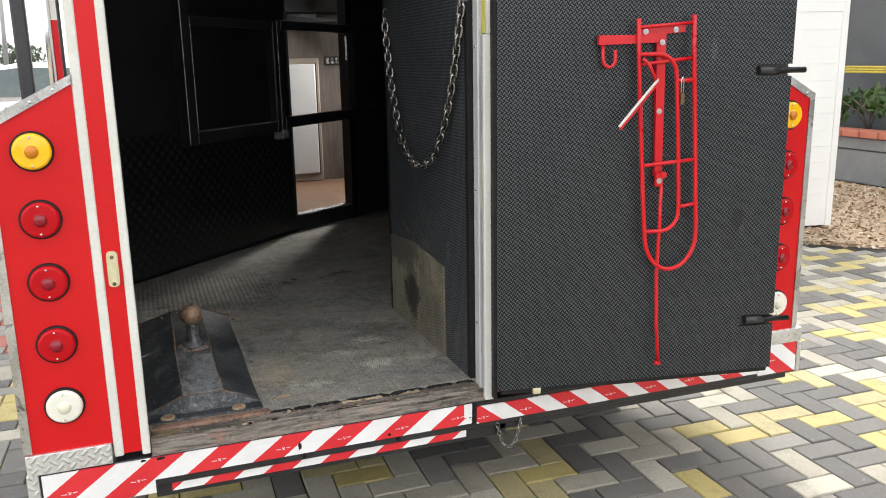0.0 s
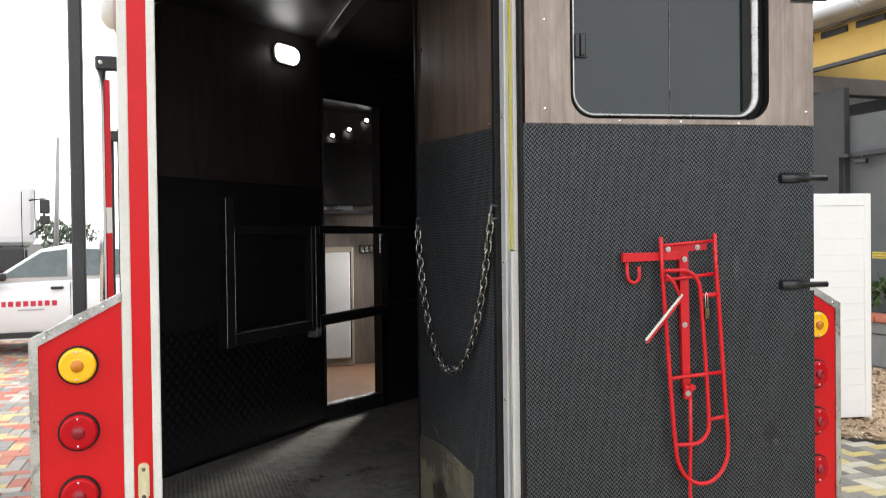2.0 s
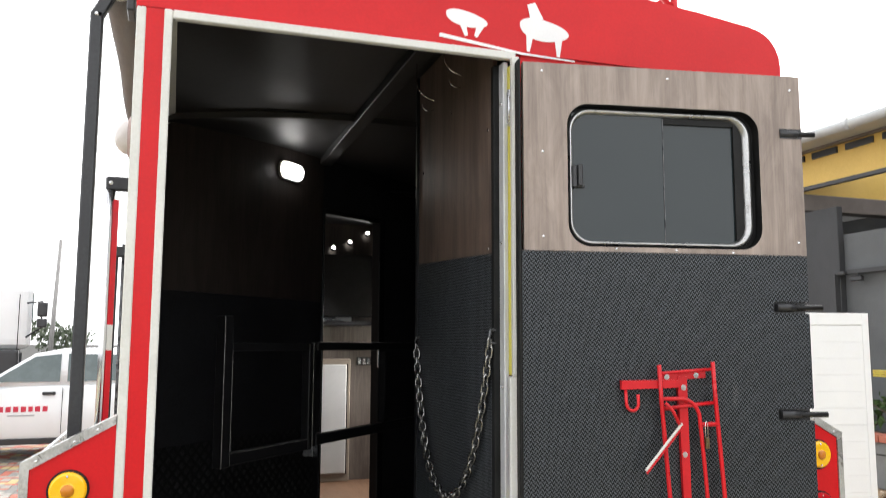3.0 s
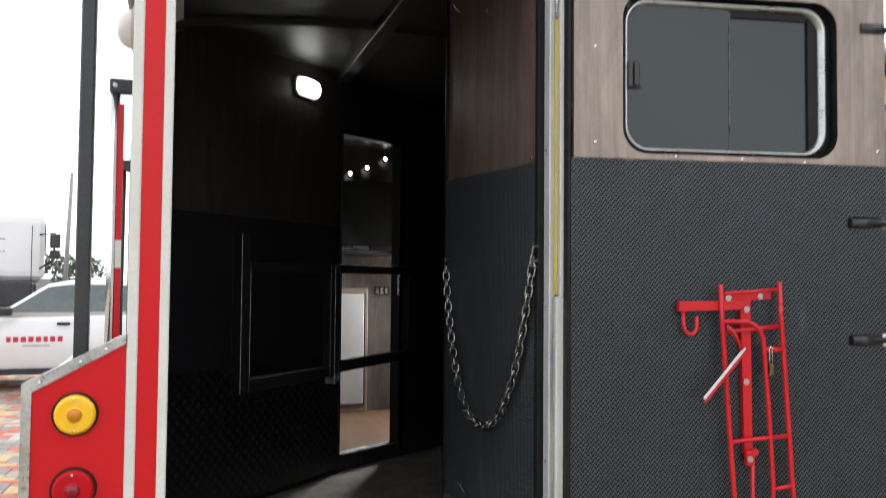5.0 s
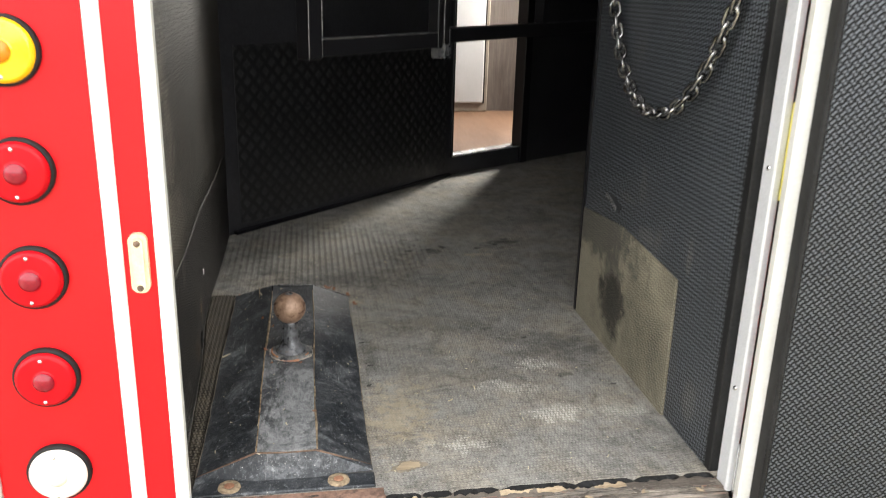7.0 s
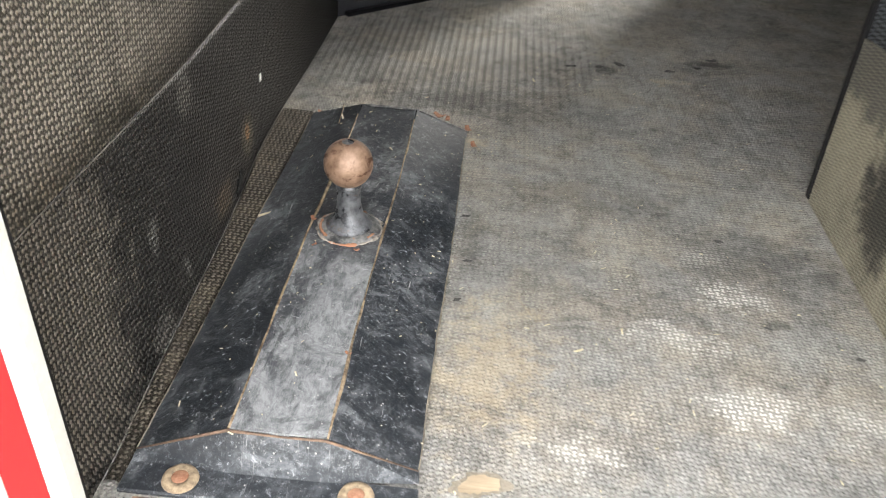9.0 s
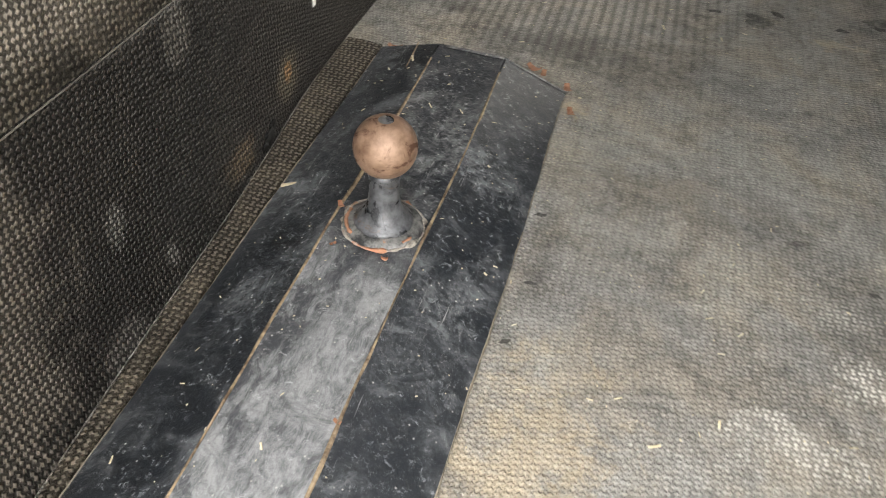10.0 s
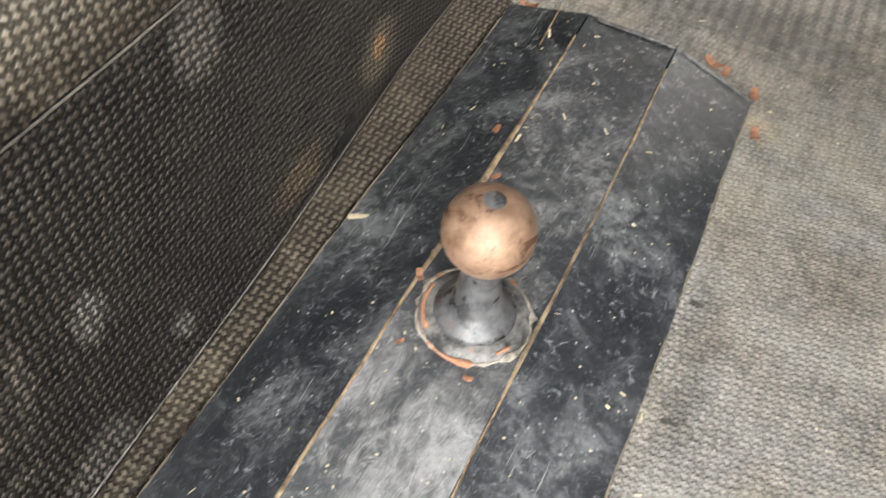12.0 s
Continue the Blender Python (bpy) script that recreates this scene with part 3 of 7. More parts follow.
FLAKE = plain("orange_rust_flake", (0.20, 0.085, 0.045), (0.36, 0.19, 0.115), 0.85, 0, 200, 40, 0.4, 0.001)
STEM = plain("grimy_steel", (0.012, 0.013, 0.015), (0.16, 0.163, 0.17), 0.30, 0.25, 80, 34, 0.45, 0.0015, 0, 0.3, (0.13, 0.085, 0.06), (0.60, 0.70), 30)
GREASE = plain("dried_mud", (0.12, 0.10, 0.075), (0.27, 0.235, 0.18), 0.9, 0, 120, 20, 0.6, 0.003)
# ---------------------------------------------------------------- the yard
PAVER_TONES = [(0.0, (0.120, 0.114, 0.108)), (0.18, (0.170, 0.160, 0.146)), (0.36, (0.41, 0.378, 0.300)), (0.52, (0.52, 0.488, 0.395)), (0.66, (0.55, 0.45, 0.165)), (0.80, (0.47, 0.40, 0.20)), (0.90, (0.27, 0.255, 0.23))]
PAVER_RED = [(0.0, (0.30, 0.28, 0.25)), (0.22, (0.44, 0.10, 0.06)), (0.44, (0.20, 0.195, 0.185)), (0.62, (0.48, 0.38, 0.17)), (0.8, (0.40, 0.12, 0.075)), (0.9, (0.40, 0.385, 0.34))]


def paver_material(name, tones, per_object):
    n = Nodes(name)
    src = n.put("ObjectInfo").outputs["Random"] if per_object else n.put("NewGeometry").outputs["Random Per Island"]
    cr = n.put("ValToRGB")
    cr.color_ramp.interpolation = "CONSTANT"
    els = cr.color_ramp.elements
    els[0].position, els[0].color = 0.0, (*tones[0][1], 1)
    els[1].position, els[1].color = tones[1][0], (*tones[1][1], 1)
    for p, c in tones[2:]:
        e = els.new(p)
        e.color = (*c, 1)
    n.link(src, cr.inputs[0])
    geo = n.put("NewGeometry")
    v = geo.outputs["Position"]
    fine, big = n.noise(v, 190, 8, 0.8), n.noise(v, 9, 8, 0.72, 0.4)
    col = n.mix(n.ramp(big, 0.45, 0.78, 0.0, 0.45), cr.outputs[0], (0.17, 0.155, 0.12))
    col = n.mix(n.ramp(fine, 0.42, 0.68, 0.0, 0.5), col, (0.06, 0.058, 0.05))
    pale = n.noise(v, 31, 8, 0.8, 0.4)
    col = n.mix(n.ramp(pale, 0.56, 0.72, 0.0, 0.4), col, (0.46, 0.44, 0.39))
    return n.done(col, n.math("MULTIPLY_ADD", big, 0.3, 0.55), 0.0, n.bump(n.math("MULTIPLY_ADD", pale, 1.5, fine), 0.7, 0.003))


PAVER_ONE = paver_material("paver_single", PAVER_TONES, True)
PAVER_FIELD = paver_material("paver_field", PAVER_TONES, False)
PAVER_LEFT = paver_material("paver_field_red", PAVER_RED, False)
JOINT = plain("joint_sand", (0.02, 0.019, 0.017), (0.05, 0.047, 0.042), 0.95, 0, 220, 6, 0.6, 0.003)

bm = bmesh.new()
for x0, x1, y0, y1 in ((-400, 400, -400, 900),):
    vs = [bm.verts.new((x, y, ground_z(min(max(y, -20), 60)) - 0.012)) for x in (-400, -30, 30, 400) for y in (-400, -20, 60, 900)]
    for i in range(3):
        for j in range(3):
            bm.faces.new((vs[i * 4 + j], vs[(i + 1) * 4 + j], vs[(i + 1) * 4 + j + 1], vs[i * 4 + j + 1]))
ground = setting(part("ground", bm, JOINT), "dark sandy ground under the paved yard", "ground")

# ---------------------------------------------------------------- trailer: shell
trailer = thing("horse_trailer", (1.06, 3.5, 0.0), "red and white horse trailer with a rear door swung open", "trailer")
BX0, BX1, FRONT = 0.006, 2.045, 7.6


def roof_z(x):
    u = (x - 1.0225) / 1.0225
    return 2.665 - 0.08 * u * u


def crown(inset=0.0, drop=0.0):
    """The roof line from left to right with its rounded shoulders."""
    r = 0.12 - inset * 0.5
    x0, x1 = BX0 + inset, BX1 - inset
    out = [(x0, 2.414)]
    for k in range(6):
        a = radians(180 - 15 * k)
        out.append((x0 + r + r * math.cos(a), roof_z(x0 + r) - drop - r * 1.02 + r * math.sin(a)))
    for k in range(11):
        x = x0 + r + (x1 - x0 - 2 * r) * k / 10
        out.append((x, roof_z(x) - drop))
    for k in range(5, -1, -1):
        a = radians(15 * k)
        out.append((x1 - r + r * math.cos(a), roof_z(x1 - r) - drop - r * 1.02 + r * math.sin(a)))
    out.append((x1, 2.414))
    return out


bm = bmesh.new()
prism(bm, crown(), 0.03, pose(0, RY - 0.004, 0))
part("rear_fascia", bm, RED, trailer, "glossy red curved panel above the doors")
bm = bmesh.new()
oc, ic = crown(), crown(0.03, 0.03)
ra = [[bm.verts.new((x, y, z)) for x, z in oc] for y in (RY + 0.03, FRONT)]
rb = [[bm.verts.new((x, y, z)) for x, z in ic] for y in (RY + 0.03, FRONT)]
for q in (ra, rb):
    for k in range(len(oc) - 1):
        f = bm.faces.new((q[0][k], q[0][k + 1], q[1][k + 1], q[1][k]))
        f.smooth = True
for k in range(len(oc) - 1):
    bm.faces.new((ra[0][k], ra[0][k + 1], rb[0][k + 1], rb[0][k]))
    bm.faces.new((ra[1][k], ra[1][k + 1], rb[1][k + 1], rb[1][k]))
part("roof", bm, WHITE_TRIM, trailer)
slab("side_wall", WHITE_TRIM, trailer, BX0, BX0 + 0.005, RY + 0.02, FRONT, 0.40, 2.414)
slab("side_wall", WHITE_TRIM, trailer, BX1 - 0.035, BX1, RY + 0.02, FRONT, 0.40, 2.414)
slab("front_wall", WHITE_TRIM, trailer, BX0, BX1, FRONT, FRONT + 0.03, 0.40, 2.56)
slab("rear_wall", RED, trailer, 1.0925, BX1 - 0.002, RY + 0.004, RY + 0.03, 0.40, 2.413)
slab("chassis", BLACK, trailer, 0.05, 2.03, RY + 0.06, FRONT - 0.1, 0.26, 0.385)
# corner post: white strip, red strip, white strip
slab("corner_trim", WHITE_TRIM, trailer, 0.008, 0.031, RY - 0.008, RY + 0.02, 0.40, 2.412, 0.003)
slab("post_panel", RED, trailer, 0.031, 0.0755, RY - 0.003, RY + 0.02, 0.405, 2.412)
slab("door_frame_post", WHITE_TRIM, trailer, 0.0755, 0.0965, RY - 0.010, RY + 0.014, 0.395, 2.412, 0.003)
slab("door_frame_head", WHITE_TRIM, trailer, 0.097, 1.072, RY - 0.010, RY + 0.012, 2.388, 2.412, 0.003)
slab("door_frame_post", SATIN, trailer, 1.040, 1.056, RY + 0.014, RY + 0.051, 0.415, 2.387, 0.003, "silver aluminium hinge post")
for z in (0.62, 1.02, 1.42, 1.84, 2.26):
    bm = bmesh.new()
    lathe(bm, ((0.0, 0.003), (0.003, 0.0025), (0.0045, 0.0)), pose(1.040, RY + 0.032, z, 0, -90), 10)
    part("rivet", bm, CHROME, trailer)

# cream plastic latch keeper on the post
bm = bmesh.new()
prism(bm, rounded(0.0405, 0.0665, 0.853, 0.942, 0.011), 0.016, pose(0, RY - 0.019, 0))
bmesh.ops.bevel(bm, geom=[e for e in bm.edges if all(abs(v.co.y - (RY - 0.019)) < 1e-4 for v in e.verts)], offset=0.005, segments=2, affect="EDGES")
latch = part("latch_keeper", bm, CREAM, trailer, "yellowed cream plastic housing")
for z in (0.929, 0.862):
    bm = bmesh.new()
    lathe(bm, ((0.0, 0.002), (0.004, 0.0015), (0.005, 0.0)), pose(0.0535, RY - 0.019, z, 90), 10)
    part("screw", bm, RUST, latch)

# ---------------------------------------------------------------- tail panels and lamps
def tail_panel(xa, xb, mirror):
    """Red panel with a sloping top, trimmed with bright edging. xa is the outer edge."""
    s = 1 if xb > xa else -1
    poly = [(xa, 0.44), (xb, 0.44), (xb, 1.365), (xa, 1.258)]
    bm = bmesh.new()
    prism(bm, poly, 0.05, pose(0, RY - 0.006, 0))
    p = part("tail_panel", bm, RED, trailer)
    w = 0.016
    bm = bmesh.new()
    prism(bm, [(xa - s * 0.004, 0.445), (xa + s * w, 0.445), (xa + s * w, 1.244), (xa - s * 0.004, 1.254)], 0.062, pose(0, RY - 0.011, 0))
    part("edge_trim", bm, EDGING, p, "scuffed bright metal edging")
    k = (1.365 - 1.258) / (xb - xa)
    bm = bmesh.new()
    prism(bm, [(xa - s * 0.004, 1.254), (xa + s * w, 1.2445), (xb, 1.346), (xb, 1.3675), (xa - s * 0.004, 1.261)], 0.062, pose(0, RY - 0.012, 0))
    part("edge_trim", bm, EDGING, p)
    for q in (0.15, 0.55, 0.8):
        bm = bmesh.new()
        x = xa + (xb - xa) * q
        lathe(bm, ((0, 0.002), (0.003, 0.0015), (0.004, 0)), pose(x, RY - 0.012, 1.258 + k * (x - xa) - 0.010, 90), 8)
        part("rivet", bm, CHROME, p)


tail_panel(-0.195, 0.0075, False)
tail_panel(2.215, 2.02, True)
slab("flank_panel", ALU, trailer, -0.199, -0.184, RY + 0.045, RY + 0.9, 0.43, 1.25, 0.004)
slab("flank_panel", ALU, trailer, 2.204, 2.219, RY + 0.045, RY + 0.9, 0.43, 1.25, 0.004)


def tail_lamp(x, z, lens, label):
    m = pose(x, RY - 0.006, z, 90)
    lamp = new("tail_lamp")
    lamp.parent = trailer
    lamp.matrix_basis = full(trailer).inverted() @ m
    lamp["label"] = label
    R = 0.044
    bm = bmesh.new()
    lathe(bm, ((R + 0.003, 0.0), (R + 0.003, 0.008), (R - 0.001, 0.011), (R - 0.003, 0.009)), m, 36)
    part("rubber_ring", bm, RUBBER, lamp, "black rubber ring")
    bm = bmesh.new()
    prof = [(R - 0.001, 0.006), (R - 0.002, 0.014), (R - 0.006, 0.0185)]
    for k in range(1, 9):
        r = (R - 0.006) * (1 - k / 9) + 0.016 * (k / 9)
        prof.append((r, 0.0185 + 0.0015 * k / 9 + (0.0006 if k % 2 else 0.0)))
    prof += [(0.0155, 0.0205), (0.0150, 0.0215)]
    lathe(bm, prof, m, 36)
    part("lens", bm, lens, lamp)
    bm = bmesh.new()
    lathe(bm, ((0.0152, 0.0205), (0.0145, 0.0235), (0.010, 0.0265), (0.005, 0.0282), (0.0, 0.0287)), m, 28)
    part("lens_boss", bm, {AMBER: BOSS_AMBER, REDLENS: BOSS_RED, WHITELENS: BOSS_WHITE}[lens], lamp, "darker raised middle of the lens")
    for a in (93, 268):
        bm = bmesh.new()
        lathe(bm, ((0, 0.0225), (0.0022, 0.022), (0.0034, 0.0195), (0.0034, 0.017)), m @ pose(0.033 * math.cos(radians(a)), 0.033 * math.sin(radians(a)), 0), 10)
        part("screw", bm, CHROME, lamp)
    return lamp


for side in (-0.092, 2.119):
    tail_lamp(side, 1.195, AMBER, "round amber plastic indicator lamp")
    for z in (1.034, 0.880, 0.723):
        tail_lamp(side, z, REDLENS, "round red plastic tail lamp")
    tail_lamp(side, 0.562, WHITELENS, "round white plastic reversing lamp")

# ---------------------------------------------------------------- bumper
def chequer(name):
    """Aluminium plate with raised bars crossing at right angles."""
    n = Nodes(name)
    uv = n.coords("UV", (1 / 0.021, 1 / 0.021, 1), radians(45))
    sp = n.put("SeparateXYZ")
    n.link(uv, sp.inputs[0])
    x, y = sp.outputs[0], sp.outputs[1]
    odd = n.math("MODULO", n.math("ABSOLUTE", n.math("ADD", n.math("FLOOR", x), n.math("FLOOR", y))), 2.0)
    lx, ly = n.math("SUBTRACT", n.math("FRACT", x), 0.5), n.math("SUBTRACT", n.math("FRACT", y), 0.5)
    a = n.math("ABSOLUTE", n.math("ADD", n.math("MULTIPLY", lx, odd), n.math("MULTIPLY", ly, n.math("SUBTRACT", 1.0, odd))))
    b = n.math("ABSOLUTE", n.math("ADD", n.math("MULTIPLY", ly, odd), n.math("MULTIPLY", lx, n.math("SUBTRACT", 1.0, odd))))
    bar = n.math("MULTIPLY", n.ramp(a, 0.08, 0.2, 1, 0), n.ramp(b, 0.38, 0.5, 1, 0))
    v = n.coords()
    s = n.noise(v, 14, 6, 0.7)
    return n, bar, s


n, bar, s = chequer("chequer_aluminium")
CHEQUER = n.done(n.mix(n.ramp(s, 0.4, 0.75), (0.74, 0.74, 0.73), (0.52, 0.51, 0.48)), n.math("MULTIPLY_ADD", s, 0.3, 0.25), 0.7, n.bump(bar, 1.0, 0.003))
def five_bar(name):
    """Black tread plate: groups of five short raised bars, laid crosswise in turn."""
    n = Nodes(name)
    uv = n.coords("UV", (1 / 0.040, 1 / 0.040, 1), radians(45))
    sp = n.put("SeparateXYZ")
    n.link(uv, sp.inputs[0])
    x, y = sp.outputs[0], sp.outputs[1]
    odd = n.math("MODULO", n.math("ABSOLUTE", n.math("ADD", n.math("FLOOR", x), n.math("FLOOR", y))), 2.0)
    even = n.math("SUBTRACT", 1.0, odd)
    lx, ly = n.math("SUBTRACT", n.math("FRACT", x), 0.5), n.math("SUBTRACT", n.math("FRACT", y), 0.5)
    a = n.math("ADD", n.math("MULTIPLY", lx, odd), n.math("MULTIPLY", ly, even))
    b = n.math("ABSOLUTE", n.math("ADD", n.math("MULTIPLY", ly, odd), n.math("MULTIPLY", lx, even)))
    rib = n.ramp(n.math("PINGPONG", n.math("MULTIPLY_ADD", a, 5.6, 10.0), 0.5), 0.18, 0.38)
    inside = n.math("MULTIPLY", n.ramp(n.math("ABSOLUTE", a), 0.36, 0.40, 1.0, 0.0), n.ramp(b, 0.20, 0.34, 1.0, 0.0))
    bar = n.math("MULTIPLY", rib, inside)
    worn = n.noise(n.coords(), 9, 5, 0.6)
    # Glints painted on the bars as a paler colour, broken up by noise.
    col = n.mix(n.math("MULTIPLY", bar, n.ramp(worn, 0.4, 0.65, 0.1, 0.8)), (0.008, 0.0085, 0.009), (0.05, 0.052, 0.055))
    return n.done(col, 0.33, 0.0, n.bump(bar, 0.7, 0.005), spec=0.55)


CHEQUER_BLACK = five_bar("tread_plate_black")

slab("corner_plate", CHEQUER, trailer, -0.196, 0.004, RY - 0.016, RY + 0.06, 0.388, 0.442, 0.002, "bare aluminium chequer plate")
slab("corner_plate", CHEQUER, trailer, -0.200, -0.172, RY - 0.014, RY + 0.7, 0.245, 0.388, 0.002)
slab("corner_plate", CHEQUER, trailer, 2.05, 2.242, RY - 0.016, RY + 0.06, 0.412, 0.462, 0.002)
slab("corner_plate", CHEQUER, trailer, 2.229, 2.246, RY - 0.014, RY + 0.7, 0.30, 0.410, 0.002)
bumper = slab("bumper", BLACK, trailer, -0.170, 2.228, RY - 0.012, RY + 0.06, 0.300, 0.386, 0.003, "black steel bumper with red and white tape")
lower_rail = slab("lower_rail", BLACK, trailer, 0.10, 1.12, RY - 0.002, RY + 0.05, 0.262, 0.312, 0.003)
slab("lower_rail", BLACK, trailer, 1.08, 2.20, RY - 0.002, RY + 0.05, 0.278, 0.300, 0.003)


def stripes(x0, x1, z0, z1, lean, period, y, owner, phase=0.0):
    """Slanting pieces of red and white tape, clipped at both ends."""
    h = z1 - z0
    k, half = 0, period / 2
    x = x0 - abs(lean) * 2 + phase
    while x < x1 + abs(lean):
        poly = [(x, z0), (x + half, z0), (x + half + lean, z1), (x + lean, z1)]
        for lim, sgn in ((x0, 1), (x1, -1)):
            out = []
            for (ax, az_), (bx, bz) in zip(poly, poly[1:] + poly[:1]):
                ia, ib = sgn * (ax - lim) >= 0, sgn * (bx - lim) >= 0
                if ia:
                    out.append((ax, az_))
                if ia != ib:
                    t = (lim - ax) / (bx - ax)
                    out.append((lim, az_ + t * (bz - az_)))
            poly = out
            if len(poly) < 3:
                break
        if len(poly) >= 3:
            bm = bmesh.new()
            prism(bm, poly, 0.004, pose(0, y, 0))
            piece = part("tape_piece", bm, (TAPE_RED, TAPE_WHITE)[k % 2], owner)
            if k % 2 == 0 and h > 0.05 and max(p[0] for p in poly) - min(p[0] for p in poly) > half:
                cx, cz = sum(p[0] for p in poly) / len(poly), sum(p[1] for p in poly) / len(poly) - 0.006
                for ux, uz, ang, ln in ((-0.013, -0.001, 3, 0.013), (0.013, 0.001, -4, 0.011), (0.0, 0.0, 52, 0.010), (0.001, 0.0, -48, 0.009)):
                    bm = bmesh.new()
                    box(bm, -ln / 2, ln / 2, -0.0006, 0.0, -0.0008, 0.0008, 0, 1, pose(cx + ux, y - 0.0002, cz + uz, 0, ang, 0))
                    part("mark", bm, TAPE_WHITE, piece)
        x += half
        k += 1


stripes(-0.166, 0.10, 0.285, 0.384, 0.1357, 0.172, RY - 0.016, bumper, 0.0507)
stripes(0.10, 1.000, 0.322, 0.384, 0.085, 0.172, RY - 0.016, bumper, 0.078)
for cx, cz, w, h_ in ((0.483, 0.345, 0.007, 0.013), (0.742, 0.333, 0.006, 0.006), (0.985, 0.372, 0.010, 0.011), (0.995, 0.350, 0.007, 0.012), (0.118, 0.380, 0.016, 0.005), (0.075, 0.381, 0.010, 0.004)):
    bm = bmesh.new()
    prism(bm, [(cx + w * math.cos(0.7 * k) * (0.75 + 0.25 * math.sin(2.3 * k)), cz + h_ * math.sin(0.7 * k) * (0.8 + 0.2 * math.cos(3.1 * k))) for k in range(9)], 0.0012, pose(0, RY - 0.0172, 0))
    part("tape_chip", bm, RUBBER, bumper, "dark chip where the tape has torn off")
for cx in (0.495, 0.77):
    bm = bmesh.new()
    lathe(bm, ((0.0, 0.007), (0.006, 0.006), (0.007, 0.0)), pose(cx, RY - 0.012, 0.314, 90), 8, False)
    part("bolt", bm, BLACK_STEEL, bumper)
stripes(1.016, 2.06, 0.318, 0.372, -0.070, 0.150, RY - 0.016, bumper)
slab("bumper_end", BLACK, bumper, 2.05, 2.228, RY - 0.012, RY + 0.05, 0.3865, 0.415, 0.003)
stripes(2.062, 2.222, 0.308, 0.412, -0.135, 0.150, RY - 0.016, bumper, 0.05)
stripes(0.140, 0.985, 0.277, 0.306, 0.040, 0.160, RY - 0.006, lower_rail)
slab("tape_patch", TAPE_WHITE, bumper, 0.975, 1.0, RY - 0.019, RY - 0.0165, 0.345, 0.386)
slab("black_tape", RUBBER, bumper, 1.0, 1.014, RY - 0.018, RY - 0.012, 0.320, 0.382)

# short safety chain below the hinge
safety = thing("safety_chain", (1.12, RY - 0.01, 0.29), "short galvanised chain loop hanging under the bumper", "chain")


def chain_links(pts, owner, wire, length, width):
    """Interlocked oval links along a line of points."""
    pts = [Vector(p) for p in pts]
    acc = [0.0]
    for a, b in zip(pts, pts[1:]):
        acc.append(acc[-1] + (b - a).length)
    step = length - 2 * wire * 1.05
    count = int(acc[-1] / step)
    loop = []
    for k in range(18):
        a = 2 * math.pi * k / 18
        cx = (length / 2 - width / 2) * (1 if math.cos(a) > 0 else -1)
        loop.append((cx + (width / 2 - wire / 2) * math.cos(a), (width / 2 - wire / 2) * math.sin(a), 0))
    for i in range(count):
        s = (i + 0.5) * acc[-1] / count
        j = max(q for q in range(len(acc)) if acc[q] <= s)
        j = min(j, len(pts) - 2)
        t = (s - acc[j]) / max(1e-9, acc[j + 1] - acc[j])
        p = pts[j].lerp(pts[j + 1], t)
        d = (pts[j + 1] - pts[j]).normalized()
        q = d.to_track_quat("X", "Z").to_matrix().to_4x4()
        m = Matrix.Translation(p) @ q @ pose(0, 0, 0, (30 if i % 2 else 118))
        bm = bmesh.new()
        tube(bm, loop, wire / 2, 7, True)
        part("link", bm, GALV, owner, "", m)


def hanging(a, b, sag, n=40):
    out = []
    for k in range(n + 1):
        u = k / n
        p = Vector(a).lerp(Vector(b), u)
        c = 2.6
        p.z -= sag * (1 - (math.cosh(c * (2 * u - 1)) - 1) / (math.cosh(c) - 1))
        out.append(p)
    return out


chain_links(hanging((1.085, RY - 0.012, 0.305), (1.165, RY - 0.012, 0.308), 0.085), safety, 0.0045, 0.022, 0.014)

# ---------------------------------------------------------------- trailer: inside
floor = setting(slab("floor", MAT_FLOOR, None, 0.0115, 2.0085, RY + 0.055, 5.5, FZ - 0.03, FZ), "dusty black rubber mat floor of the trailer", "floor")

# worn threshold
bm = bmesh.new()
prism(bm, [(RY - 0.012, 0.3868), (RY - 0.011, 0.392), (RY + 0.010, 0.416), (RY + 0.022, 0.4225), (RY + 0.062, 0.424), (RY + 0.062, 0.3868)], 0.946, pose(1.045, 0, 0, 0, 0, 90))
sill = setting(part("threshold", bm, DRIFT), "worn weathered timber threshold with peeling black edging", "threshold")
rng = random.Random(4)


def ragged(x0, x1, ya, yb, z0, z1, jag, mt, label=""):
    """A broken strip along x: uneven front, top and lower edge."""
    bm = bmesh.new()
    k = max(3, int((x1 - x0) / 0.008))
    prev = None
    for i in range(k + 1):
        x = x0 + (x1 - x0) * i / k
        end = min(1.0, 4 * min(i, k - i) / k + 0.35)
        f, lo, hi = rng.uniform(0, jag), rng.uniform(0, jag) * 1.2, rng.uniform(0, jag) * 0.6
        zm = (z0 + z1) / 2
        q = [bm.verts.new(p) for p in ((x, ya + f, zm + (z1 - hi - zm) * end), (x, ya + f * 0.6, zm - (zm - z0 - lo) * end), (x, yb, z0), (x, yb, zm + (z1 - zm) * end))]
        if prev:
            for j in range(4):
                bm.faces.new((prev[j], q[j], q[(j + 1) % 4], prev[(j + 1) % 4]))
        else:
            bm.faces.new(q)
        prev = q
    bm.faces.new(prev[::-1])
    part("edging_piece", bm, mt, sill, label)


x = 0.41
while x < 1.03:
    w = rng.uniform(0.05, 0.15)
    ragged(x, min(x + w, 1.036), RY + 0.044, RY + 0.0555, 0.408, FZ - 0.0015, 0.009, RUBBER, "torn edge of the black floor mat")
    x += w - 0.004
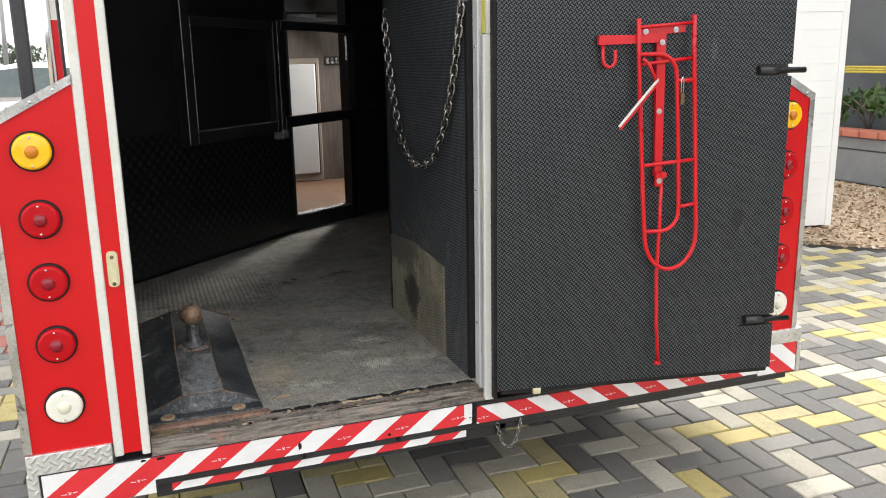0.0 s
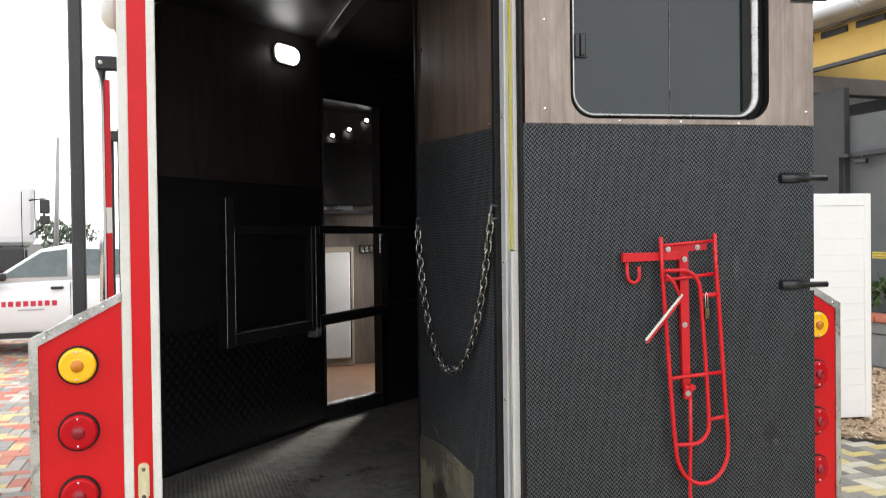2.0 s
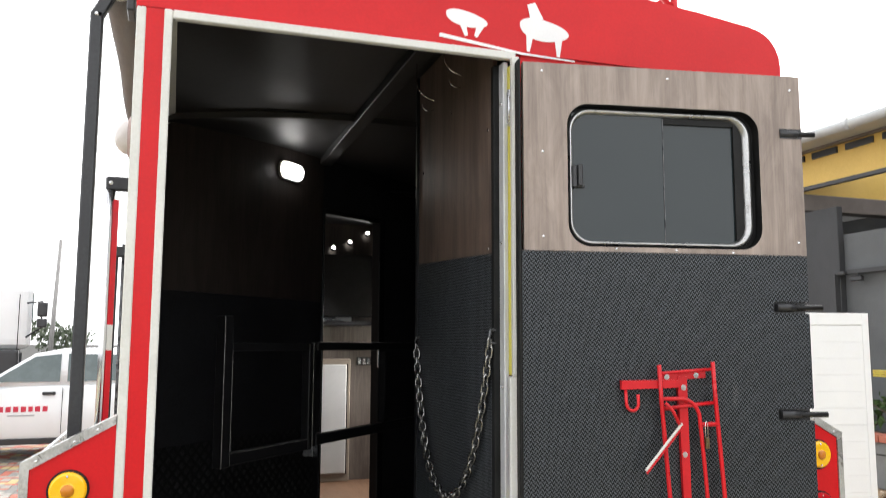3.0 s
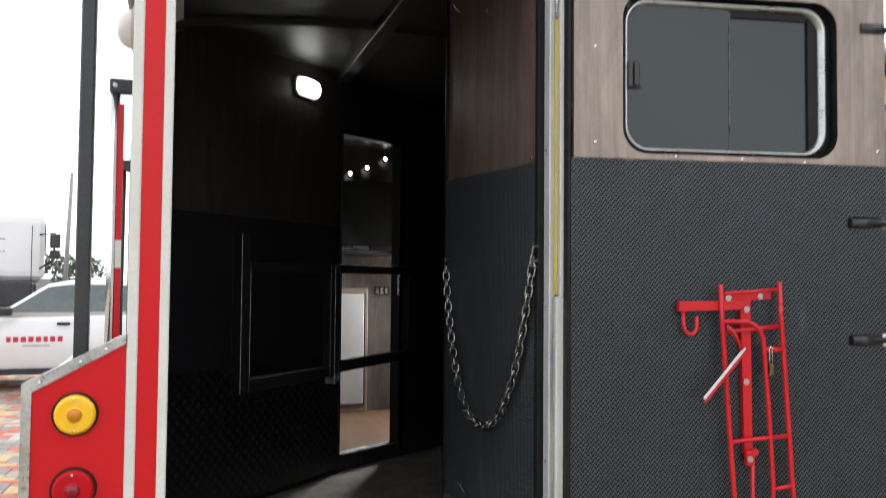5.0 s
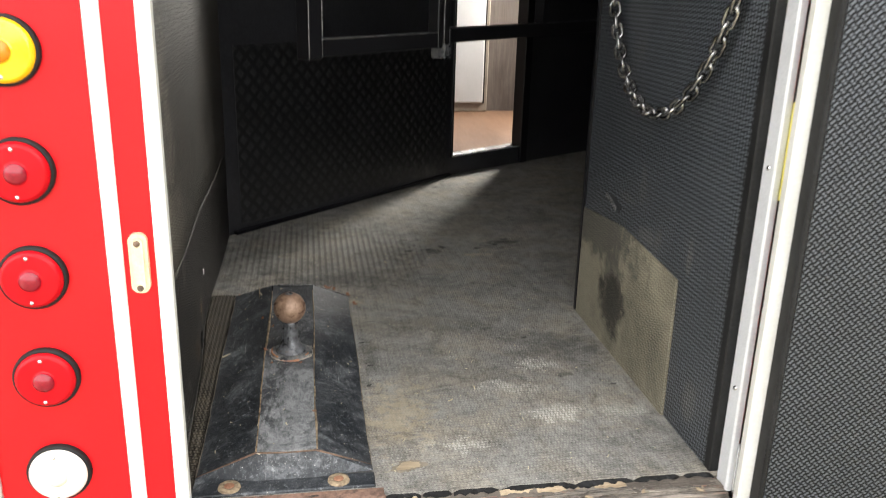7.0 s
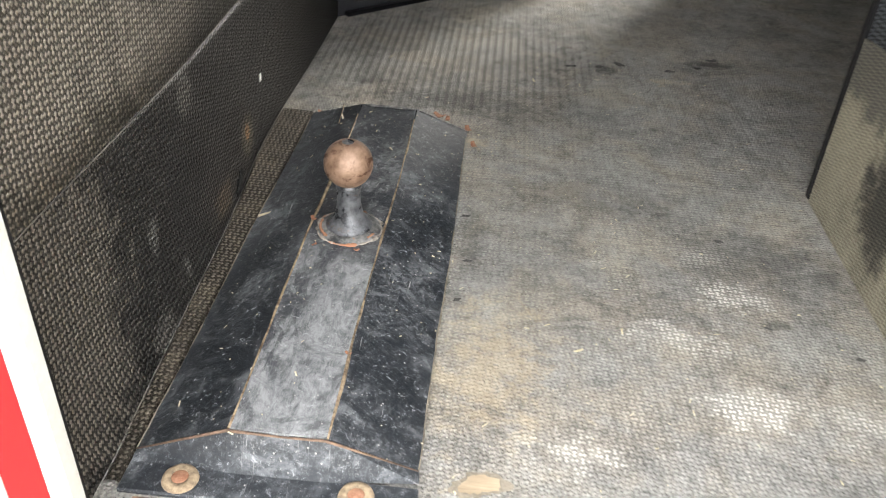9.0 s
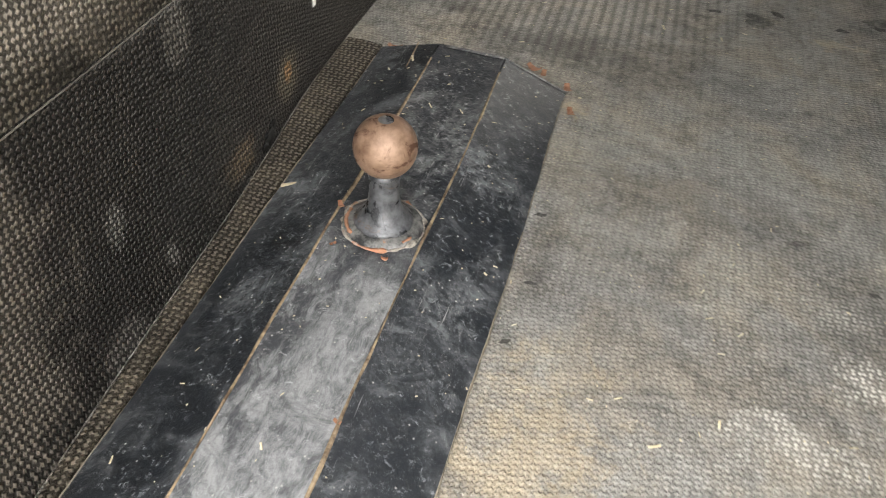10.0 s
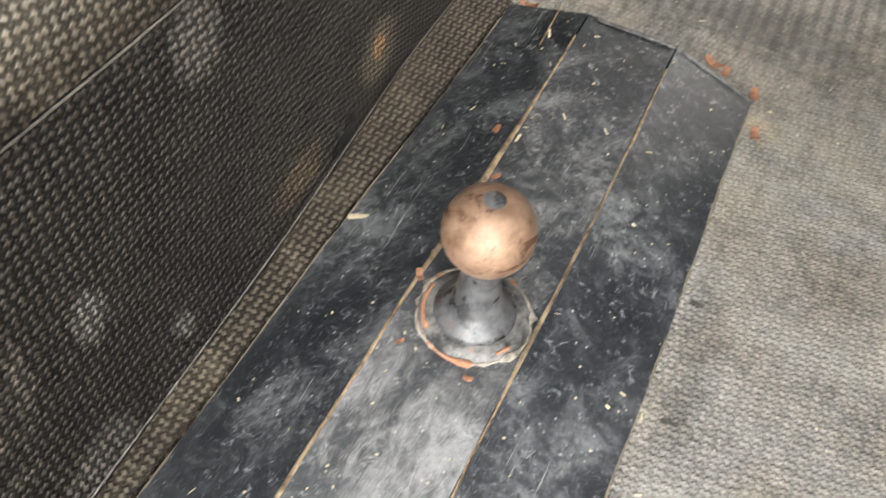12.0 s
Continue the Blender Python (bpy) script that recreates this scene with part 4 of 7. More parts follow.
for x0, x1 in ((0.46, 0.478), (0.615, 0.69), (0.685, 0.745), (0.80, 0.862)):
    ragged(x0, x1, RY + 0.036, RY + 0.050, 0.414, 0.430, 0.006, RAWWOOD, "pale splintered timber edge")
for x0, x1 in ((0.12, 0.30), (0.28, 0.52), (0.50, 0.61), (0.86, 1.035)):
    ragged(x0, x1, RY + 0.034, RY + 0.058, 0.412, 0.4285, 0.007, OLDWOOD)
for x0, x1, ya, z1, mt in ((0.11, 0.21, 0.010, 0.4275, DRIFT), (0.19, 0.40, 0.004, 0.4262, OLDWOOD), (0.33, 0.47, 0.014, 0.4285, DRIFT), (0.45, 0.66, 0.003, 0.4268, DRIFT), (0.60, 0.72, 0.018, 0.4280, OLDWOOD), (0.70, 0.93, 0.006, 0.4262, DRIFT), (0.84, 1.03, 0.014, 0.4272, OLDWOOD), (0.93, 1.04, 0.004, 0.4258, DRIFT)):
    ragged(x0, x1, RY + 0.012 + ya, RY + ya + 0.034, 0.4215, z1, 0.004, mt)
slab("rusty_strip", RUSTSTRIP, sill, 0.10, 0.418, RY + 0.046, RY + 0.0775, 0.418, FZ + 0.0005, 0.003, "orange-brown worn strip")
for k in range(60):
    x = rng.uniform(0.11, 1.02)
    bm = bmesh.new()
    bmesh.ops.create_icosphere(bm, subdivisions=1, radius=rng.uniform(0.002, 0.006), matrix=pose(x, RY + rng.uniform(0.008, 0.045), 0.4245, 0, 0, rng.uniform(0, 180)) @ Matrix.Diagonal((1.9, 1, 0.4, 1)))
    part("debris", bm, rng.choice((GREASE, OLDWOOD, RUBBER, RAWWOOD)), sill)
# torn spot in the floor mat
for s_, z_, mt in ((0.92, 0.0012, GREASE), (0.66, 0.0020, RAWWOOD)):
    bm = bmesh.new()
    ring = []
    for k in range(34):
        a = 2 * math.pi * k / 34
        r = 1 + 0.25 * math.sin(2 * a + 0.6) + 0.10 * math.sin(3 * a + 2) + rng.uniform(-0.16, 0.16)
        ring.append(bm.verts.new((0.467 + 0.030 * s_ * r * math.cos(a), 2.272 + 0.022 * s_ * r * math.sin(a), FZ + z_)))
    bm.faces.new(ring)
    part("torn_spot", bm, mt, floor, "torn spot showing tan board")



def wall_x(y, z):
    """Face of the left wall's matting: bowed a little, its foot pushed inwards near the door."""
    u = min(1.0, max(0.0, (y - 2.6) / 0.6))
    face = 0.028 - 0.012 * u * u * (3 - 2 * u)
    foot = 0.034 * min(1.0, max(0.0, (2.98 - y) / 0.72))
    return face + foot * math.exp(-max(0.0, z - FZ) / 0.055) + 0.0012 * math.sin(9 * y + 4 * z)


def wall_sheet(name, y0, y1, z0, z1, proud, mt, parent, label, ny=44, nz=16):
    """One bowed sheet with its back flat against the side of the trailer."""
    bm = bmesh.new()
    grid = [[bm.verts.new((wall_x(y0 + (y1 - y0) * i / ny, z0 + (z1 - z0) * k / nz) + proud, y0 + (y1 - y0) * i / ny, z0 + (z1 - z0) * k / nz)) for k in range(nz + 1)] for i in range(ny + 1)]
    for A, B in zip(grid, grid[1:]):
        for k in range(nz):
            bm.faces.new((A[k], A[k + 1], B[k + 1], B[k])).smooth = True
    rim = [g[0] for g in grid] + grid[-1][1:] + [g[-1] for g in grid[-2::-1]] + grid[0][-2:0:-1]
    back = [bm.verts.new((0.0115, v.co.y, v.co.z)) for v in rim]
    for k in range(len(rim)):
        j = (k + 1) % len(rim)
        bm.faces.new((rim[k], rim[j], back[j], back[k]))
    bm.faces.new(back[::-1])
    return part(name, bm, mt, parent, label)


SEAM_Z = 0.729
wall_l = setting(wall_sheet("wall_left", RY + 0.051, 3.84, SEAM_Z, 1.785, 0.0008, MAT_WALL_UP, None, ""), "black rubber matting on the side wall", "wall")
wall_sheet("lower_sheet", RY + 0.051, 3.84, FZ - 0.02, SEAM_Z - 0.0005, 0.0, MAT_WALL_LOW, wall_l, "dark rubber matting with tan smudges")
slab("edge_strip", RUBBER, wall_l, 0.030, 0.0725, RY + 0.022, RY + 0.050, FZ - 0.02, 2.38, 0.002, "black rubber edge strip")
bm = bmesh.new()
ring_ = []
for k in range(25):
    y = RY + 0.087 + k * 0.0395
    w = 0.0015 * math.sin(2.1 * k) + 0.001 * math.sin(5.3 * k)
    xw = wall_x(y, FZ) + 0.003
    ring_.append([bm.verts.new((x, y, z)) for x, z in ((0.084 + w, FZ + 0.001), (0.081 + w, FZ + 0.0065), (0.5 * (0.081 + xw), FZ + 0.0075 + w), (xw + 0.004, FZ + 0.007 + w), (xw + 0.001, FZ + 0.004), (xw - 0.002, FZ - 0.001))])
for A, B in zip(ring_, ring_[1:]):
    for a_, b_, c_, d_ in zip(A, A[1:], B[1:], B):
        bm.faces.new((a_, b_, c_, d_))
part("mat_strip", bm, MAT_STRIP, wall_l, "dusty mat offcut along the wall foot")
slab("wood_panel", WOOD_BULK_SHADED, wall_l, 0.0115, 0.024, RY + 0.051, 3.80, 1.786, 2.50)
bm = bmesh.new()
tube(bm, [(wall_x(y, SEAM_Z) + 0.0009, y, SEAM_Z - 0.002 + 0.0015 * math.sin(7 * y)) for y in [2.20 + 0.1 * k for k in range(17)]], 0.0009, 6)
part("mat_seam", bm, LIP, wall_l, "pale rubbed lip of the upper sheet")
bm = bmesh.new()
for y, z, r in ((2.845, 0.452, 0.016), (2.862, 0.462, 0.011), (2.826, 0.446, 0.010)):
    bmesh.ops.create_icosphere(bm, subdivisions=2, radius=r, matrix=Matrix.Translation((wall_x(y, z) + 0.001, y, z)) @ Matrix.Diagonal((0.25, 1.0, 0.75, 1)))
for v in bm.verts:
    v.co += Vector((0.0, rng.uniform(-0.003, 0.003), rng.uniform(-0.003, 0.003)))
part("torn_notch", bm, RUBBER, wall_l, "dark torn notch at the wall foot")
wall_r = setting(slab("wall_right", MAT_WALL, None, 1.995, 2.0095, 3.0, 5.40, FZ - 0.02, 2.5), "black matting on the far side wall", "wall")

bm = bmesh.new()
prism(bm, [(RY + 0.074, FZ), (2.985, FZ), (2.985, 1.850), (RY + 0.074, 1.813)], 0.020, pose(1.046, 0, 0, 0, 0, 90))
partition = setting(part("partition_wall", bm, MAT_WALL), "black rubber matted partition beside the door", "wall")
slab("wood_panel", WOOD_PART_SHADED, partition, 1.030, 1.0455, RY + 0.074, 2.985, 1.80, 2.60, 0.0, "grey-brown wood laminate panel")
slab("end_trim", BLACK_STEEL, partition, 1.020, 1.055, 2.986, 3.004, FZ, 2.6, 0.003, "black steel end post")
slab("edge_strip", RUBBER, partition, 1.024, 1.0455, RY + 0.052, RY + 0.074, FZ, 2.387, 0.002)
for y, z in ((2.25, 1.83), (2.25, 2.2), (2.93, 1.84), (2.93, 2.2), (2.6, 2.35)):
    bm = bmesh.new()
    lathe(bm, ((0, 0.002), (0.004, 0.0015), (0.005, 0)), pose(1.030, y, z, 0, -90), 10)
    part("screw", bm, CHROME, partition)
bm = bmesh.new()
prism(bm, [(2.400, FZ + 0.001), (2.982, FZ + 0.001), (2.982, 0.736), (2.71, 0.760), (2.406, 0.738)], 0.006, pose(1.0265, 0, 0, 0, 0, 90))
part("mat_patch", bm, MAT_PATCH, partition, "dusty tan rubber patch with a dark stain")
MAT_STAIN = plain("dark_wet_stain", (0.03, 0.028, 0.024), (0.06, 0.056, 0.048), 0.55, 0, 90, 8, 0.3, 0.002)


def flat_shape(name, poly, x, mt, label, owner, rough=0.006, thick=0.0012):
    """A thin uneven patch on the partition, its outline in y and z."""
    out = []
    for (ya, za), (yb, zb) in zip(poly, poly[1:] + poly[:1]):
        k = max(1, int(math.hypot(yb - ya, zb - za) / 0.02))
        for i in range(k):
            out.append((ya + (yb - ya) * i / k + rng.uniform(-rough, rough), za + (zb - za) * i / k + rng.uniform(-rough, rough)))
    bm = bmesh.new()
    prism(bm, out, thick, pose(x, 0, 0, 0, 0, 90))
    part(name, bm, mt, owner, label)


# torn and scuffed spots above the patch
SCUFF = tread("scuffed_rubber", (0.05, 0.05, 0.05), (0.34, 0.33, 0.31), 0.0100, 1.0, (0.36, 0.66), 14, 0.6, 0.6, top=(0.20, 0.20, 0.195))
flat_shape("torn_hole", [(2.815, 0.818), (2.765, 0.812), (2.735, 0.80), (2.745, 0.79), (2.79, 0.798)], 1.0255, BLACK, "dark torn hole", partition, 0.003)
flat_shape("torn_lip", [(2.835, 0.812), (2.80, 0.806), (2.765, 0.793), (2.768, 0.785), (2.805, 0.795), (2.835, 0.803)], 1.0240, SCUFF, "pale torn lip", partition, 0.003)

closet = setting(slab("wall_closet", BLACK, None, 1.056, 1.995, 2.962, 2.984, FZ, 2.52), "black painted wall of the tack closet", "wall")

# ceiling sheets with ribs
bm = bmesh.new()
cc = [(x, roof_z(x) - 0.034) for x in [0.036 + 1.973 * k / 14 for k in range(15)]]
for y0, y1 in ((RY + 0.031, 7.55),):
    q = [[bm.verts.new((x, y, z)) for x, z in cc] for y in (y0, y1)]
    p2 = [[bm.verts.new((x, y, z + 0.002)) for x, z in cc] for y in (y0, y1)]
    for w in (q, p2):
        for k in range(14):
            bm.faces.new((w[0][k], w[0][k + 1], w[1][k + 1], w[1][k])).smooth = True
for y in (3.71,):
    for k in range(14):
        (xa, za), (xb, zb) = cc[k], cc[k + 1]
        a = [bm.verts.new((x, yy, z + dz)) for x, z, yy, dz in ((xa, za, y, -0.028), (xb, zb, y, -0.028), (xb, zb, y + 0.05, -0.028), (xa, za, y + 0.05, -0.028), (xa, za, y, 0.004), (xb, zb, y, 0.004), (xb, zb, y + 0.05, 0.004), (xa, za, y + 0.05, 0.004))]
        for i in ((0, 1, 2, 3), (4, 7, 6, 5), (0, 4, 5, 1), (3, 2, 6, 7)):
            bm.faces.new([a[j] for j in i])
box(bm, 0.920, 0.990, RY + 0.04, 4.66, roof_z(0.94) - 0.075, roof_z(0.94) - 0.032, 0.004)
ceiling = setting(part("ceiling", bm, BLACK_CEIL), "glossy black curved ceiling with ribs", "ceiling")

# ---------------------------------------------------------------- slanting bulkhead with the quarters' doorway
SL = math.degrees(math.atan2(0.935, 0.957))
SM = pose(-0.007, 3.755, 0, 0, 0, SL)      # x along the bulkhead, y to the front
SM2 = pose(0.95, 4.69, 0, 0, 0, 33.7)      # the part with the doorway
bulk = setting(slab("wall_bulkhead", BLACK, None, 0.0, 1.338, 0.0, 0.04, FZ - 0.02, 1.785, 0, "", SM), "black slanting bulkhead with chequer plate and wood panel", "wall")
slab("wood_panel", WOOD_BULK_SHADED, bulk, 0.02, 1.338, 0.002, 0.04, 1.786, 2.63, 0, "", SM)
slab("wall_piece", BLACK, bulk, 0.531, 1.26, 0.0, 0.04, FZ - 0.02, 2.63, 0, "", SM2)
slab("wall_piece", BLACK, bulk, 0.0, 0.531, 0.0, 0.04, 2.336, 2.63, 0, "", SM2)
slab("wall_step", BLACK, bulk, 0.0, 0.531, 0.0, 0.04, FZ - 0.02, 0.518, 0, "", SM2)
chq = slab("chequer_sheet", CHEQUER_BLACK, bulk, 0.085, 1.30, -0.003, 0.0, FZ + 0.03, 1.08, 0.001, "black chequer plate sheet", SM)
slab("base_angle", BLACK_STEEL, bulk, 0.05, 1.33, -0.02, 0.0, FZ, FZ + 0.012, 0.002, "", SM)
doorway = setting(slab("door_2", BLACK_STEEL, None, -0.002, 0.012, -0.010, 0.052, 0.519, 2.336, 0.003, "", SM2), "black framed doorway into the living quarters", "door")
slab("jamb", BLACK_STEEL, doorway, 0.480, 0.530, -0.014, 0.052, FZ, 2.336, 0.003, "", SM2)
slab("head", BLACK_STEEL, doorway, 0.012, 0.480, -0.012, 0.052, 2.306, 2.336, 0.003, "", SM2)
slab("threshold_strip", ALU, doorway, 0.012, 0.480, -0.008, 0.05, 0.519, 0.529, 0.002, "worn metal threshold strip", SM2)
bm = bmesh.new()
box(bm, 0.463, 0.479, -0.03, -0.014, 1.40, 1.54, 0.003)
box(bm, 0.453, 0.479, -0.05, -0.03, 1.51, 1.53, 0.003)
part("door_latch", bm, CHROME, doorway, "bright metal latch", SM2)

LAMP_ON = Nodes("lit_lens")
LAMP_ON.b.inputs["Emission Color"].default_value = (1.0, 0.98, 0.95, 1)
LAMP_ON.b.inputs["Emission Strength"].default_value = 3.0
LAMP_ON = LAMP_ON.done((0.9, 0.9, 0.9), 0.3)
light_in = thing("bulkhead_light", SM @ pose(1.012, 0, 2.495), "lit oval white bulkhead lamp on the slanting wall", "lamp")
bm = bmesh.new()
prism(bm, rounded(-0.102, 0.102, -0.052, 0.052, 0.045), 0.014, pose(0, -0.014, 0))
part("base", bm, WHITE_TRIM, light_in, "", SM @ pose(1.012, 0, 2.495))
bm = bmesh.new()
prism(bm, rounded(-0.092, 0.092, -0.042, 0.042, 0.038), 0.025, pose(0, -0.040, 0))
bmesh.ops.bevel(bm, geom=[e for e in bm.edges if all(v.co.y < -0.039 for v in e.verts)], offset=0.012, segments=3, affect="EDGES")
part("diffuser", bm, LAMP_ON, light_in, "glowing white diffuser", SM @ pose(1.012, 0, 2.495))
# ---------------------------------------------------------------- living quarters beyond
bm = bmesh.new()
qf = ((0.062, 3.89), (0.94, 4.75), (1.992, 5.45), (1.992, 6.50), (0.062, 6.50))
qt, qb = [bm.verts.new((x, y, 0.472)) for x, y in qf], [bm.verts.new((x, y, 0.44)) for x, y in qf]
bm.faces.new(qt)
bm.faces.new(qb[::-1])
for k in range(5):
    bm.faces.new((qt[k], qb[k], qb[(k + 1) % 5], qt[(k + 1) % 5]))
q_floor = setting(part("floor_quarters", bm, PLANK), "warm brown laminate floor of the living quarters", "floor")
q_back = setting(slab("wall_quarters_back", WOOD_IN, None, 0.04, 1.993, 6.50, 6.53, 0.43, 2.60), "brown wood laminate wall with switch panel", "wall")
setting(slab("wall_quarters_left", WOOD_IN, None, 0.036, 0.06, 3.87, 6.50, 0.43, 2.52), "brown wood laminate side wall", "wall")
q_right = setting(slab("wall_quarters_right", WOOD_IN, None, 1.993, 2.0095, 5.46, 5.90, 0.43, 2.52), "wood laminate wall round a bright side window", "wall")
slab("wall_piece", WOOD_IN, q_right, 1.993, 2.0095, 6.34, 6.50, 0.43, 2.52)
slab("wall_piece", WOOD_IN, q_right, 1.993, 2.0095, 5.90, 6.34, 0.43, 1.2)
slab("wall_piece", WOOD_IN, q_right, 1.993, 2.0095, 5.90, 6.34, 2.05, 2.52)

FRIDGE = plain("white_enamel", (0.46, 0.47, 0.48), (0.52, 0.53, 0.54), 0.25, 0, 200, 3, 0.02, 0.0005, 0.3, 0.04)
GREYFRAME = plain("grey_brown_frame", (0.20, 0.17, 0.14), (0.27, 0.23, 0.19), 0.4, 0, 120, 4, 0.05, 0.0006)
fridge = thing("fridge", (1.2, 6.47, 0.472), "small white refrigerator door in a grey-brown surround", "fridge")
slab("body", GREYFRAME, fridge, 0.92, 1.500, 6.445, 6.499, 0.473, 1.427, 0.006)
slab("door", FRIDGE, fridge, 0.96, 1.468, 6.432, 6.445, 0.535, 1.382, 0.006, "plain white fridge door")
slab("edge_seal", RUBBER, fridge, 1.4685, 1.478, 6.438, 6.445, 0.530, 1.387, 0.001)
sw = thing("switch_panel", (1.62, 6.495, 1.40), "dark panel with three small switches on the wall", "switch")
slab("plate", BLACK, sw, 1.559, 1.681, 6.490, 6.499, 1.373, 1.441, 0.003)
for k in range(3):
    slab("switch", ALU, sw, 1.569 + 0.038 * k, 1.595 + 0.038 * k, 6.485, 6.490, 1.383, 1.431, 0.002)
shelf = thing("kitchen_counter", (1.45, 6.38, 1.69), "dark counter shelf along the wall of the quarters", "shelf")
slab("top", BLACK, shelf, 0.3, 1.68, 6.30, 6.499, 1.690, 1.722, 0.004)
slab("back_panel", ALU, shelf, 1.05, 1.51, 6.485, 6.499, 1.725, 1.79, 0.003)
cabinet = thing("wall_cabinet", (1.5, 6.40, 1.93), "black glossy wall cabinet with a bright edge", "cabinet")
slab("body", RUBBER, cabinet, 1.02, 1.652, 6.34, 6.499, 1.76, 2.25, 0.004)
bm = bmesh.new()
tube(bm, [(1.659, 6.335, 2.233), (1.690, 6.335, 1.953)], 0.004, 6)
part("edge_strip", bm, CHROME, cabinet, "bright metal edge strip")
socket = thing("wall_socket", (1.72, 6.495, 1.70), "small white plastic wall socket", "socket")
slab("plate", WHITE_TRIM, socket, 1.69, 1.76, 6.49, 6.499, 1.66, 1.77, 0.003)
setting(slab("ceiling_quarters", BLACK, None, 0.06, 1.993, 5.0, 6.50, 2.52, 2.533), "grey-brown ceiling of the living quarters", "ceiling")
SPOT_ON = Nodes("lit_spot")
SPOT_ON.b.inputs["Emission Color"].default_value = (1, 0.97, 0.92, 1)
SPOT_ON.b.inputs["Emission Strength"].default_value = 6.0
SPOT_ON = SPOT_ON.done((0.9, 0.9, 0.9), 0.3)
for x, z in ((1.343, 2.317), (1.478, 2.369), (1.623, 2.446)):
    # small lit downlights, thrown back by the glossy cabinet front
    d = thing("spot_lamp", (x, 6.44, z), "small lit white spot lamp", "lamp", "spot lamps in the quarters")
    m = Matrix.Translation((x, 6.44, z)) @ pose(0, 0, 0, 70, 0, 0)
    bm = bmesh.new()
    lathe(bm, ((0.018, -0.03), (0.021, 0.0), (0.019, 0.003), (0.0155, 0.001)), m, 18)
    part("housing", bm, BLACK, d)
    bm = bmesh.new()
    lathe(bm, ((0.0, 0.0025), (0.0155, 0.0015)), m, 18)
    part("bulb", bm, SPOT_ON, d, "glowing lens")

# ---------------------------------------------------------------- stall divider gate
lrnd_edge = random.Random(14)
GA = math.degrees(math.atan2(0.743, 0.669))
GM = pose(0.300, 2.912, 0, 0, 0, GA)
gate = thing("stall_divider", GM @ pose(0, 0, 1.1), "black steel tube stall divider gate", "gate")


def rail(name, x0, x1, z0, z1, d=0.018, mat=None):
    return slab(name, mat or BLACK_STEEL, gate, x0, x1, -d, d, z0, z1, 0.003, "", GM)


rail("end_post", -0.016, 0.030, 1.118, 1.640, 0.02)
rail("bottom_rail", 0.030, 0.522, 1.122, 1.164)
rail("bottom_rail", 0.582, 2.52, 1.132, 1.174)
rail("middle_post", 0.522, 0.548, 1.120, 1.545)
rail("middle_post", 0.553, 0.582, 1.120, 1.545)
rail("top_rail", 0.030, 0.522, 1.515, 1.545)
rail("top_rail", 0.582, 2.52, 1.515, 1.550)
rail("post", 1.180, 1.210, 1.172, 1.508)
rail("post", 1.730, 1.760, 1.172, 1.508)
rail("stop_lug", 0.548, 0.585, 1.09, 1.130, 0.024, STEM)
# Pale tubes stand in for bright edge highlights on partly worn steel.
WORN_GLINT = plain("worn_glint_steel", (0.16, 0.155, 0.15), (0.42, 0.41, 0.39), 0.4, 0.4, 140, 18, 0.2, 0.001)
for pts in ([(-0.016, -0.0195, 1.118), (-0.016, -0.0195, 1.640)], [(0.031, -0.0178, 1.1635), (0.521, -0.0178, 1.1635)], [(0.5525, -0.0178, 1.125), (0.5525, -0.0178, 1.545)], [(0.583, -0.0178, 1.550), (1.6, -0.0178, 1.550)], [(0.030, -0.0195, 1.17), (0.030, -0.0195, 1.52)]):
    bm = bmesh.new()
    a, b = Vector(pts[0]), Vector(pts[1])
    tube(bm, [a.lerp(b, k / 24) for k in range(25)], [0.0004 + 0.0010 * lrnd_edge.random() for k in range(25)], 5)
    part("worn_edge_glint", bm, WORN_GLINT, gate, "pale line for the worn edge and its highlight", GM)
# steel hook hanging on the side wall
tie = thing("tie_hook", (0.03, 2.86, 1.28), "steel tie hook on a rod at the side wall", "hook")
bm = bmesh.new()
tube(bm, [(0.030, 2.80, 1.385), (0.036, 2.83, 1.35), (0.040, 2.86, 1.325)], 0.004, 8)
part("rod", bm, STEM, tie)
bm = bmesh.new()
tube(bm, [(0.040, 2.875 + 0.022 * math.sin(radians(a)), 1.300 + 0.028 * math.cos(radians(a))) for a in range(20, 310, 20)], 0.0045, 8)
part("hook", bm, CHROME, tie)
# two wire hooks hanging from the ceiling rib
for x, y, zt in ((0.984, 2.80, 2.413), (0.991, 2.50, 2.413)):
    h = thing("wire_hook", (x, y, zt), "thin wire s-hook hanging from the ceiling", "hook", "wire hooks")
    bm = bmesh.new()
    pts = [(x - 0.022, y, 2.60), (x - 0.022, y, zt + 0.10)]
    pts += [(x - 0.016, y, zt + 0.076), (x + 0.004, y, zt + 0.054), (x + 0.028, y, zt + 0.045)]
    pts += [(x + 0.026 + 0.027 * math.cos(radians(a)), y, zt + 0.022 + 0.025 * math.sin(radians(a))) for a in range(55, -190, -20)]
    tube(bm, pts, 0.0018, 6)
    part("wire", bm, CHROME, h)

# chain across the partition
chain = thing("hanging_chain", (1.0, 2.57, 1.06), "galvanised steel chain hanging in a loop on the partition", "chain")
loop_pts = hanging((1.012, 2.955, 1.547), (1.014, 2.195, 1.561), 0.500, 60)
for k, p in enumerate(loop_pts):
    p.x -= 0.022 * math.sin(math.pi * k / 60)
    p.y -= 0.036 * math.sin(math.pi * k / 60)
chain_links(loop_pts, chain, 0.0085, 0.046, 0.030)
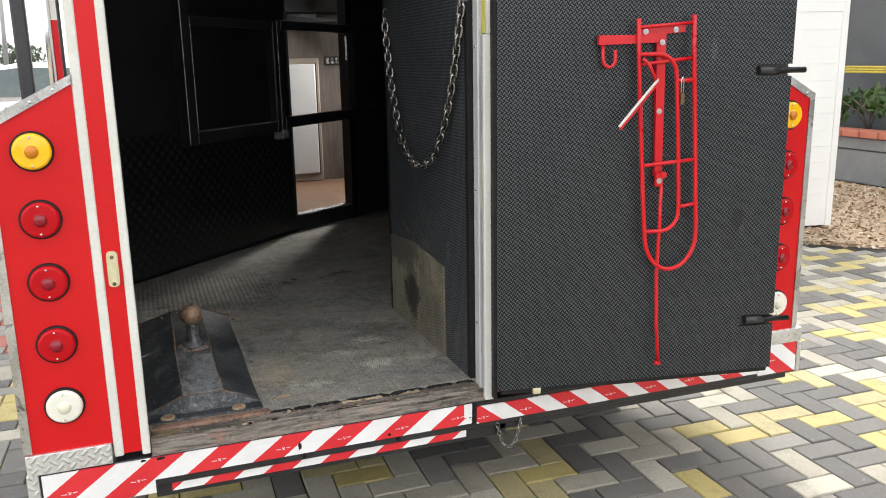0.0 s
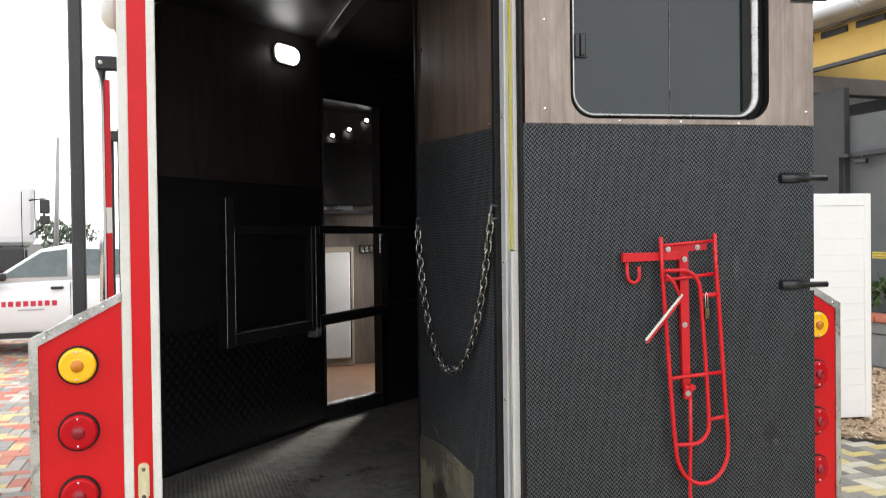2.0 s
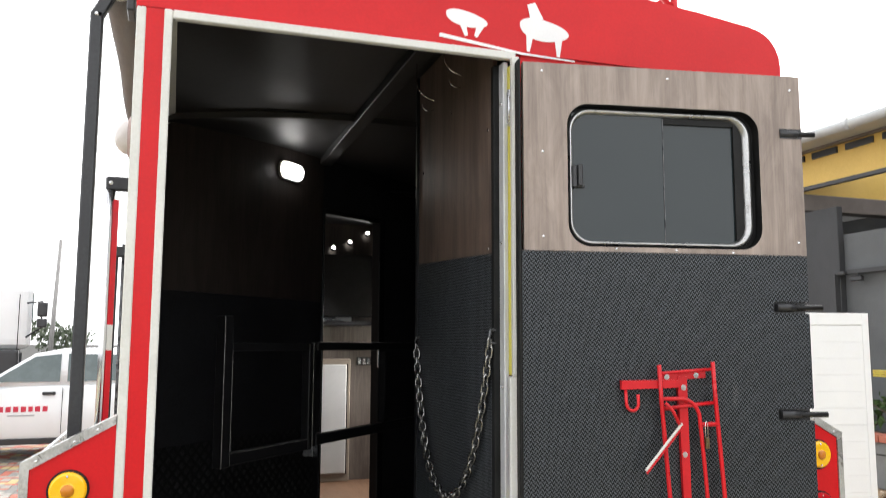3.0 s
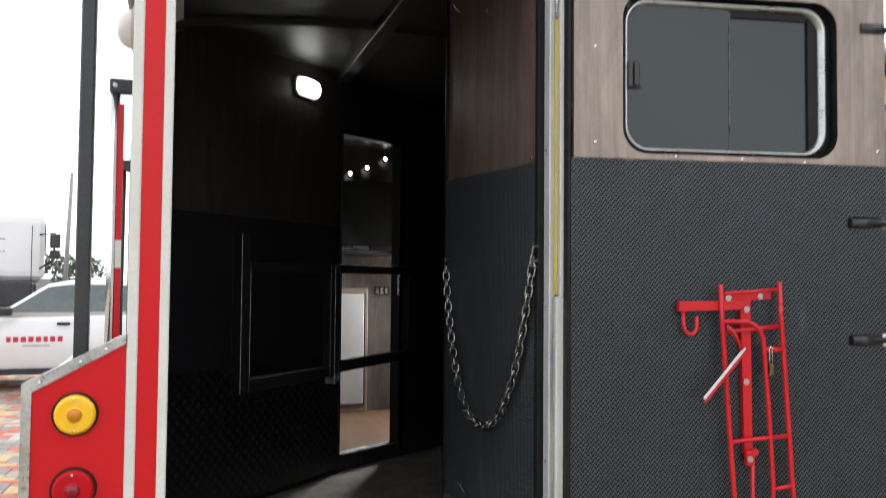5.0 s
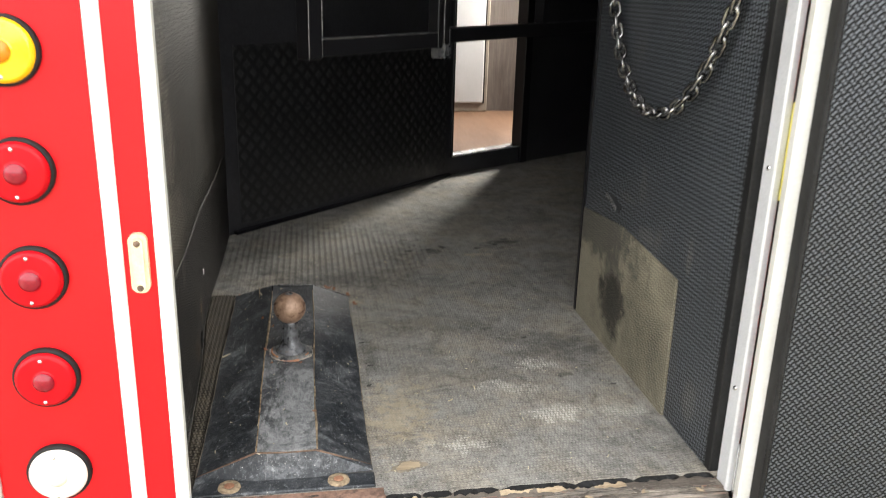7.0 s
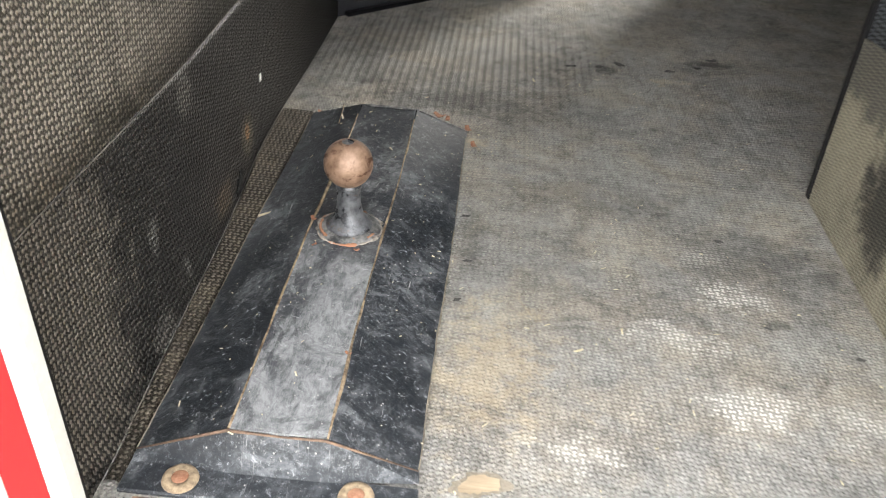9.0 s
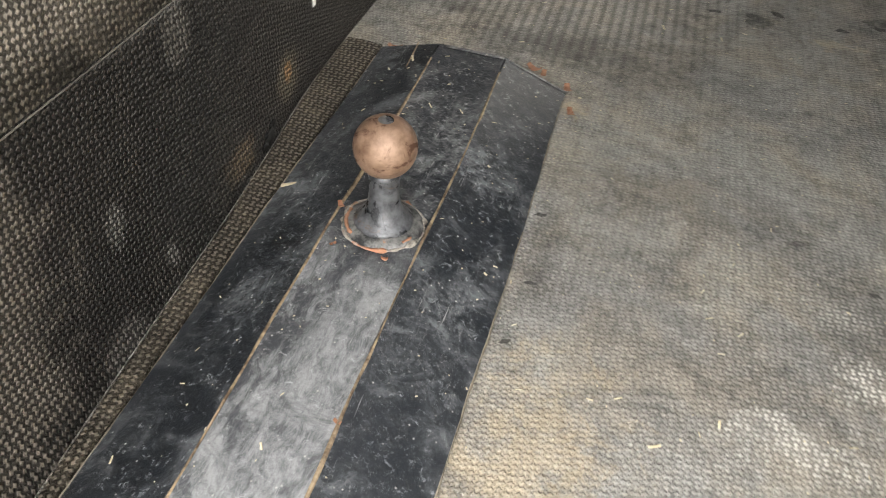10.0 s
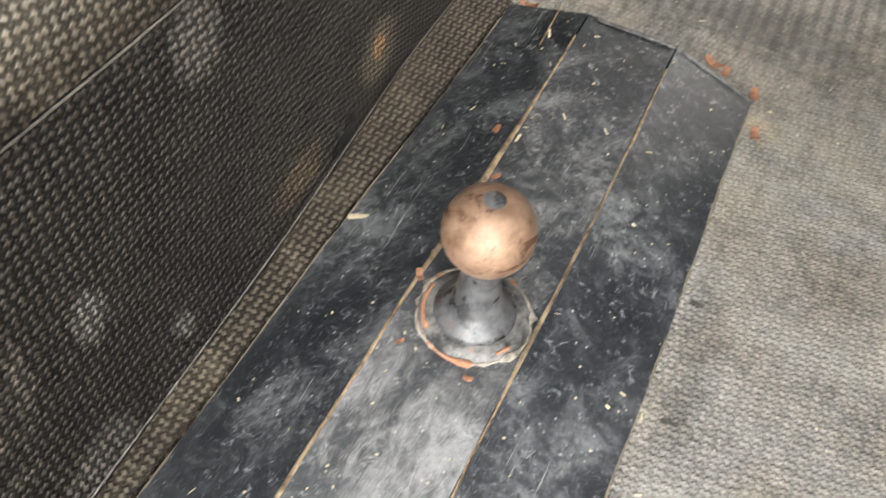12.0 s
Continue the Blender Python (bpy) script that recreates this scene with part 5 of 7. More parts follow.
for y, z in ((2.956, 1.548), (2.191, 1.564)):
    bm = bmesh.new()
    tube(bm, [(1.03, y, z + 0.02), (1.012, y, z + 0.02), (1.008, y, z), (1.012, y, z - 0.018), (1.03, y, z - 0.018)], 0.004, 8)
    part("eye_bolt", bm, STEM, chain)

# ---------------------------------------------------------------- hitch ball mount on the floor
mount = thing("hitch_ball_mount", (0.245, 2.70, FZ), "black steel floor plate carrying a worn bronze hitch ball", "hitch")
XE = (0.086, 0.190, 0.299, 0.399)
ZE = (0.445, 0.485, 0.484, 0.441)
YN = (2.268, 2.272, 2.272, 2.280)
YF = (3.156, 3.130, 3.128, 3.138)
for name, i, mt, lb in (("side_plate", 0, RAMP, ""), ("middle_plate", 1, RAMP_MID, "scuffed grey middle plate"), ("side_plate", 2, RAMP, "")):
    bm = bmesh.new()
    gap = 0.0014
    xa, xb = XE[i] + (gap if i else 0), XE[i + 1] - (gap if i < 2 else 0)
    NS = 14
    top = []
    for k in range(NS + 1):
        u = k / NS
        row = []
        for x, j in ((xa, i), (xb, i + 1)):
            dip = 0.004 * math.sin(3.1 * u + j) * (1 if 0 < j < 3 else 0)
            row.append(bm.verts.new((x + 0.0015 * math.sin(9 * u + j), YN[j] + (YF[j] - YN[j]) * u, ZE[j] + dip * 0.3)))
        top.append(row)
    for A, B in zip(top, top[1:]):
        bm.faces.new((A[0], A[1], B[1], B[0]))
    r = bmesh.ops.extrude_face_region(bm, geom=bm.faces[:])
    for v in r["geom"]:
        if isinstance(v, bmesh.types.BMVert):
            v.co.z -= 0.007
    part(name, bm, mt, mount, lb)
for j in (1, 2):
    bm = bmesh.new()
    tube(bm, [(XE[j] + 0.0016 * math.sin(9 * u / 20 + j) + rng.uniform(-0.0009, 0.0009), YN[j] + (YF[j] - YN[j]) * u / 20, ZE[j] - 0.0006 + 0.0012 * math.sin(3.1 * u / 20 + j)) for u in range(20)], [(0.0014 if j == 1 else 0.0017) + rng.uniform(-0.0008, 0.0009) + (0.0018 if j == 1 and 10 < u < 17 else 0) for u in range(20)], 6)
    part("rusty_seam", bm, SEAM, mount, "rusty dirt-filled seam")
for j in (0, 3):
    bm = bmesh.new()
    tube(bm, [(XE[j] + 0.0015 * math.sin(9 * u / 30 + j) + rng.uniform(-0.001, 0.001), YN[j] + (YF[j] - YN[j]) * u / 30, ZE[j] - 0.001) for u in range(30)], [0.0008 + rng.uniform(0, 0.0011) for u in range(30)], 6)
    part("dirty_edge", bm, GREASE, mount, "dried dirt along the plate edge")
# far end: closing face, pale lip, and a short second seam
bm = bmesh.new()
a = [bm.verts.new((XE[j], YF[j] + 0.0005, ZE[j] - 0.002)) for j in range(4)]
b = [bm.verts.new((XE[j], YF[j] + 0.004, FZ + 0.0005)) for j in range(4)]
for k in range(3):
    bm.faces.new((a[k], a[k + 1], b[k + 1], b[k]))
r = bmesh.ops.extrude_face_region(bm, geom=bm.faces[:])
for v in r["geom"]:
    if isinstance(v, bmesh.types.BMVert):
        v.co.y += 0.005
part("end_face", bm, RAMP, mount)
for j0, u0, u1, r0 in ((1, 0.12, 0.97, 0.0022), (2, 0.05, 1.0, 0.0017)):
    bm = bmesh.new()
    tube(bm, [(XE[j0] + (XE[j0 + 1] - XE[j0]) * u, YF[j0] + (YF[j0 + 1] - YF[j0]) * u - 0.002, ZE[j0] + (ZE[j0 + 1] - ZE[j0]) * u + 0.0008 + rng.uniform(-0.0004, 0.0004)) for u in [u0 + (u1 - u0) * k / 10 for k in range(11)]], [r0 * rng.uniform(0.5, 1.1) for k in range(11)], 6)
    part("worn_lip", bm, POWDER, mount, "worn pale lip of the far edge")
bm = bmesh.new()
tube(bm, [(0.151 + 0.006 * k / 8, 3.150 - 0.085 * k / 8, 0.4705 + 0.0022 * k / 8) for k in range(9)], [0.0006 + 0.0009 * rng.random() for k in range(9)], 6)
part("scratch", bm, SEAM, mount, "short pale scratched seam")
# front skirt and bolted flange
bm = bmesh.new()
a = [bm.verts.new(p) for p in ((XE[0], YN[0], ZE[0]), (XE[1], YN[1], ZE[1] - 0.001), (XE[2], YN[2], ZE[2] - 0.001), (XE[3], YN[3], ZE[3]))]
b = [bm.verts.new(p) for p in ((XE[0] - 0.002, 2.252, FZ + 0.004), (XE[1], 2.250, FZ + 0.005), (XE[2], 2.250, FZ + 0.005), (XE[3] + 0.002, 2.262, FZ + 0.004))]
for k in range(3):
    bm.faces.new((a[k], a[k + 1], b[k + 1], b[k]))
r = bmesh.ops.extrude_face_region(bm, geom=bm.faces[:])
for v in r["geom"]:
    if isinstance(v, bmesh.types.BMVert):
        v.co.y += 0.008
        v.co.z -= 0.002
part("front_skirt", bm, RAMP, mount)
slab("flange", RAMP, mount, XE[0] - 0.003, XE[3] + 0.003, 2.214, 2.256, FZ - 0.002, FZ + 0.005, 0.002)
bm = bmesh.new()
tube(bm, [(XE[0], YN[0] - 0.002, ZE[0]), (XE[1], YN[1] - 0.003, ZE[1]), (0.25, 2.270, 0.482), (XE[2], YN[2] - 0.003, ZE[2]), (XE[3], YN[3] - 0.002, ZE[3])], [0.0009, 0.0020, 0.0013, 0.0018, 0.0008], 6)
part("rusty_weld", bm, RUST, mount, "rusty weld along the front edge")
for x in (0.146, 0.337):
    bm = bmesh.new()
    lathe(bm, ((0.0, 0.0005), (0.007, 0.001), (0.010, 0.004), (0.015, 0.0045), (0.019, 0.003), (0.020, 0.0)), pose(x, 2.235, FZ + 0.005), 20)
    part("bolt_washer", bm, SEAM, mount, "rusty countersunk bolt hole")
    bm = bmesh.new()
    lathe(bm, ((0.0, 0.0042), (0.0085, 0.0046), (0.0092, 0.0040)), pose(x, 2.235, FZ + 0.005), 16)
    part("bolt_head", bm, FLAKE, mount, "sunken orange rusty bolt head")
bm = bmesh.new()
R = 0.0355
prof = [(0.0, 0.594 + R - 0.002), (0.010, 0.594 + R - 0.0018)]
for k in range(3, 21):
    a = radians(90 - 8.0 * k)
    prof.append((R * math.cos(a), 0.594 + R * math.sin(a)))
lathe(bm, prof, pose(0.247, 2.688, 0), 36)
part("ball", bm, BALL, mount, "worn bronze-coloured steel ball")
bm = bmesh.new()
lathe(bm, ((0.0, 0.6282), (0.0075, 0.6284), (0.0085, 0.6278)), pose(0.247, 2.688, 0), 20)
part("top_mark", bm, STEM, mount, "dark worn flat on the ball")
bm = bmesh.new()
lathe(bm, ((0.0145, 0.566), (0.0185, 0.561), (0.0185, 0.556), (0.0172, 0.553), (0.0172, 0.536), (0.0185, 0.522), (0.0215, 0.510), (0.0265, 0.501), (0.0325, 0.4965), (0.0345, 0.494), (0.0345, 0.486)), pose(0.247, 2.688, 0), 36)
part("stem", bm, STEM, mount, "grimy flared steel stem")
bm = bmesh.new()
lathe(bm, ((0.0346, 0.4915), (0.0400, 0.4905), (0.0445, 0.4880), (0.0475, 0.4850), (0.0490, 0.4800)), pose(0.247, 2.688, 0), 36)
for v in bm.verts:
    v.co.z += rng.uniform(-0.0006, 0.0006)
part("base_ring", bm, POWDER, mount, "powdery grey welded collar")
bm = bmesh.new()
tube(bm, [(0.247 + (0.048 + rng.uniform(-0.0015, 0.001)) * math.cos(radians(a)), 2.688 + 0.048 * math.sin(radians(a)), 0.4850) for a in range(0, 360, 8)], [0.0010 + 0.0036 * rng.random() ** 3 for a in range(45)], 6, True)
part("weld_bead", bm, WELD, mount, "lumpy weld bead with rust patches")
for a0, a1, rr in ((170, 235, 0.0034), (318, 338, 0.0026)):
    bm = bmesh.new()
    tube(bm, [(0.247 + 0.043 * math.cos(radians(a)), 2.688 + 0.043 * math.sin(radians(a)), 0.4895 + rng.uniform(-0.0008, 0.0008)) for a in range(a0, a1, 6)], [rr * rng.uniform(0.4, 1.0) for a in range(a0, a1, 6)], 6)
    part("rust_scab", bm, FLAKE, mount, "orange rust scab")

# ---------------------------------------------------------------- the open rear door
DANG = math.degrees(math.atan2(-0.16533, 0.98624))
DM = pose(1.064, 2.057, 0.014, 0, 0, DANG)     # x along the door from its hinge, y into the door, z up
DW = 0.866
door = thing("door_1", DM @ pose(0, 0.02, 0.42), "open trailer door lined with black rubber and wood laminate", "door", kind="structure")
slab("door_core", BLACK, door, -0.004, DW - 0.004, 0.012, 0.045, 0.425, 1.796, 0.002, "", DM)
# lower matting with notches for the lock pins
PINS = (1.639, 1.328, 0.582)
PX = 0.752
zs = [0.425] + [z for p in sorted(PINS) for z in (p - 0.017, p + 0.017)] + [1.794]
bm = bmesh.new()
for z0, z1 in zip(zs[::2], zs[1::2]):
    box(bm, -0.007, DW, 0.0, 0.012, z0, z1)
for p in PINS:
    box(bm, -0.007, PX, 0.0, 0.012, p - 0.017, p + 0.017)
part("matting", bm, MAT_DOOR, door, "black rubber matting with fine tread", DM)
# wood panel round the window
win = rounded(0.130, 0.728, 1.808, 2.228, 0.066, 8)
bm = bmesh.new()
ringplate(bm, fan_outline(win, (0.0, 0.867, 1.790, 2.345), len(win)), win, 0.026, DM)
part("wood_panel", bm, WOOD, door, "grey-brown wood laminate panel")
slab("pin_slot", BLACK, door, 0.796, 0.8675, -0.0015, 0.001, 2.150, 2.180, 0, "", DM)
for z in (*PINS, 2.165):
    x0 = PX + (0.018 if z > 0.6 else 0.026) if z < 2 else 0.802
    bm = bmesh.new()
    tube(bm, [(x0, 0.004, z), (x0 + (0.136 if z < 2 else 0.106), -0.002, z)], 0.0085, 12)
    part("lock_pin", bm, BLACK_STEEL, door, "black steel locking pin", DM)
    bm = bmesh.new()
    tube(bm, [(x0 - 0.006, 0.005, z), (x0 + 0.052, 0.003, z)], 0.0125, 12)
    part("pin_sleeve", bm, BLACK, door, "", DM)
for x, z in ((0.056, 2.32), (0.056, 1.834), (0.442, 2.315), (0.835, 2.300), (0.843, 1.8325), (0.2725, 1.8022), (0.4554, 1.8005), (0.632, 1.797), (0.056, 2.08)):
    bm = bmesh.new()
    lathe(bm, ((0, 0.0022), (0.0035, 0.0018), (0.0045, 0)), DM @ pose(x, -0.0005, z, 90), 10)
    part("screw", bm, CHROME, door)
# window: recess, polished frame, tinted panes
GLASS = Nodes("tinted_glass")
gn = GLASS.noise(GLASS.coords(), 2.5, 3, 0.5)
GLASS = GLASS.done((0.016, 0.024, 0.027), GLASS.math("MULTIPLY_ADD", gn, 0.04, 0.02), 0.0, spec=0.45)
window = new("window")
window.parent = door
window["label"] = "tinted sliding window with a polished frame"
bm = bmesh.new()
ringplate(bm, rounded(0.126, 0.732, 1.804, 2.232, 0.068, 8), rounded(0.1305, 0.7275, 1.8085, 2.2275, 0.0655, 8), 0.040, DM @ pose(0, 0.001, 0))
part("recess_lining", bm, RUBBER, window)
bm = bmesh.new()
ringplate(bm, rounded(0.1305, 0.7275, 1.8085, 2.2275, 0.0655, 8), rounded(0.150, 0.690, 1.826, 2.208, 0.056, 8), 0.004, DM @ pose(0, 0.034, 0))
part("rubber_bed", bm, RUBBER, window)
bm = bmesh.new()
o2, inner = rounded(0.136, 0.712, 1.813, 2.220, 0.068, 8), rounded(0.152, 0.684, 1.828, 2.203, 0.055, 8)
n_ = len(inner)
rows_ = []
for k in range(8):
    u = k / 7
    rows_.append(([(a[0] + (b[0] - a[0]) * u, a[1] + (b[1] - a[1]) * u) for a, b in zip(o2, inner)], 0.026 - 0.014 * math.sin(math.pi * u) ** 0.7))
rows_.append(([(x + (0.001 if x < 0.4 else -0.001), z) for x, z in inner], 0.034))
vr = [[bm.verts.new((x, y, z)) for x, z in pts] for pts, y in [(o2, 0.034)] + rows_]
for A, B in zip(vr, vr[1:]):
    for k in range(n_):
        bm.faces.new((A[k], A[(k + 1) % n_], B[(k + 1) % n_], B[k])).smooth = True
bmesh.ops.transform(bm, matrix=DM, verts=bm.verts[:])
part("window_frame", bm, DULL, window, "polished metal window frame")
slab("pane", GLASS, window, 0.150, 0.434, 0.025, 0.029, 1.826, 2.206, 0, "dark tinted sliding pane", DM)
slab("pane", GLASS, window, 0.428, 0.688, 0.0315, 0.0345, 1.826, 2.206, 0, "", DM)
slab("meeting_strip", STEM, window, 0.4320, 0.4340, 0.0228, 0.0248, 1.828, 2.204, 0, "", DM)
slab("pane_seal", RUBBER, window, 0.658, 0.686, 0.024, 0.0312, 1.830, 2.202, 0, "", DM)
slab("pane_seal", RUBBER, window, 0.4345, 0.6575, 0.024, 0.0312, 2.184, 2.202, 0, "", DM)
bm = bmesh.new()
box(bm, 0.146, 0.160, 0.004, 0.024, 1.980, 2.046, 0.003)
box(bm, 0.163, 0.180, 0.010, 0.024, 1.986, 2.050, 0.003)
box(bm, 0.150, 0.186, 0.016, 0.0245, 1.982, 1.992, 0.002)
part("window_catch", bm, BLACK, window, "black plastic catch", DM)
slab("window_back", BLACK, window, 0.140, 0.700, 0.0385, 0.0435, 1.815, 2.215, 0, "", DM)
# hinge edge
slab("edge_trim", WHITE_TRIM, door, -0.036, -0.002, 0.036, 0.060, 0.385, 1.438, 0.003, "white metal edge trim", DM)
slab("edge_trim", WHITE_TRIM, door, -0.0255, -0.002, 0.036, 0.060, 1.4385, 2.372, 0.003, "", DM)
slab("edge_seal", RUBBER, door, -0.017, -0.008, -0.003, 0.0355, 0.395, 2.352, 0.003, "black rubber edge seal", DM)
slab("bottom_seal", RUBBER, door, 0.004, DW - 0.01, 0.001, 0.02, 0.412, 0.4245, 0.002, "", DM)
slab("outer_skin", RED, door, -0.012, DW + 0.004, 0.0455, 0.052, 0.412, 2.362, 0.002, "red painted outer skin", DM)
for z in (0.47, 1.395, 2.24):
    bm = bmesh.new()
    tube(bm, [(1.052, RY - 0.004, z - 0.055), (1.052, RY - 0.004, z + 0.055)], 0.0060, 12)
    box(bm, 1.049, 1.055, RY - 0.004, RY + 0.010, z - 0.05, z + 0.05)
    h = part("hinge", bm, ALU, door, "worn metal hinge")
    for dz in (-0.03, 0.03):
        bm = bmesh.new()
        lathe(bm, ((0, 0.002), (0.003, 0.0015), (0.004, 0)), pose(1.052, RY - 0.0100, z + dz, 90), 8)
        part("screw", bm, RUST, h)
YEL = plain("yellow_foam", (0.62, 0.55, 0.08), (0.72, 0.64, 0.14), 0.8, 0, 90, 10, 0.3, 0.002)
slab("gap_seal", YEL, trailer, 1.0525, 1.0600, RY - 0.004, RY + 0.0135, 1.455, 2.37, 0.002, "yellowed foam strip in the hinge gap")
slab("gap_seal", YEL, trailer, 1.0535, 1.0570, RY + 0.003, RY + 0.0135, 0.97, 1.13, 0.001)
slab("gap_seal", RED, trailer, 1.0705, 1.0915, RY + 0.012, RY + 0.03, 0.40, 2.412)
bm = bmesh.new()
box(bm, 0.10, 0.125, -0.002, 0.006, 0.405, 0.425, 0.003)
part("paint_chip", bm, CREAM, door, "", DM)

# ---------------------------------------------------------------- folding saddle rack on the door
rack = thing("saddle_rack", DM @ pose(0.47, -0.02, 0.76), "red powder-coated folding saddle rack hung on the door", "saddle rack")


RM = DM @ pose(-0.010, 0, 0)


def dbar(name, pts, r, flat=1.0, mat=None, label=""):
    bm = bmesh.new()
    tube(bm, pts, r, 10)
    return part(name, bm, mat or REDBAR, rack, label, RM)


Y0 = -0.027
dbar("side_bar", [(0.390, Y0, 1.472), (0.394, Y0, 1.378), (0.403, Y0, 1.237), (0.414, Y0, 1.077), (0.4235, Y0, 0.947), (0.4295, Y0, 0.885)]
     + [(0.510 + 0.0795 * math.cos(radians(a)), Y0, 0.875 + 0.106 * math.sin(radians(a))) for a in range(188, 356, 12)]
     + [(0.588, Y0, 0.895), (0.582, Y0, 0.975), (0.5745, Y0, 1.10), (0.5655, Y0, 1.235), (0.556, Y0, 1.377), (0.551, Y0, 1.481)], 0.0062)
dbar("cross_bar", [(0.391, Y0, 1.449), (0.551, Y0, 1.461)], 0.0045)
dbar("cross_bar", [(0.397, Y0 + 0.004, 1.350), (0.556, Y0 + 0.004, 1.367)], 0.0055)
dbar("cross_bar", [(0.4145, Y0, 1.073), (0.575, Y0, 1.086)], 0.0055)
dbar("cross_bar", [(0.510, Y0, 1.306), (0.560, Y0, 1.307)], 0.0065)
dbar("cross_bar", [(0.530, Y0, 0.951), (0.583, Y0, 0.959)], 0.0055)
inner_pts = [(0.394, Y0, 1.378), (0.45, Y0, 1.378)]
inner_pts += [(0.452 + 0.055 * math.cos(radians(a)), Y0, 1.320 + 0.058 * math.sin(radians(a))) for a in range(85, -1, -12)]
inner_pts += [(0.510, Y0, 1.283), (0.5195, Y0, 1.155), (0.5240, Y0, 1.075), (0.5305, Y0, 0.96)]
inner_pts += [(0.478 + 0.052 * math.cos(radians(a)), Y0, 0.935 + 0.052 * math.sin(radians(a))) for a in range(-5, -90, -12)]
inner_pts += [(0.478, Y0, 0.883), (0.430, Y0, 0.884)]
dbar("inner_loop", inner_pts, 0.0058)
bm = bmesh.new()
prism(bm, [(0.4500, 1.440), (0.4775, 1.440), (0.4800, 1.155), (0.4815, 1.040), (0.4600, 1.040), (0.4570, 1.155)], 0.014, pose(0, -0.015, 0))
part("spine", bm, REDBAR, rack, "", RM)
bm = bmesh.new()
prism(bm, [(0.404, 1.427), (0.535, 1.436), (0.535, 1.459), (0.404, 1.450)], 0.012, pose(0, -0.013, 0))
part("head_plate", bm, REDBAR, rack, "", RM)
bm = bmesh.new()
prism(bm, [(0.2815, 1.404), (0.4510, 1.409), (0.4510, 1.430), (0.2815, 1.429)], 0.018, pose(0, -0.022, 0))
part("support_arm", bm, REDBAR, rack, "", RM)
dbar("hook", [(0.2945, -0.014, 1.406), (0.2950, -0.016, 1.372)] + [(0.3125 + 0.0175 * math.cos(radians(a)), -0.018, 1.366 + 0.0205 * math.sin(radians(a))) for a in range(190, 365, 15)] + [(0.3285, -0.019, 1.390)], 0.0048)
dbar("pull_rod", [(0.476, -0.024, 1.040), (0.4755, -0.026, 0.912), (0.4720, -0.026, 0.76), (0.479, -0.026, 0.60), (0.489, -0.026, 0.479)], 0.0052)
dbar("rod_foot", [(0.479, -0.024, 0.482), (0.496, -0.026, 0.480)], 0.0068)
slab("pivot_block", REDBAR, rack, 0.4575, 0.4795, -0.03, -0.012, 1.012, 1.050, 0.003, "", RM)
dbar("pivot_pin", [(0.4800, -0.034, 1.046), (0.4800, -0.016, 1.046)], 0.0085)
dbar("lever", [(0.400, -0.040, 1.367), (0.411, -0.043, 1.357), (0.422, -0.045, 1.341), (0.436, -0.048, 1.309)], 0.0048)
GRIP = RM @ pose(0.334, 0, 1.186, 0, 41, 0)
slab("lever_grip", WHITE_TRIM, rack, -0.002, 0.0045, -0.050, -0.042, 0, 0.168, 0.002, "scraped white and red lever", GRIP)
slab("grip_edge", REDBAR, rack, 0.005, 0.0105, -0.050, -0.042, -0.004, 0.160, 0.001, "", GRIP)
for x, z in ((0.463, 1.409), (0.465, 1.2225), (0.4665, 1.029), (0.417, 1.438), (0.505, 1.4425)):
    bm = bmesh.new()
    y_ = {1.029: -0.0305, 1.409: -0.0225}.get(z, -0.0155)
    lathe(bm, ((0, 0.0022), (0.0036, 0.0022), (0.0042, 0.0012), (0.0078, 0.0010), (0.0078, 0.0)), RM @ pose(x, y_, z, 90), 16, False)
    part("bolt", bm, DULL, rack, "dull zinc washer and bolt")
BRASS = plain("brass", (0.12, 0.09, 0.045), (0.24, 0.18, 0.09), 0.35, 0.9, 120, 12, 0.1, 0.001)
bm = bmesh.new()
tube(bm, [(0.5195, Y0 - 0.006, 1.266), (0.5195, Y0 - 0.006, 1.308), (0.5225, Y0 - 0.006, 1.316), (0.5265, Y0 - 0.006, 1.308), (0.5265, Y0 - 0.006, 1.266)], 0.0017, 8)
lk = part("padlock", bm, CHROME, rack, "small padlock with steel shackle", RM)
slab("lock_body", BRASS, lk, 0.5175, 0.5295, Y0 - 0.012, Y0 + 0.000, 1.240, 1.270, 0.0025, "brass lock body", RM)
# ---------------------------------------------------------------- white decal on the fascia: plain shapes
DECAL = plain("white_vinyl", (0.78, 0.78, 0.78), (0.84, 0.84, 0.84), 0.35, 0, 160, 5, 0.03, 0.0005)
decal = thing("white_decal", (1.1, RY - 0.006, 2.45), "white vinyl decal of plain shapes on red paint", "decal")


layer_ = 0.0


def vinyl(poly, name="shape"):
    bm = bmesh.new()
    global layer_
    layer_ += 0.00025
    prism(bm, poly, 0.0008, pose(0, RY - 0.0053 - layer_, 0))
    part(name, bm, DECAL, decal)


def oval(cx, cz, rx, rz, lean=0.0, dent=0.0):
    """A smooth plain oval, leaning and dented a little."""
    out = []
    for k in range(28):
        a = 2 * math.pi * k / 28
        r = 1 + dent * math.sin(3 * a + 1)
        x, z = rx * r * math.cos(a), rz * r * math.sin(a)
        out.append((cx + x * math.cos(lean) - z * math.sin(lean), cz + x * math.sin(lean) + z * math.cos(lean)))
    return out


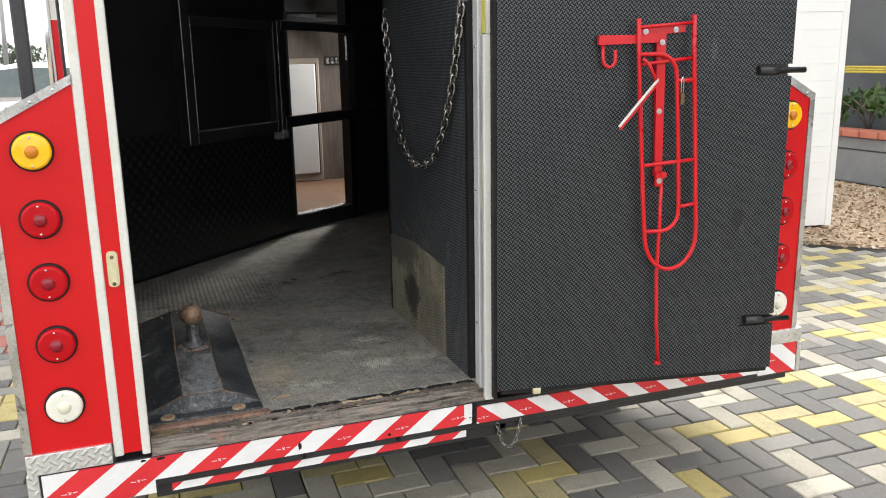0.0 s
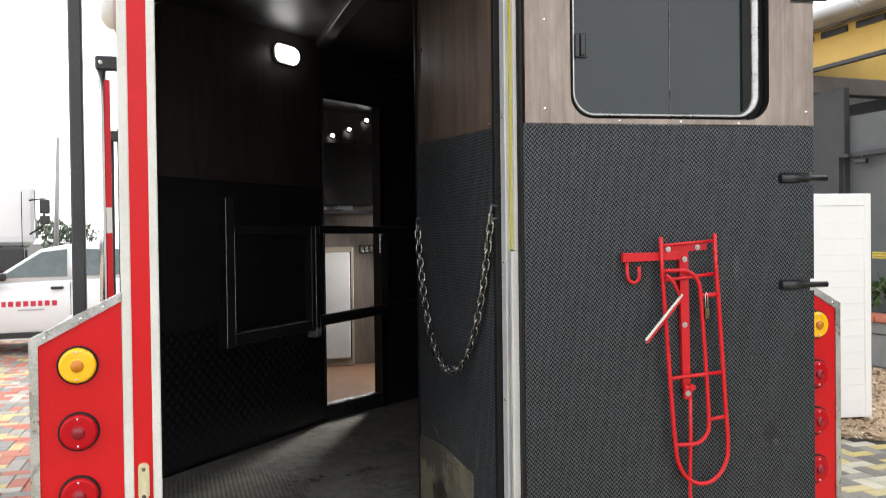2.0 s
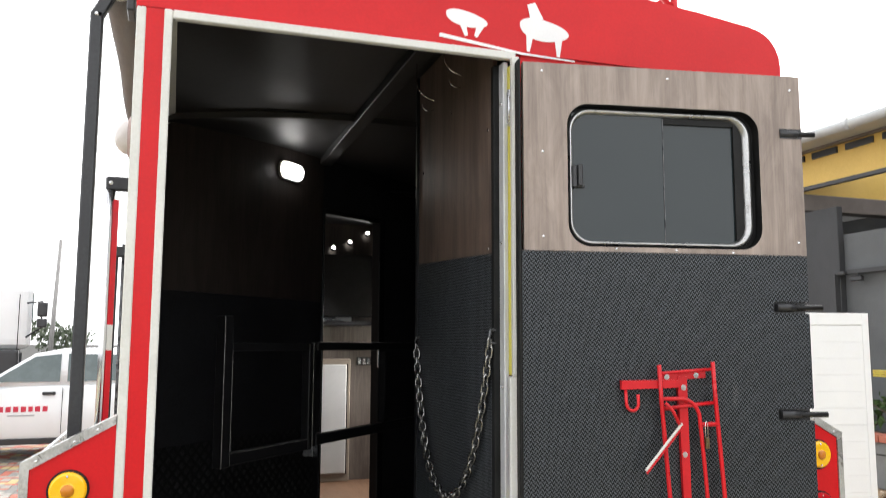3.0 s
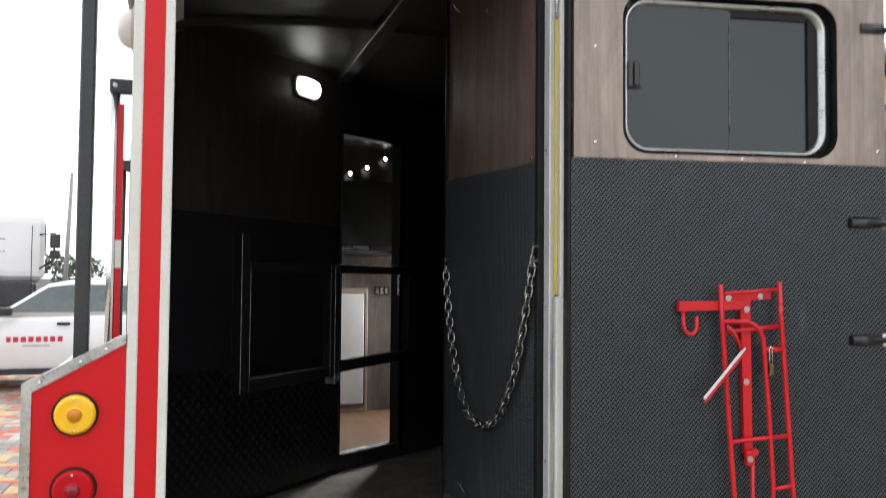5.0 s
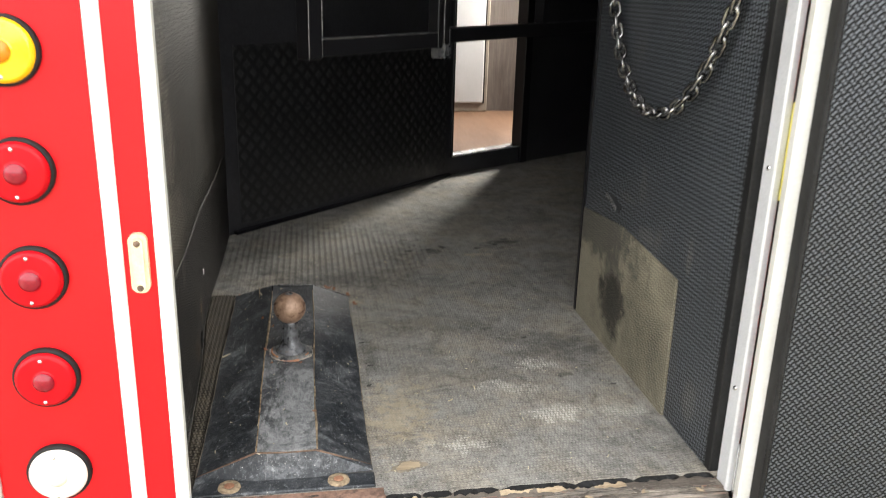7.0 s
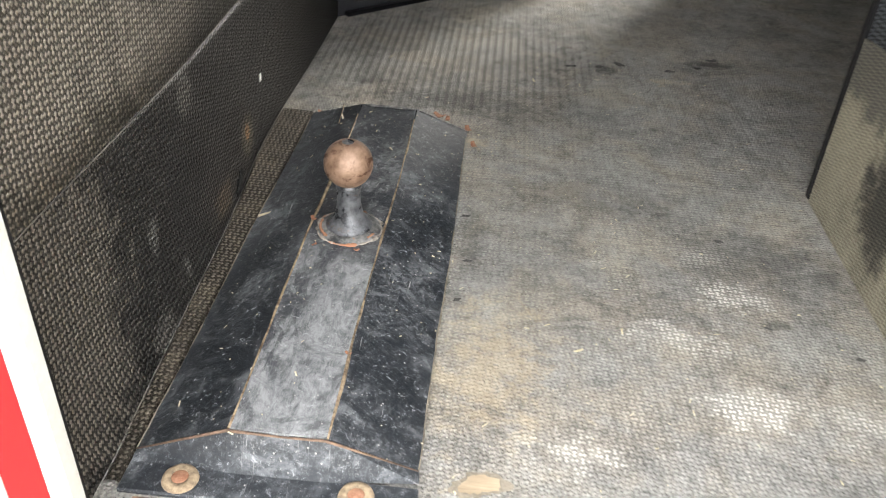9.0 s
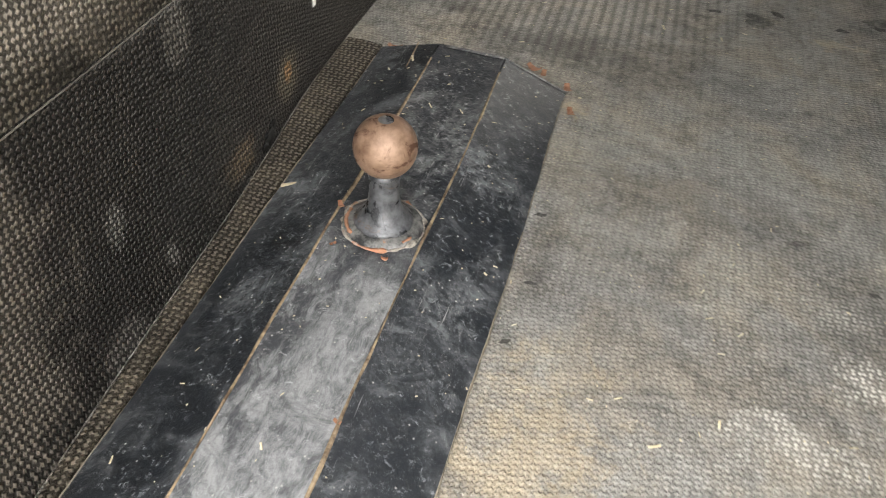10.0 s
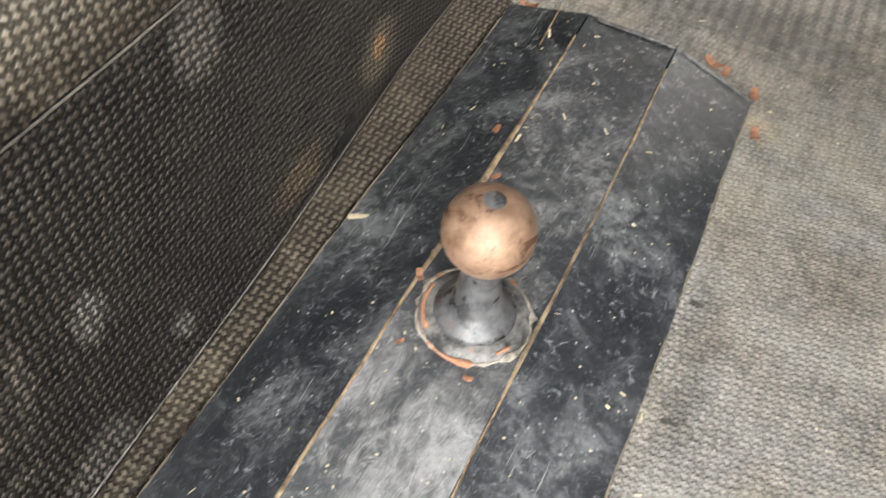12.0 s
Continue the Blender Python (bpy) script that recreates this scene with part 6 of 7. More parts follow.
def limb(x0, z0, x1, z1, w0, w1):
    """A tapering plain stroke."""
    d = math.hypot(x1 - x0, z1 - z0)
    ux, uz = -(z1 - z0) / d, (x1 - x0) / d
    return [(x0 + ux * w0, z0 + uz * w0), (x1 + ux * w1, z1 + uz * w1), (x1 - ux * w1, z1 - uz * w1), (x0 - ux * w0, z0 - uz * w0)]


vinyl(oval(0.915, 2.497, 0.066, 0.024, -0.15, 0.05))
for q in ((0.905, 2.480, 0.916, 2.445, 0.010, 0.005), (0.962, 2.485, 0.945, 2.445, 0.012, 0.005)):
    vinyl(limb(*q))
vinyl(oval(1.165, 2.492, 0.082, 0.034, -0.10, 0.06))
for q in ((1.120, 2.475, 1.114, 2.420, 0.012, 0.005), (1.215, 2.475, 1.214, 2.414, 0.014, 0.005), (1.145, 2.520, 1.125, 2.572, 0.022, 0.014)):
    vinyl(limb(*q))
vinyl(limb(0.832, 2.438, 1.10, 2.410, 0.006, 0.003), "line")
vinyl(limb(1.10, 2.4105, 1.27, 2.406, 0.003, 0.002), "line")
vinyl(limb(0.92, 2.606, 1.165, 2.600, 0.0025, 0.002), "line")
vinyl(limb(0.98, 2.640, 1.165, 2.606, 0.0012, 0.0012), "line")

# ---------------------------------------------------------------- awning and fittings on the trailer's side
CANVAS = plain("grey_brown_canvas", (0.15, 0.125, 0.115), (0.21, 0.18, 0.165), 0.7, 0, 180, 5, 0.2, 0.001)
awning = thing("rolled_awning", (-0.05, 2.3, 2.5), "rolled grey-brown awning with black folding arm", "awning")
bm = bmesh.new()
pts, rr = [], []
for k in range(26):
    u = k / 25
    pts.append((-0.048 + 0.002 * math.sin(17 * u), 2.30 + 4.6 * u, 2.530 - 0.01 * math.sin(math.pi * u)))
    rr.append(0.043 + 0.0025 * math.sin(31 * u))
tube(bm, pts, rr, 16)
part("roller", bm, CANVAS, awning)
bm = bmesh.new()
lathe(bm, ((0, 0.0), (0.040, 0.0), (0.047, 0.006), (0.047, 0.028)), pose(-0.048, 2.272, 2.532, -90), 24)
part("end_cap", bm, WHITE_TRIM, awning, "white round end cap")
bm = bmesh.new()
tube(bm, [(-0.048 + 0.05 * math.cos(radians(a)), 2.268, 2.532 + 0.05 * math.sin(radians(a))) for a in range(0, 360, 20)], 0.005, 8, True)
part("end_ring", bm, BLACK, awning)
bm = bmesh.new()
box(bm, -0.114, -0.082, 2.245, 2.275, 0.95, 2.430, 0.004)
arm = part("folding_arm", bm, BLACK, awning, "black steel arm")
bm = bmesh.new()
box(bm, -0.016, 0.016, -0.015, 0.015, -0.004, 0.145, 0.004, 1, pose(-0.098, 2.26, 2.420, 0, 26, 0))
part("upper_arm", bm, BLACK, awning)
bm = bmesh.new()
lathe(bm, ((0, 0.003), (0.005, 0.002), (0.006, 0)), pose(-0.098, 2.244, 2.421, 90), 10)
part("pivot_bolt", bm, CHROME, awning)
slab("bracket", BLACK, awning, -0.022, -0.001, 2.20, 2.29, 2.425, 2.525, 0.004)

pole = thing("awning_pole", (-0.072, 2.75, 0.95), "silver steel pole with red and white reflective tape", "pole")
bm = bmesh.new()
tube(bm, [(-0.078, 2.75, 0.95), (-0.075, 2.75, 2.045)], 0.0135, 14)
part("tube", bm, CHROME, pole)
for z0, z1, mt in ((0.96, 1.52, REDBAR), (1.52, 1.60, WHITE_TRIM), (1.60, 2.00, REDBAR)):
    slab("tape", mt, pole, -0.066, -0.050, 2.738, 2.742, z0, z1)
slab("bracket", BLACK, pole, -0.092, -0.002, 2.735, 2.765, 2.03, 2.075, 0.005)
bm = bmesh.new()
lathe(bm, ((0, 0.003), (0.006, 0.002), (0.007, 0)), pose(-0.076, 2.734, 2.053, 90), 10)
part("bolt", bm, CHROME, pole)
rod = thing("tent_rod", (-0.06, 3.3, 0.95), "thin black steel rod with a grey clamp", "rod")
bm = bmesh.new()
tube(bm, [(-0.088, 3.3, 0.95), (-0.085, 3.3, 1.89)], 0.008, 10)
part("tube", bm, BLACK, rod)
bm = bmesh.new()
tube(bm, [(-0.060, 3.3, 0.95), (-0.060, 3.3, 1.92)], 0.006, 10)
part("tube", bm, STEM, rod)
slab("clamp", BLACK, rod, -0.10, -0.002, 3.28, 3.32, 1.87, 1.91, 0.004)
DOME = plain("milky_lamp_glass", (0.70, 0.64, 0.60), (0.78, 0.73, 0.70), 0.3, 0, 160, 6, 0.03, 0.0005, 0.3)
PINK = plain("faded_lamp_base", (0.50, 0.36, 0.33), (0.58, 0.43, 0.40), 0.5, 0, 120, 6, 0.05, 0.0006)
for y, z in ((2.42, 2.13), (3.85, 2.12)):
    d = thing("side_lamp", (0.0, y, z), "milky dome lamp on the trailer's side wall", "lamp", "dome lamps")
    m = pose(0.0, y, z, 0, -90)
    bm = bmesh.new()
    lathe(bm, ((0.060, 0.0), (0.060, 0.010), (0.052, 0.014)), m, 26)
    part("base", bm, PINK, d)
    bm = bmesh.new()
    lathe(bm, [(0.050 * math.cos(radians(a)), 0.012 + 0.040 * math.sin(radians(a))) for a in range(0, 91, 15)], m, 26)
    part("dome", bm, DOME, d)

rackr = thing("roof_rack", (1.67, 2.5, 2.63), "red steel rack rails standing on the trailer roof", "roof rack")
for y in (2.30, 3.30, 4.30):
    bm = bmesh.new()
    tube(bm, [(1.752, y, roof_z(1.752) - 0.01), (1.748, y, 2.86)], 0.0125, 10)
    part("post", bm, REDBAR, rackr)
    bm = bmesh.new()
    tube(bm, [(1.745, y, 2.715), (1.655, y, 2.775)], 0.009, 8)
    part("brace", bm, REDBAR, rackr)
for z in (2.768, 2.850):
    bm = bmesh.new()
    tube(bm, [(1.750, 2.29, z), (1.750, 4.32, z)], 0.010, 10)
    part("side_rail", bm, REDBAR, rackr)
bm = bmesh.new()
tube(bm, [(1.752, 2.30, 2.766), (0.95, 2.30, 2.772), (0.30, 2.30, 2.766)], 0.0105, 10)
part("cross_rail", bm, REDBAR, rackr)
bm = bmesh.new()
tube(bm, [(0.30, 2.30, roof_z(0.30) - 0.01), (0.30, 2.30, 2.86)], 0.0125, 10)
part("post", bm, REDBAR, rackr)

# ---------------------------------------------------------------- white car in the yard
CARPAINT = plain("white_car_paint", (0.70, 0.71, 0.72), (0.76, 0.77, 0.78), 0.25, 0, 200, 1.5, 0.01, 0.0005, 0.8, 0.03)
CARGLASS = plain("car_window", (0.05, 0.075, 0.075), (0.08, 0.11, 0.11), 0.06, 0, 10, 1.2, 0.0, 0.0005, 0, 0.02, spec=0.9)
TYRE = plain("tyre_rubber", (0.015, 0.015, 0.015), (0.03, 0.03, 0.03), 0.8, 0, 120, 6, 0.3, 0.002)
LETTER = plain("red_lettering", (0.50, 0.02, 0.05), (0.55, 0.03, 0.06), 0.5, 0, 100, 4, 0.02, 0.0005)
GUTTER_TONE = plain("grey_lettering", (0.30, 0.30, 0.31), (0.36, 0.36, 0.37), 0.5, 0, 100, 4, 0.02, 0.0005)
CARZ = ground_z(12.6)
CM = pose(-1.24, 12.05, CARZ, 0, 0, 4)
car = thing("white_car", CM, "white hatchback car with red lettering on its door", "car")


def side_loft(rows, mt, name, owner, label=""):
    """Body from rows along x of (x, [(half width, z), ...]) sections, mirrored about the middle."""
    bm = bmesh.new()
    rings = []
    for x, sec in rows:
        ring = [bm.verts.new((x, -w + 0.86, z)) for w, z in sec] + [bm.verts.new((x, w + 0.86, z)) for w, z in reversed(sec)]
        rings.append(ring)
    k = len(rings[0])
    for A, B in zip(rings, rings[1:]):
        for i in range(k):
            bm.faces.new((A[i], A[(i + 1) % k], B[(i + 1) % k], B[i])).smooth = True
    bm.faces.new(rings[0][::-1])
    bm.faces.new(rings[-1])
    return part(name, bm, mt, owner, label, CM)


lower = []
for x, top, w in ((-2.05, 0.58, 0.62), (-1.98, 0.72, 0.76), (-1.7, 0.84, 0.82), (-1.2, 0.93, 0.85), (-0.95, 0.96, 0.86), (0.0, 0.98, 0.86), (1.0, 1.0, 0.86), (1.6, 1.0, 0.84), (1.88, 0.95, 0.78), (1.95, 0.60, 0.70)):
    lower.append((x, [(w * 0.93, 0.22), (w, 0.34), (w, 0.6 if top > 0.7 else 0.45), (w * 0.985, top - 0.06), (w * 0.93, top)]))
body = side_loft(lower, CARPAINT, "body", car)
cab = []
for x, z, w in ((-0.98, 0.98, 0.74), (-0.35, 1.40, 0.62), (0.0, 1.47, 0.60), (0.8, 1.48, 0.60), (1.35, 1.42, 0.60), (1.78, 1.04, 0.72)):
    wl_ = 0.80
    cab.append((x, [(wl_, 0.97), (w + (wl_ - w) * 0.45, 0.97 + (z - 0.97) * 0.55), (w + 0.02, z - 0.03), (w - 0.06, z)]))
side_loft(cab, CARPAINT, "cabin", car)


def side_glass(poly, label=""):
    bm = bmesh.new()
    a = [bm.verts.new((x, 0.86 - (0.815 - 0.36 * (z - 0.97)), z)) for x, z in poly]
    b = [bm.verts.new((x, 0.86 - (0.79 - 0.36 * (z - 0.97)), z)) for x, z in poly]
    n_ = len(poly)
    bm.faces.new(a)
    bm.faces.new(b[::-1])
    for k in range(n_):
        bm.faces.new((a[k], b[k], b[(k + 1) % n_], a[(k + 1) % n_]))
    part("side_window", bm, CARGLASS, car, label, CM)


side_glass([(-0.84, 1.03), (-0.02, 1.03), (-0.02, 1.40), (-0.34, 1.36)])
side_glass([(0.07, 1.03), (0.92, 1.04), (0.98, 1.38), (0.07, 1.40)])
side_glass([(1.0, 1.05), (1.4, 1.06), (1.25, 1.33), (1.06, 1.36)])
for x in (-1.32, 1.28):
    for y, face in ((0.03, 90), (1.69, -90)):
        wheel = new("wheel")
        wheel.parent = car
        m = CM @ pose(x, y, 0.30, face)
        bm = bmesh.new()
        lathe(bm, ((0.19, -0.17), (0.28, -0.17), (0.30, -0.14), (0.30, -0.03), (0.28, 0.0), (0.20, 0.005)), m, 28)
        part("tyre", bm, TYRE, wheel)
        bm = bmesh.new()
        lathe(bm, ((0.0, -0.02), (0.05, -0.01), (0.07, -0.035), (0.17, -0.03), (0.20, 0.0)), m, 20)
        part("rim", bm, ALU, wheel)
bm = bmesh.new()
box(bm, -0.90, -0.74, -0.16, 0.0, 0.99, 1.10, 0.03, 2)
part("wing_mirror", bm, BLACK, car, "", CM)
for x in (-0.22, 0.75):
    slab("door_handle", BLACK, car, x, x + 0.16, -0.02, 0.02, 0.86, 0.90, 0.008, "", CM)
for x in (-0.93, 0.02, 0.98):
    slab("door_gap", RUBBER, car, x, x + 0.006, -0.004, 0.02, 0.35, 0.96, 0, "", CM)
x = -0.81
for wd in (0.05, 0.06, 0.06, 0.06, 0.06, 0.05, 0.06, 0.06):
    slab("lettering", LETTER, car, x, x + wd, -0.006, 0.005, 0.645, 0.715, 0, "red lettering reduced to plain bars", CM)
    x += wd + 0.029
slab("lettering", GUTTER_TONE, car, -0.62, -0.30, -0.006, 0.005, 0.588, 0.606, 0, "", CM)
slab("sill", BLACK, car, -1.0, 1.0, 0.0, 0.05, 0.22, 0.30, 0.01, "", CM)

# ---------------------------------------------------------------- white lorry, poles and trees farther off
TZ = ground_z(19)
LM = pose(-3.12, 18.9, TZ, 0, 0, 10)
lorry = thing("white_lorry", LM, "white lorry cab with dark chassis and black mirrors", "lorry")
slab("cab", CARPAINT, lorry, -1.9, 0.45, -1.1, 1.1, 1.42, 2.76, 0.20, "", LM, 3)
slab("windscreen", CARGLASS, lorry, 0.44, 0.458, -0.95, 0.95, 1.95, 2.55, 0.004, "", LM)
slab("chassis", BLACK, lorry, -8.0, 0.3, -1.15, 0.9, 0.55, 1.40, 0.05, "", LM)
slab("air_tank", BLACK, lorry, -1.3, -0.55, -1.35, -1.0, 1.0, 1.60, 0.08, "", LM, 2)
slab("mudguard", BLACK, lorry, -0.5, 0.25, -1.3, -1.0, 0.9, 1.42, 0.06, "", LM, 2)
slab("cargo_box", CARPAINT, lorry, -8.0, -2.0, -1.2, 1.2, 1.1, 2.95, 0.03, "", LM)
slab("door_gap", RUBBER, lorry, 0.20, 0.215, -1.104, -1.09, 1.35, 2.5, 0, "", LM)
slab("side_vent", RUBBER, lorry, -0.7, -0.25, -1.104, -1.09, 2.22, 2.235, 0, "", LM)
slab("side_vent", RUBBER, lorry, -0.7, -0.25, -1.104, -1.09, 1.98, 1.99, 0, "", LM)
slab("bumper", BLACK, lorry, 0.35, 0.6, -1.1, 1.1, 0.45, 1.0, 0.05, "", LM)
for z in (2.06, 1.85):
    bm = bmesh.new()
    box(bm, 0.52, 0.70, -1.42, -1.22, z, z + (0.28 if z > 2 else 0.17), 0.03, 2)
    part("mirror", bm, BLACK, lorry, "", LM)
bm = bmesh.new()
tube(bm, [(0.35, -1.1, 2.33), (0.60, -1.32, 2.36), (0.60, -1.32, 1.84), (0.35, -1.1, 1.66)], 0.02, 8)
part("mirror_arm", bm, BLACK, lorry, "", LM)
for x in (-0.6, -4.6, -5.9):
    m = LM @ pose(x, -0.82, 0.5, 90)
    bm = bmesh.new()
    lathe(bm, ((0.0, 0.1), (0.25, 0.1), (0.28, 0.18), (0.46, 0.18), (0.5, 0.14), (0.5, -0.1), (0.0, -0.1)), m, 24)
    part("wheel", bm, TYRE, lorry)
POLE = plain("weathered_pole", (0.30, 0.29, 0.28), (0.40, 0.39, 0.37), 0.8, 0, 60, 3, 0.2, 0.003)
for px, py, h, lean in ((-4.33, 35.0, 5.6, 0.20),):
    u = thing("utility_pole", (px, py, ground_z(py)), "grey concrete utility pole beyond the yard", "pole")
    bm = bmesh.new()
    tube(bm, [(px, py, ground_z(py)), (px + lean, py, ground_z(py) + h)], [0.10, 0.06], 10)
    part("shaft", bm, POLE, u)
LEAF = plain("leaf_green", (0.035, 0.075, 0.02), (0.09, 0.16, 0.045), 0.55, 0, 30, 6, 0.1, 0.002)
# Paler, greyer leaf green: distance haze put into the colour.
LEAF_HAZED = plain("hazed_leaf_green", (0.09, 0.115, 0.075), (0.14, 0.165, 0.11), 0.7, 0, 8, 1, 0.1, 0.01)
BARK = plain("bark", (0.07, 0.055, 0.04), (0.14, 0.11, 0.085), 0.9, 0, 60, 6, 0.5, 0.01)


def leaf_cloud(bm, centre, spread, count, size, rnd):
    for _ in range(count):
        d = Vector((rnd.gauss(0, 1), rnd.gauss(0, 1), rnd.gauss(0, 1))).normalized() * (rnd.random() ** 0.45)
        p = Vector(centre) + Vector((d.x * spread[0], d.y * spread[1], d.z * spread[2]))
        s = size * rnd.uniform(0.6, 1.4)
        m = Matrix.Translation(p) @ Euler((rnd.uniform(0, 6.3), rnd.uniform(0, 6.3), rnd.uniform(0, 6.3))).to_matrix().to_4x4()
        a = [bm.verts.new(m @ Vector(c)) for c in ((-s, 0, 0), (-0.2 * s, 0.42 * s, 0.08 * s), (s, 0, 0), (-0.2 * s, -0.42 * s, 0.08 * s))]
        bm.faces.new(a)


trnd = random.Random(11)
for tx, ty, th in ((-5.0, 46, 2.3), (-7.6, 48, 2.5)):
    tr = thing("tree", (tx, ty, ground_z(ty)), "small far green tree behind the yard", "tree", "far trees")
    bm = bmesh.new()
    gz = ground_z(ty)
    tube(bm, [(tx, ty, gz), (tx + 0.1, ty, gz + th * 0.5), (tx, ty, gz + th * 0.8)], [0.16, 0.1, 0.04], 8)
    part("trunk", bm, BARK, tr)
    bm = bmesh.new()
    for _ in range(9):
        leaf_cloud(bm, (tx + trnd.gauss(0, 0.5), ty + trnd.gauss(0, 0.5), gz + th * trnd.uniform(0.5, 0.95)), (0.7, 0.7, 0.5), 90, 0.13, trnd)
    part("crown", bm, LEAF_HAZED, tr)

# ---------------------------------------------------------------- building on the other side of the yard
GREYWALL = plain("dark_grey_render", (0.085, 0.09, 0.094), (0.125, 0.13, 0.134), 0.85, 0, 90, 1.2, 0.25, 0.003, 0, 0.08, (0.06, 0.06, 0.06), (0.6, 0.85), 2.5)
YELLOW = plain("yellow_sheet", (0.62, 0.40, 0.09), (0.70, 0.47, 0.12), 0.55, 0, 60, 2, 0.05, 0.001)
GUTTER = plain("grey_gutter", (0.42, 0.43, 0.43), (0.52, 0.53, 0.53), 0.45, 0.2, 120, 3, 0.05, 0.001)
SOFFIT = plain("brown_grey_beam", (0.15, 0.125, 0.11), (0.21, 0.18, 0.16), 0.7, 0, 80, 3, 0.1, 0.002)
PIER = plain("charcoal_paint", (0.030, 0.031, 0.033), (0.050, 0.051, 0.054), 0.7, 0, 90, 2, 0.15, 0.002)
bld = thing("building", (8.6, 8.0, 0.3), "dark grey building with yellow gable sheet and grey gutter", "building")
slab("wall", GREYWALL, bld, 8.6, 8.8, -6.0, 22.0, 0.0, 3.02)
slab("wall_pier", PIER, bld, 8.5, 8.6, 8.52, 9.6, 0.0, 3.40, 0.01, "dark painted pier")
# Back wall added to close the dark void behind the front wall.
slab("back_wall", GREYWALL, bld, 13.8, 14.0, -6.0, 22.0, 0.0, 4.2)
slab("cross_beam", SOFFIT, bld, 8.45, 13.8, 9.20, 9.42, 3.45, 3.69, 0.01, "brown-grey concrete beam")
slab("gable_wall", YELLOW, bld, 8.62, 13.8, 9.28, 9.34, 3.69, 4.30, 0.0, "yellow painted sheet under the roof")
slab("upper_wall", YELLOW, bld, 8.56, 8.60, -6.0, 22.0, 3.77, 4.24, 0.0, "yellow painted sheet wall")
slab("brace", BLACK, bld, 8.54, 8.61, -6.0, 22.0, 3.715, 3.77, 0.004, "black steel rail under the sheet")
bm = bmesh.new()
for k in range(46):
    box(bm, 8.53, 8.558, -5.9 + 0.6 * k, -5.45 + 0.6 * k, 4.13, 4.215)
part("vent_strip", bm, BLACK, bld, "dark ventilation openings")
slab("eave_board", SOFFIT, bld, 8.50, 8.60, -6.0, 22.0, 4.243, 4.272, 0.004)
# Unseen gap left between roof pieces so skylight reaches the gable sheet.
slab("roof", GUTTER, bld, 8.1, 9.3, -6.2, 22.2, 4.275, 4.35, 0.01)
slab("roof", GUTTER, bld, 11.2, 16.0, -6.2, 22.2, 4.50, 4.60, 0.01)
bm = bmesh.new()
tube(bm, [(8.10, -6.2, 4.315), (8.10, 22.2, 4.315)], 0.078, 12)
part("gutter", bm, GUTTER, bld)
for y in (0.0, 4.0, 7.8, 12.0):
    bm = bmesh.new()
    tube(bm, [(8.10, y, 4.315), (8.10, y + 0.07, 4.315)], 0.089, 12)
    part("gutter_joint", bm, GUTTER, bld)
wl2 = thing("wall_frame", (8.45, 7.6, 2.4), "dark steel bracket frame with a small lamp on the wall", "bracket")
slab("bar", PIER, wl2, 8.50, 8.56, 6.6, 8.42, 2.475, 2.535, 0.004)
slab("upright", PIER, wl2, 8.42, 8.50, 8.53, 8.64, 1.2, 2.49, 0.004)
slab("link", PIER, wl2, 8.44, 8.52, 8.40, 8.62, 2.470, 2.515, 0.004)
slab("lamp", BLACK, wl2, 8.44, 8.50, 8.12, 8.30, 2.375, 2.435, 0.01)
slab("lamp_stay", BLACK, wl2, 8.47, 8.49, 8.19, 8.21, 2.42, 2.48, 0.002)

# white slatted steel cabinet
WHITEP = plain("white_enamelled_steel", (0.84, 0.84, 0.83), (0.88, 0.88, 0.87), 0.45, 0, 120, 2, 0.03, 0.0006)
KM = pose(4.752, 5.173, ground_z(5.5), 0, 0, -12)
locker = thing("white_cabinet", KM, "tall white steel cabinet with horizontal slats", "cabinet")
slab("body", WHITEP, locker, -0.6, 0.62, 0.012, 0.5, 0.03, 1.80, 0.006, "", KM)
slab("door_stile", WHITEP, locker, 0.565, 0.62, 0.0, 0.012, 0.03, 1.80, 0.003, "", KM)
slab("door_rail", WHITEP, locker, -0.6, 0.565, 0.0, 0.012, 1.705, 1.80, 0.003, "", KM)
for k in range(13):
    z = 0.035 + 0.1283 * k
    slab("slat", WHITEP, locker, -0.6, 0.563, 0.002, 0.012, z, z + 0.1271, 0.0006, "", KM)
# bark bed, planter, plants and hoses
CHIP = plain("bark_bed", (0.28, 0.19, 0.115), (0.48, 0.365, 0.25), 0.9, 0, 60, 10, 0.4, 0.004)
n = Nodes("bark_chip_mixed")
pick = n.put("NewGeometry").outputs["Random Per Island"]
grain = n.noise(n.coords(), 60, 5, 0.7)
tone_a = n.mix(n.ramp(pick, 0.0, 0.6), (0.20, 0.12, 0.07), (0.46, 0.34, 0.22))
CHIP_MIX = n.done(n.mix(n.ramp(pick, 0.55, 0.95), n.mix(n.ramp(grain, 0.3, 0.8, 0.0, 0.35), tone_a, (0.14, 0.09, 0.055)), (0.62, 0.52, 0.40)), 0.85)
BRICKRED = plain("red_brick", (0.36, 0.11, 0.07), (0.46, 0.16, 0.10), 0.8, 0, 120, 8, 0.3, 0.002)
CONC = plain("stained_concrete", (0.16, 0.165, 0.165), (0.24, 0.245, 0.24), 0.9, 0, 120, 2.5, 0.3, 0.003, 0, 0.06, (0.08, 0.085, 0.075), (0.5, 0.75), 3)


def in_bed(x, y):
    return 0.70 * x + 0.714 * y > 6.62 and x > 3.6


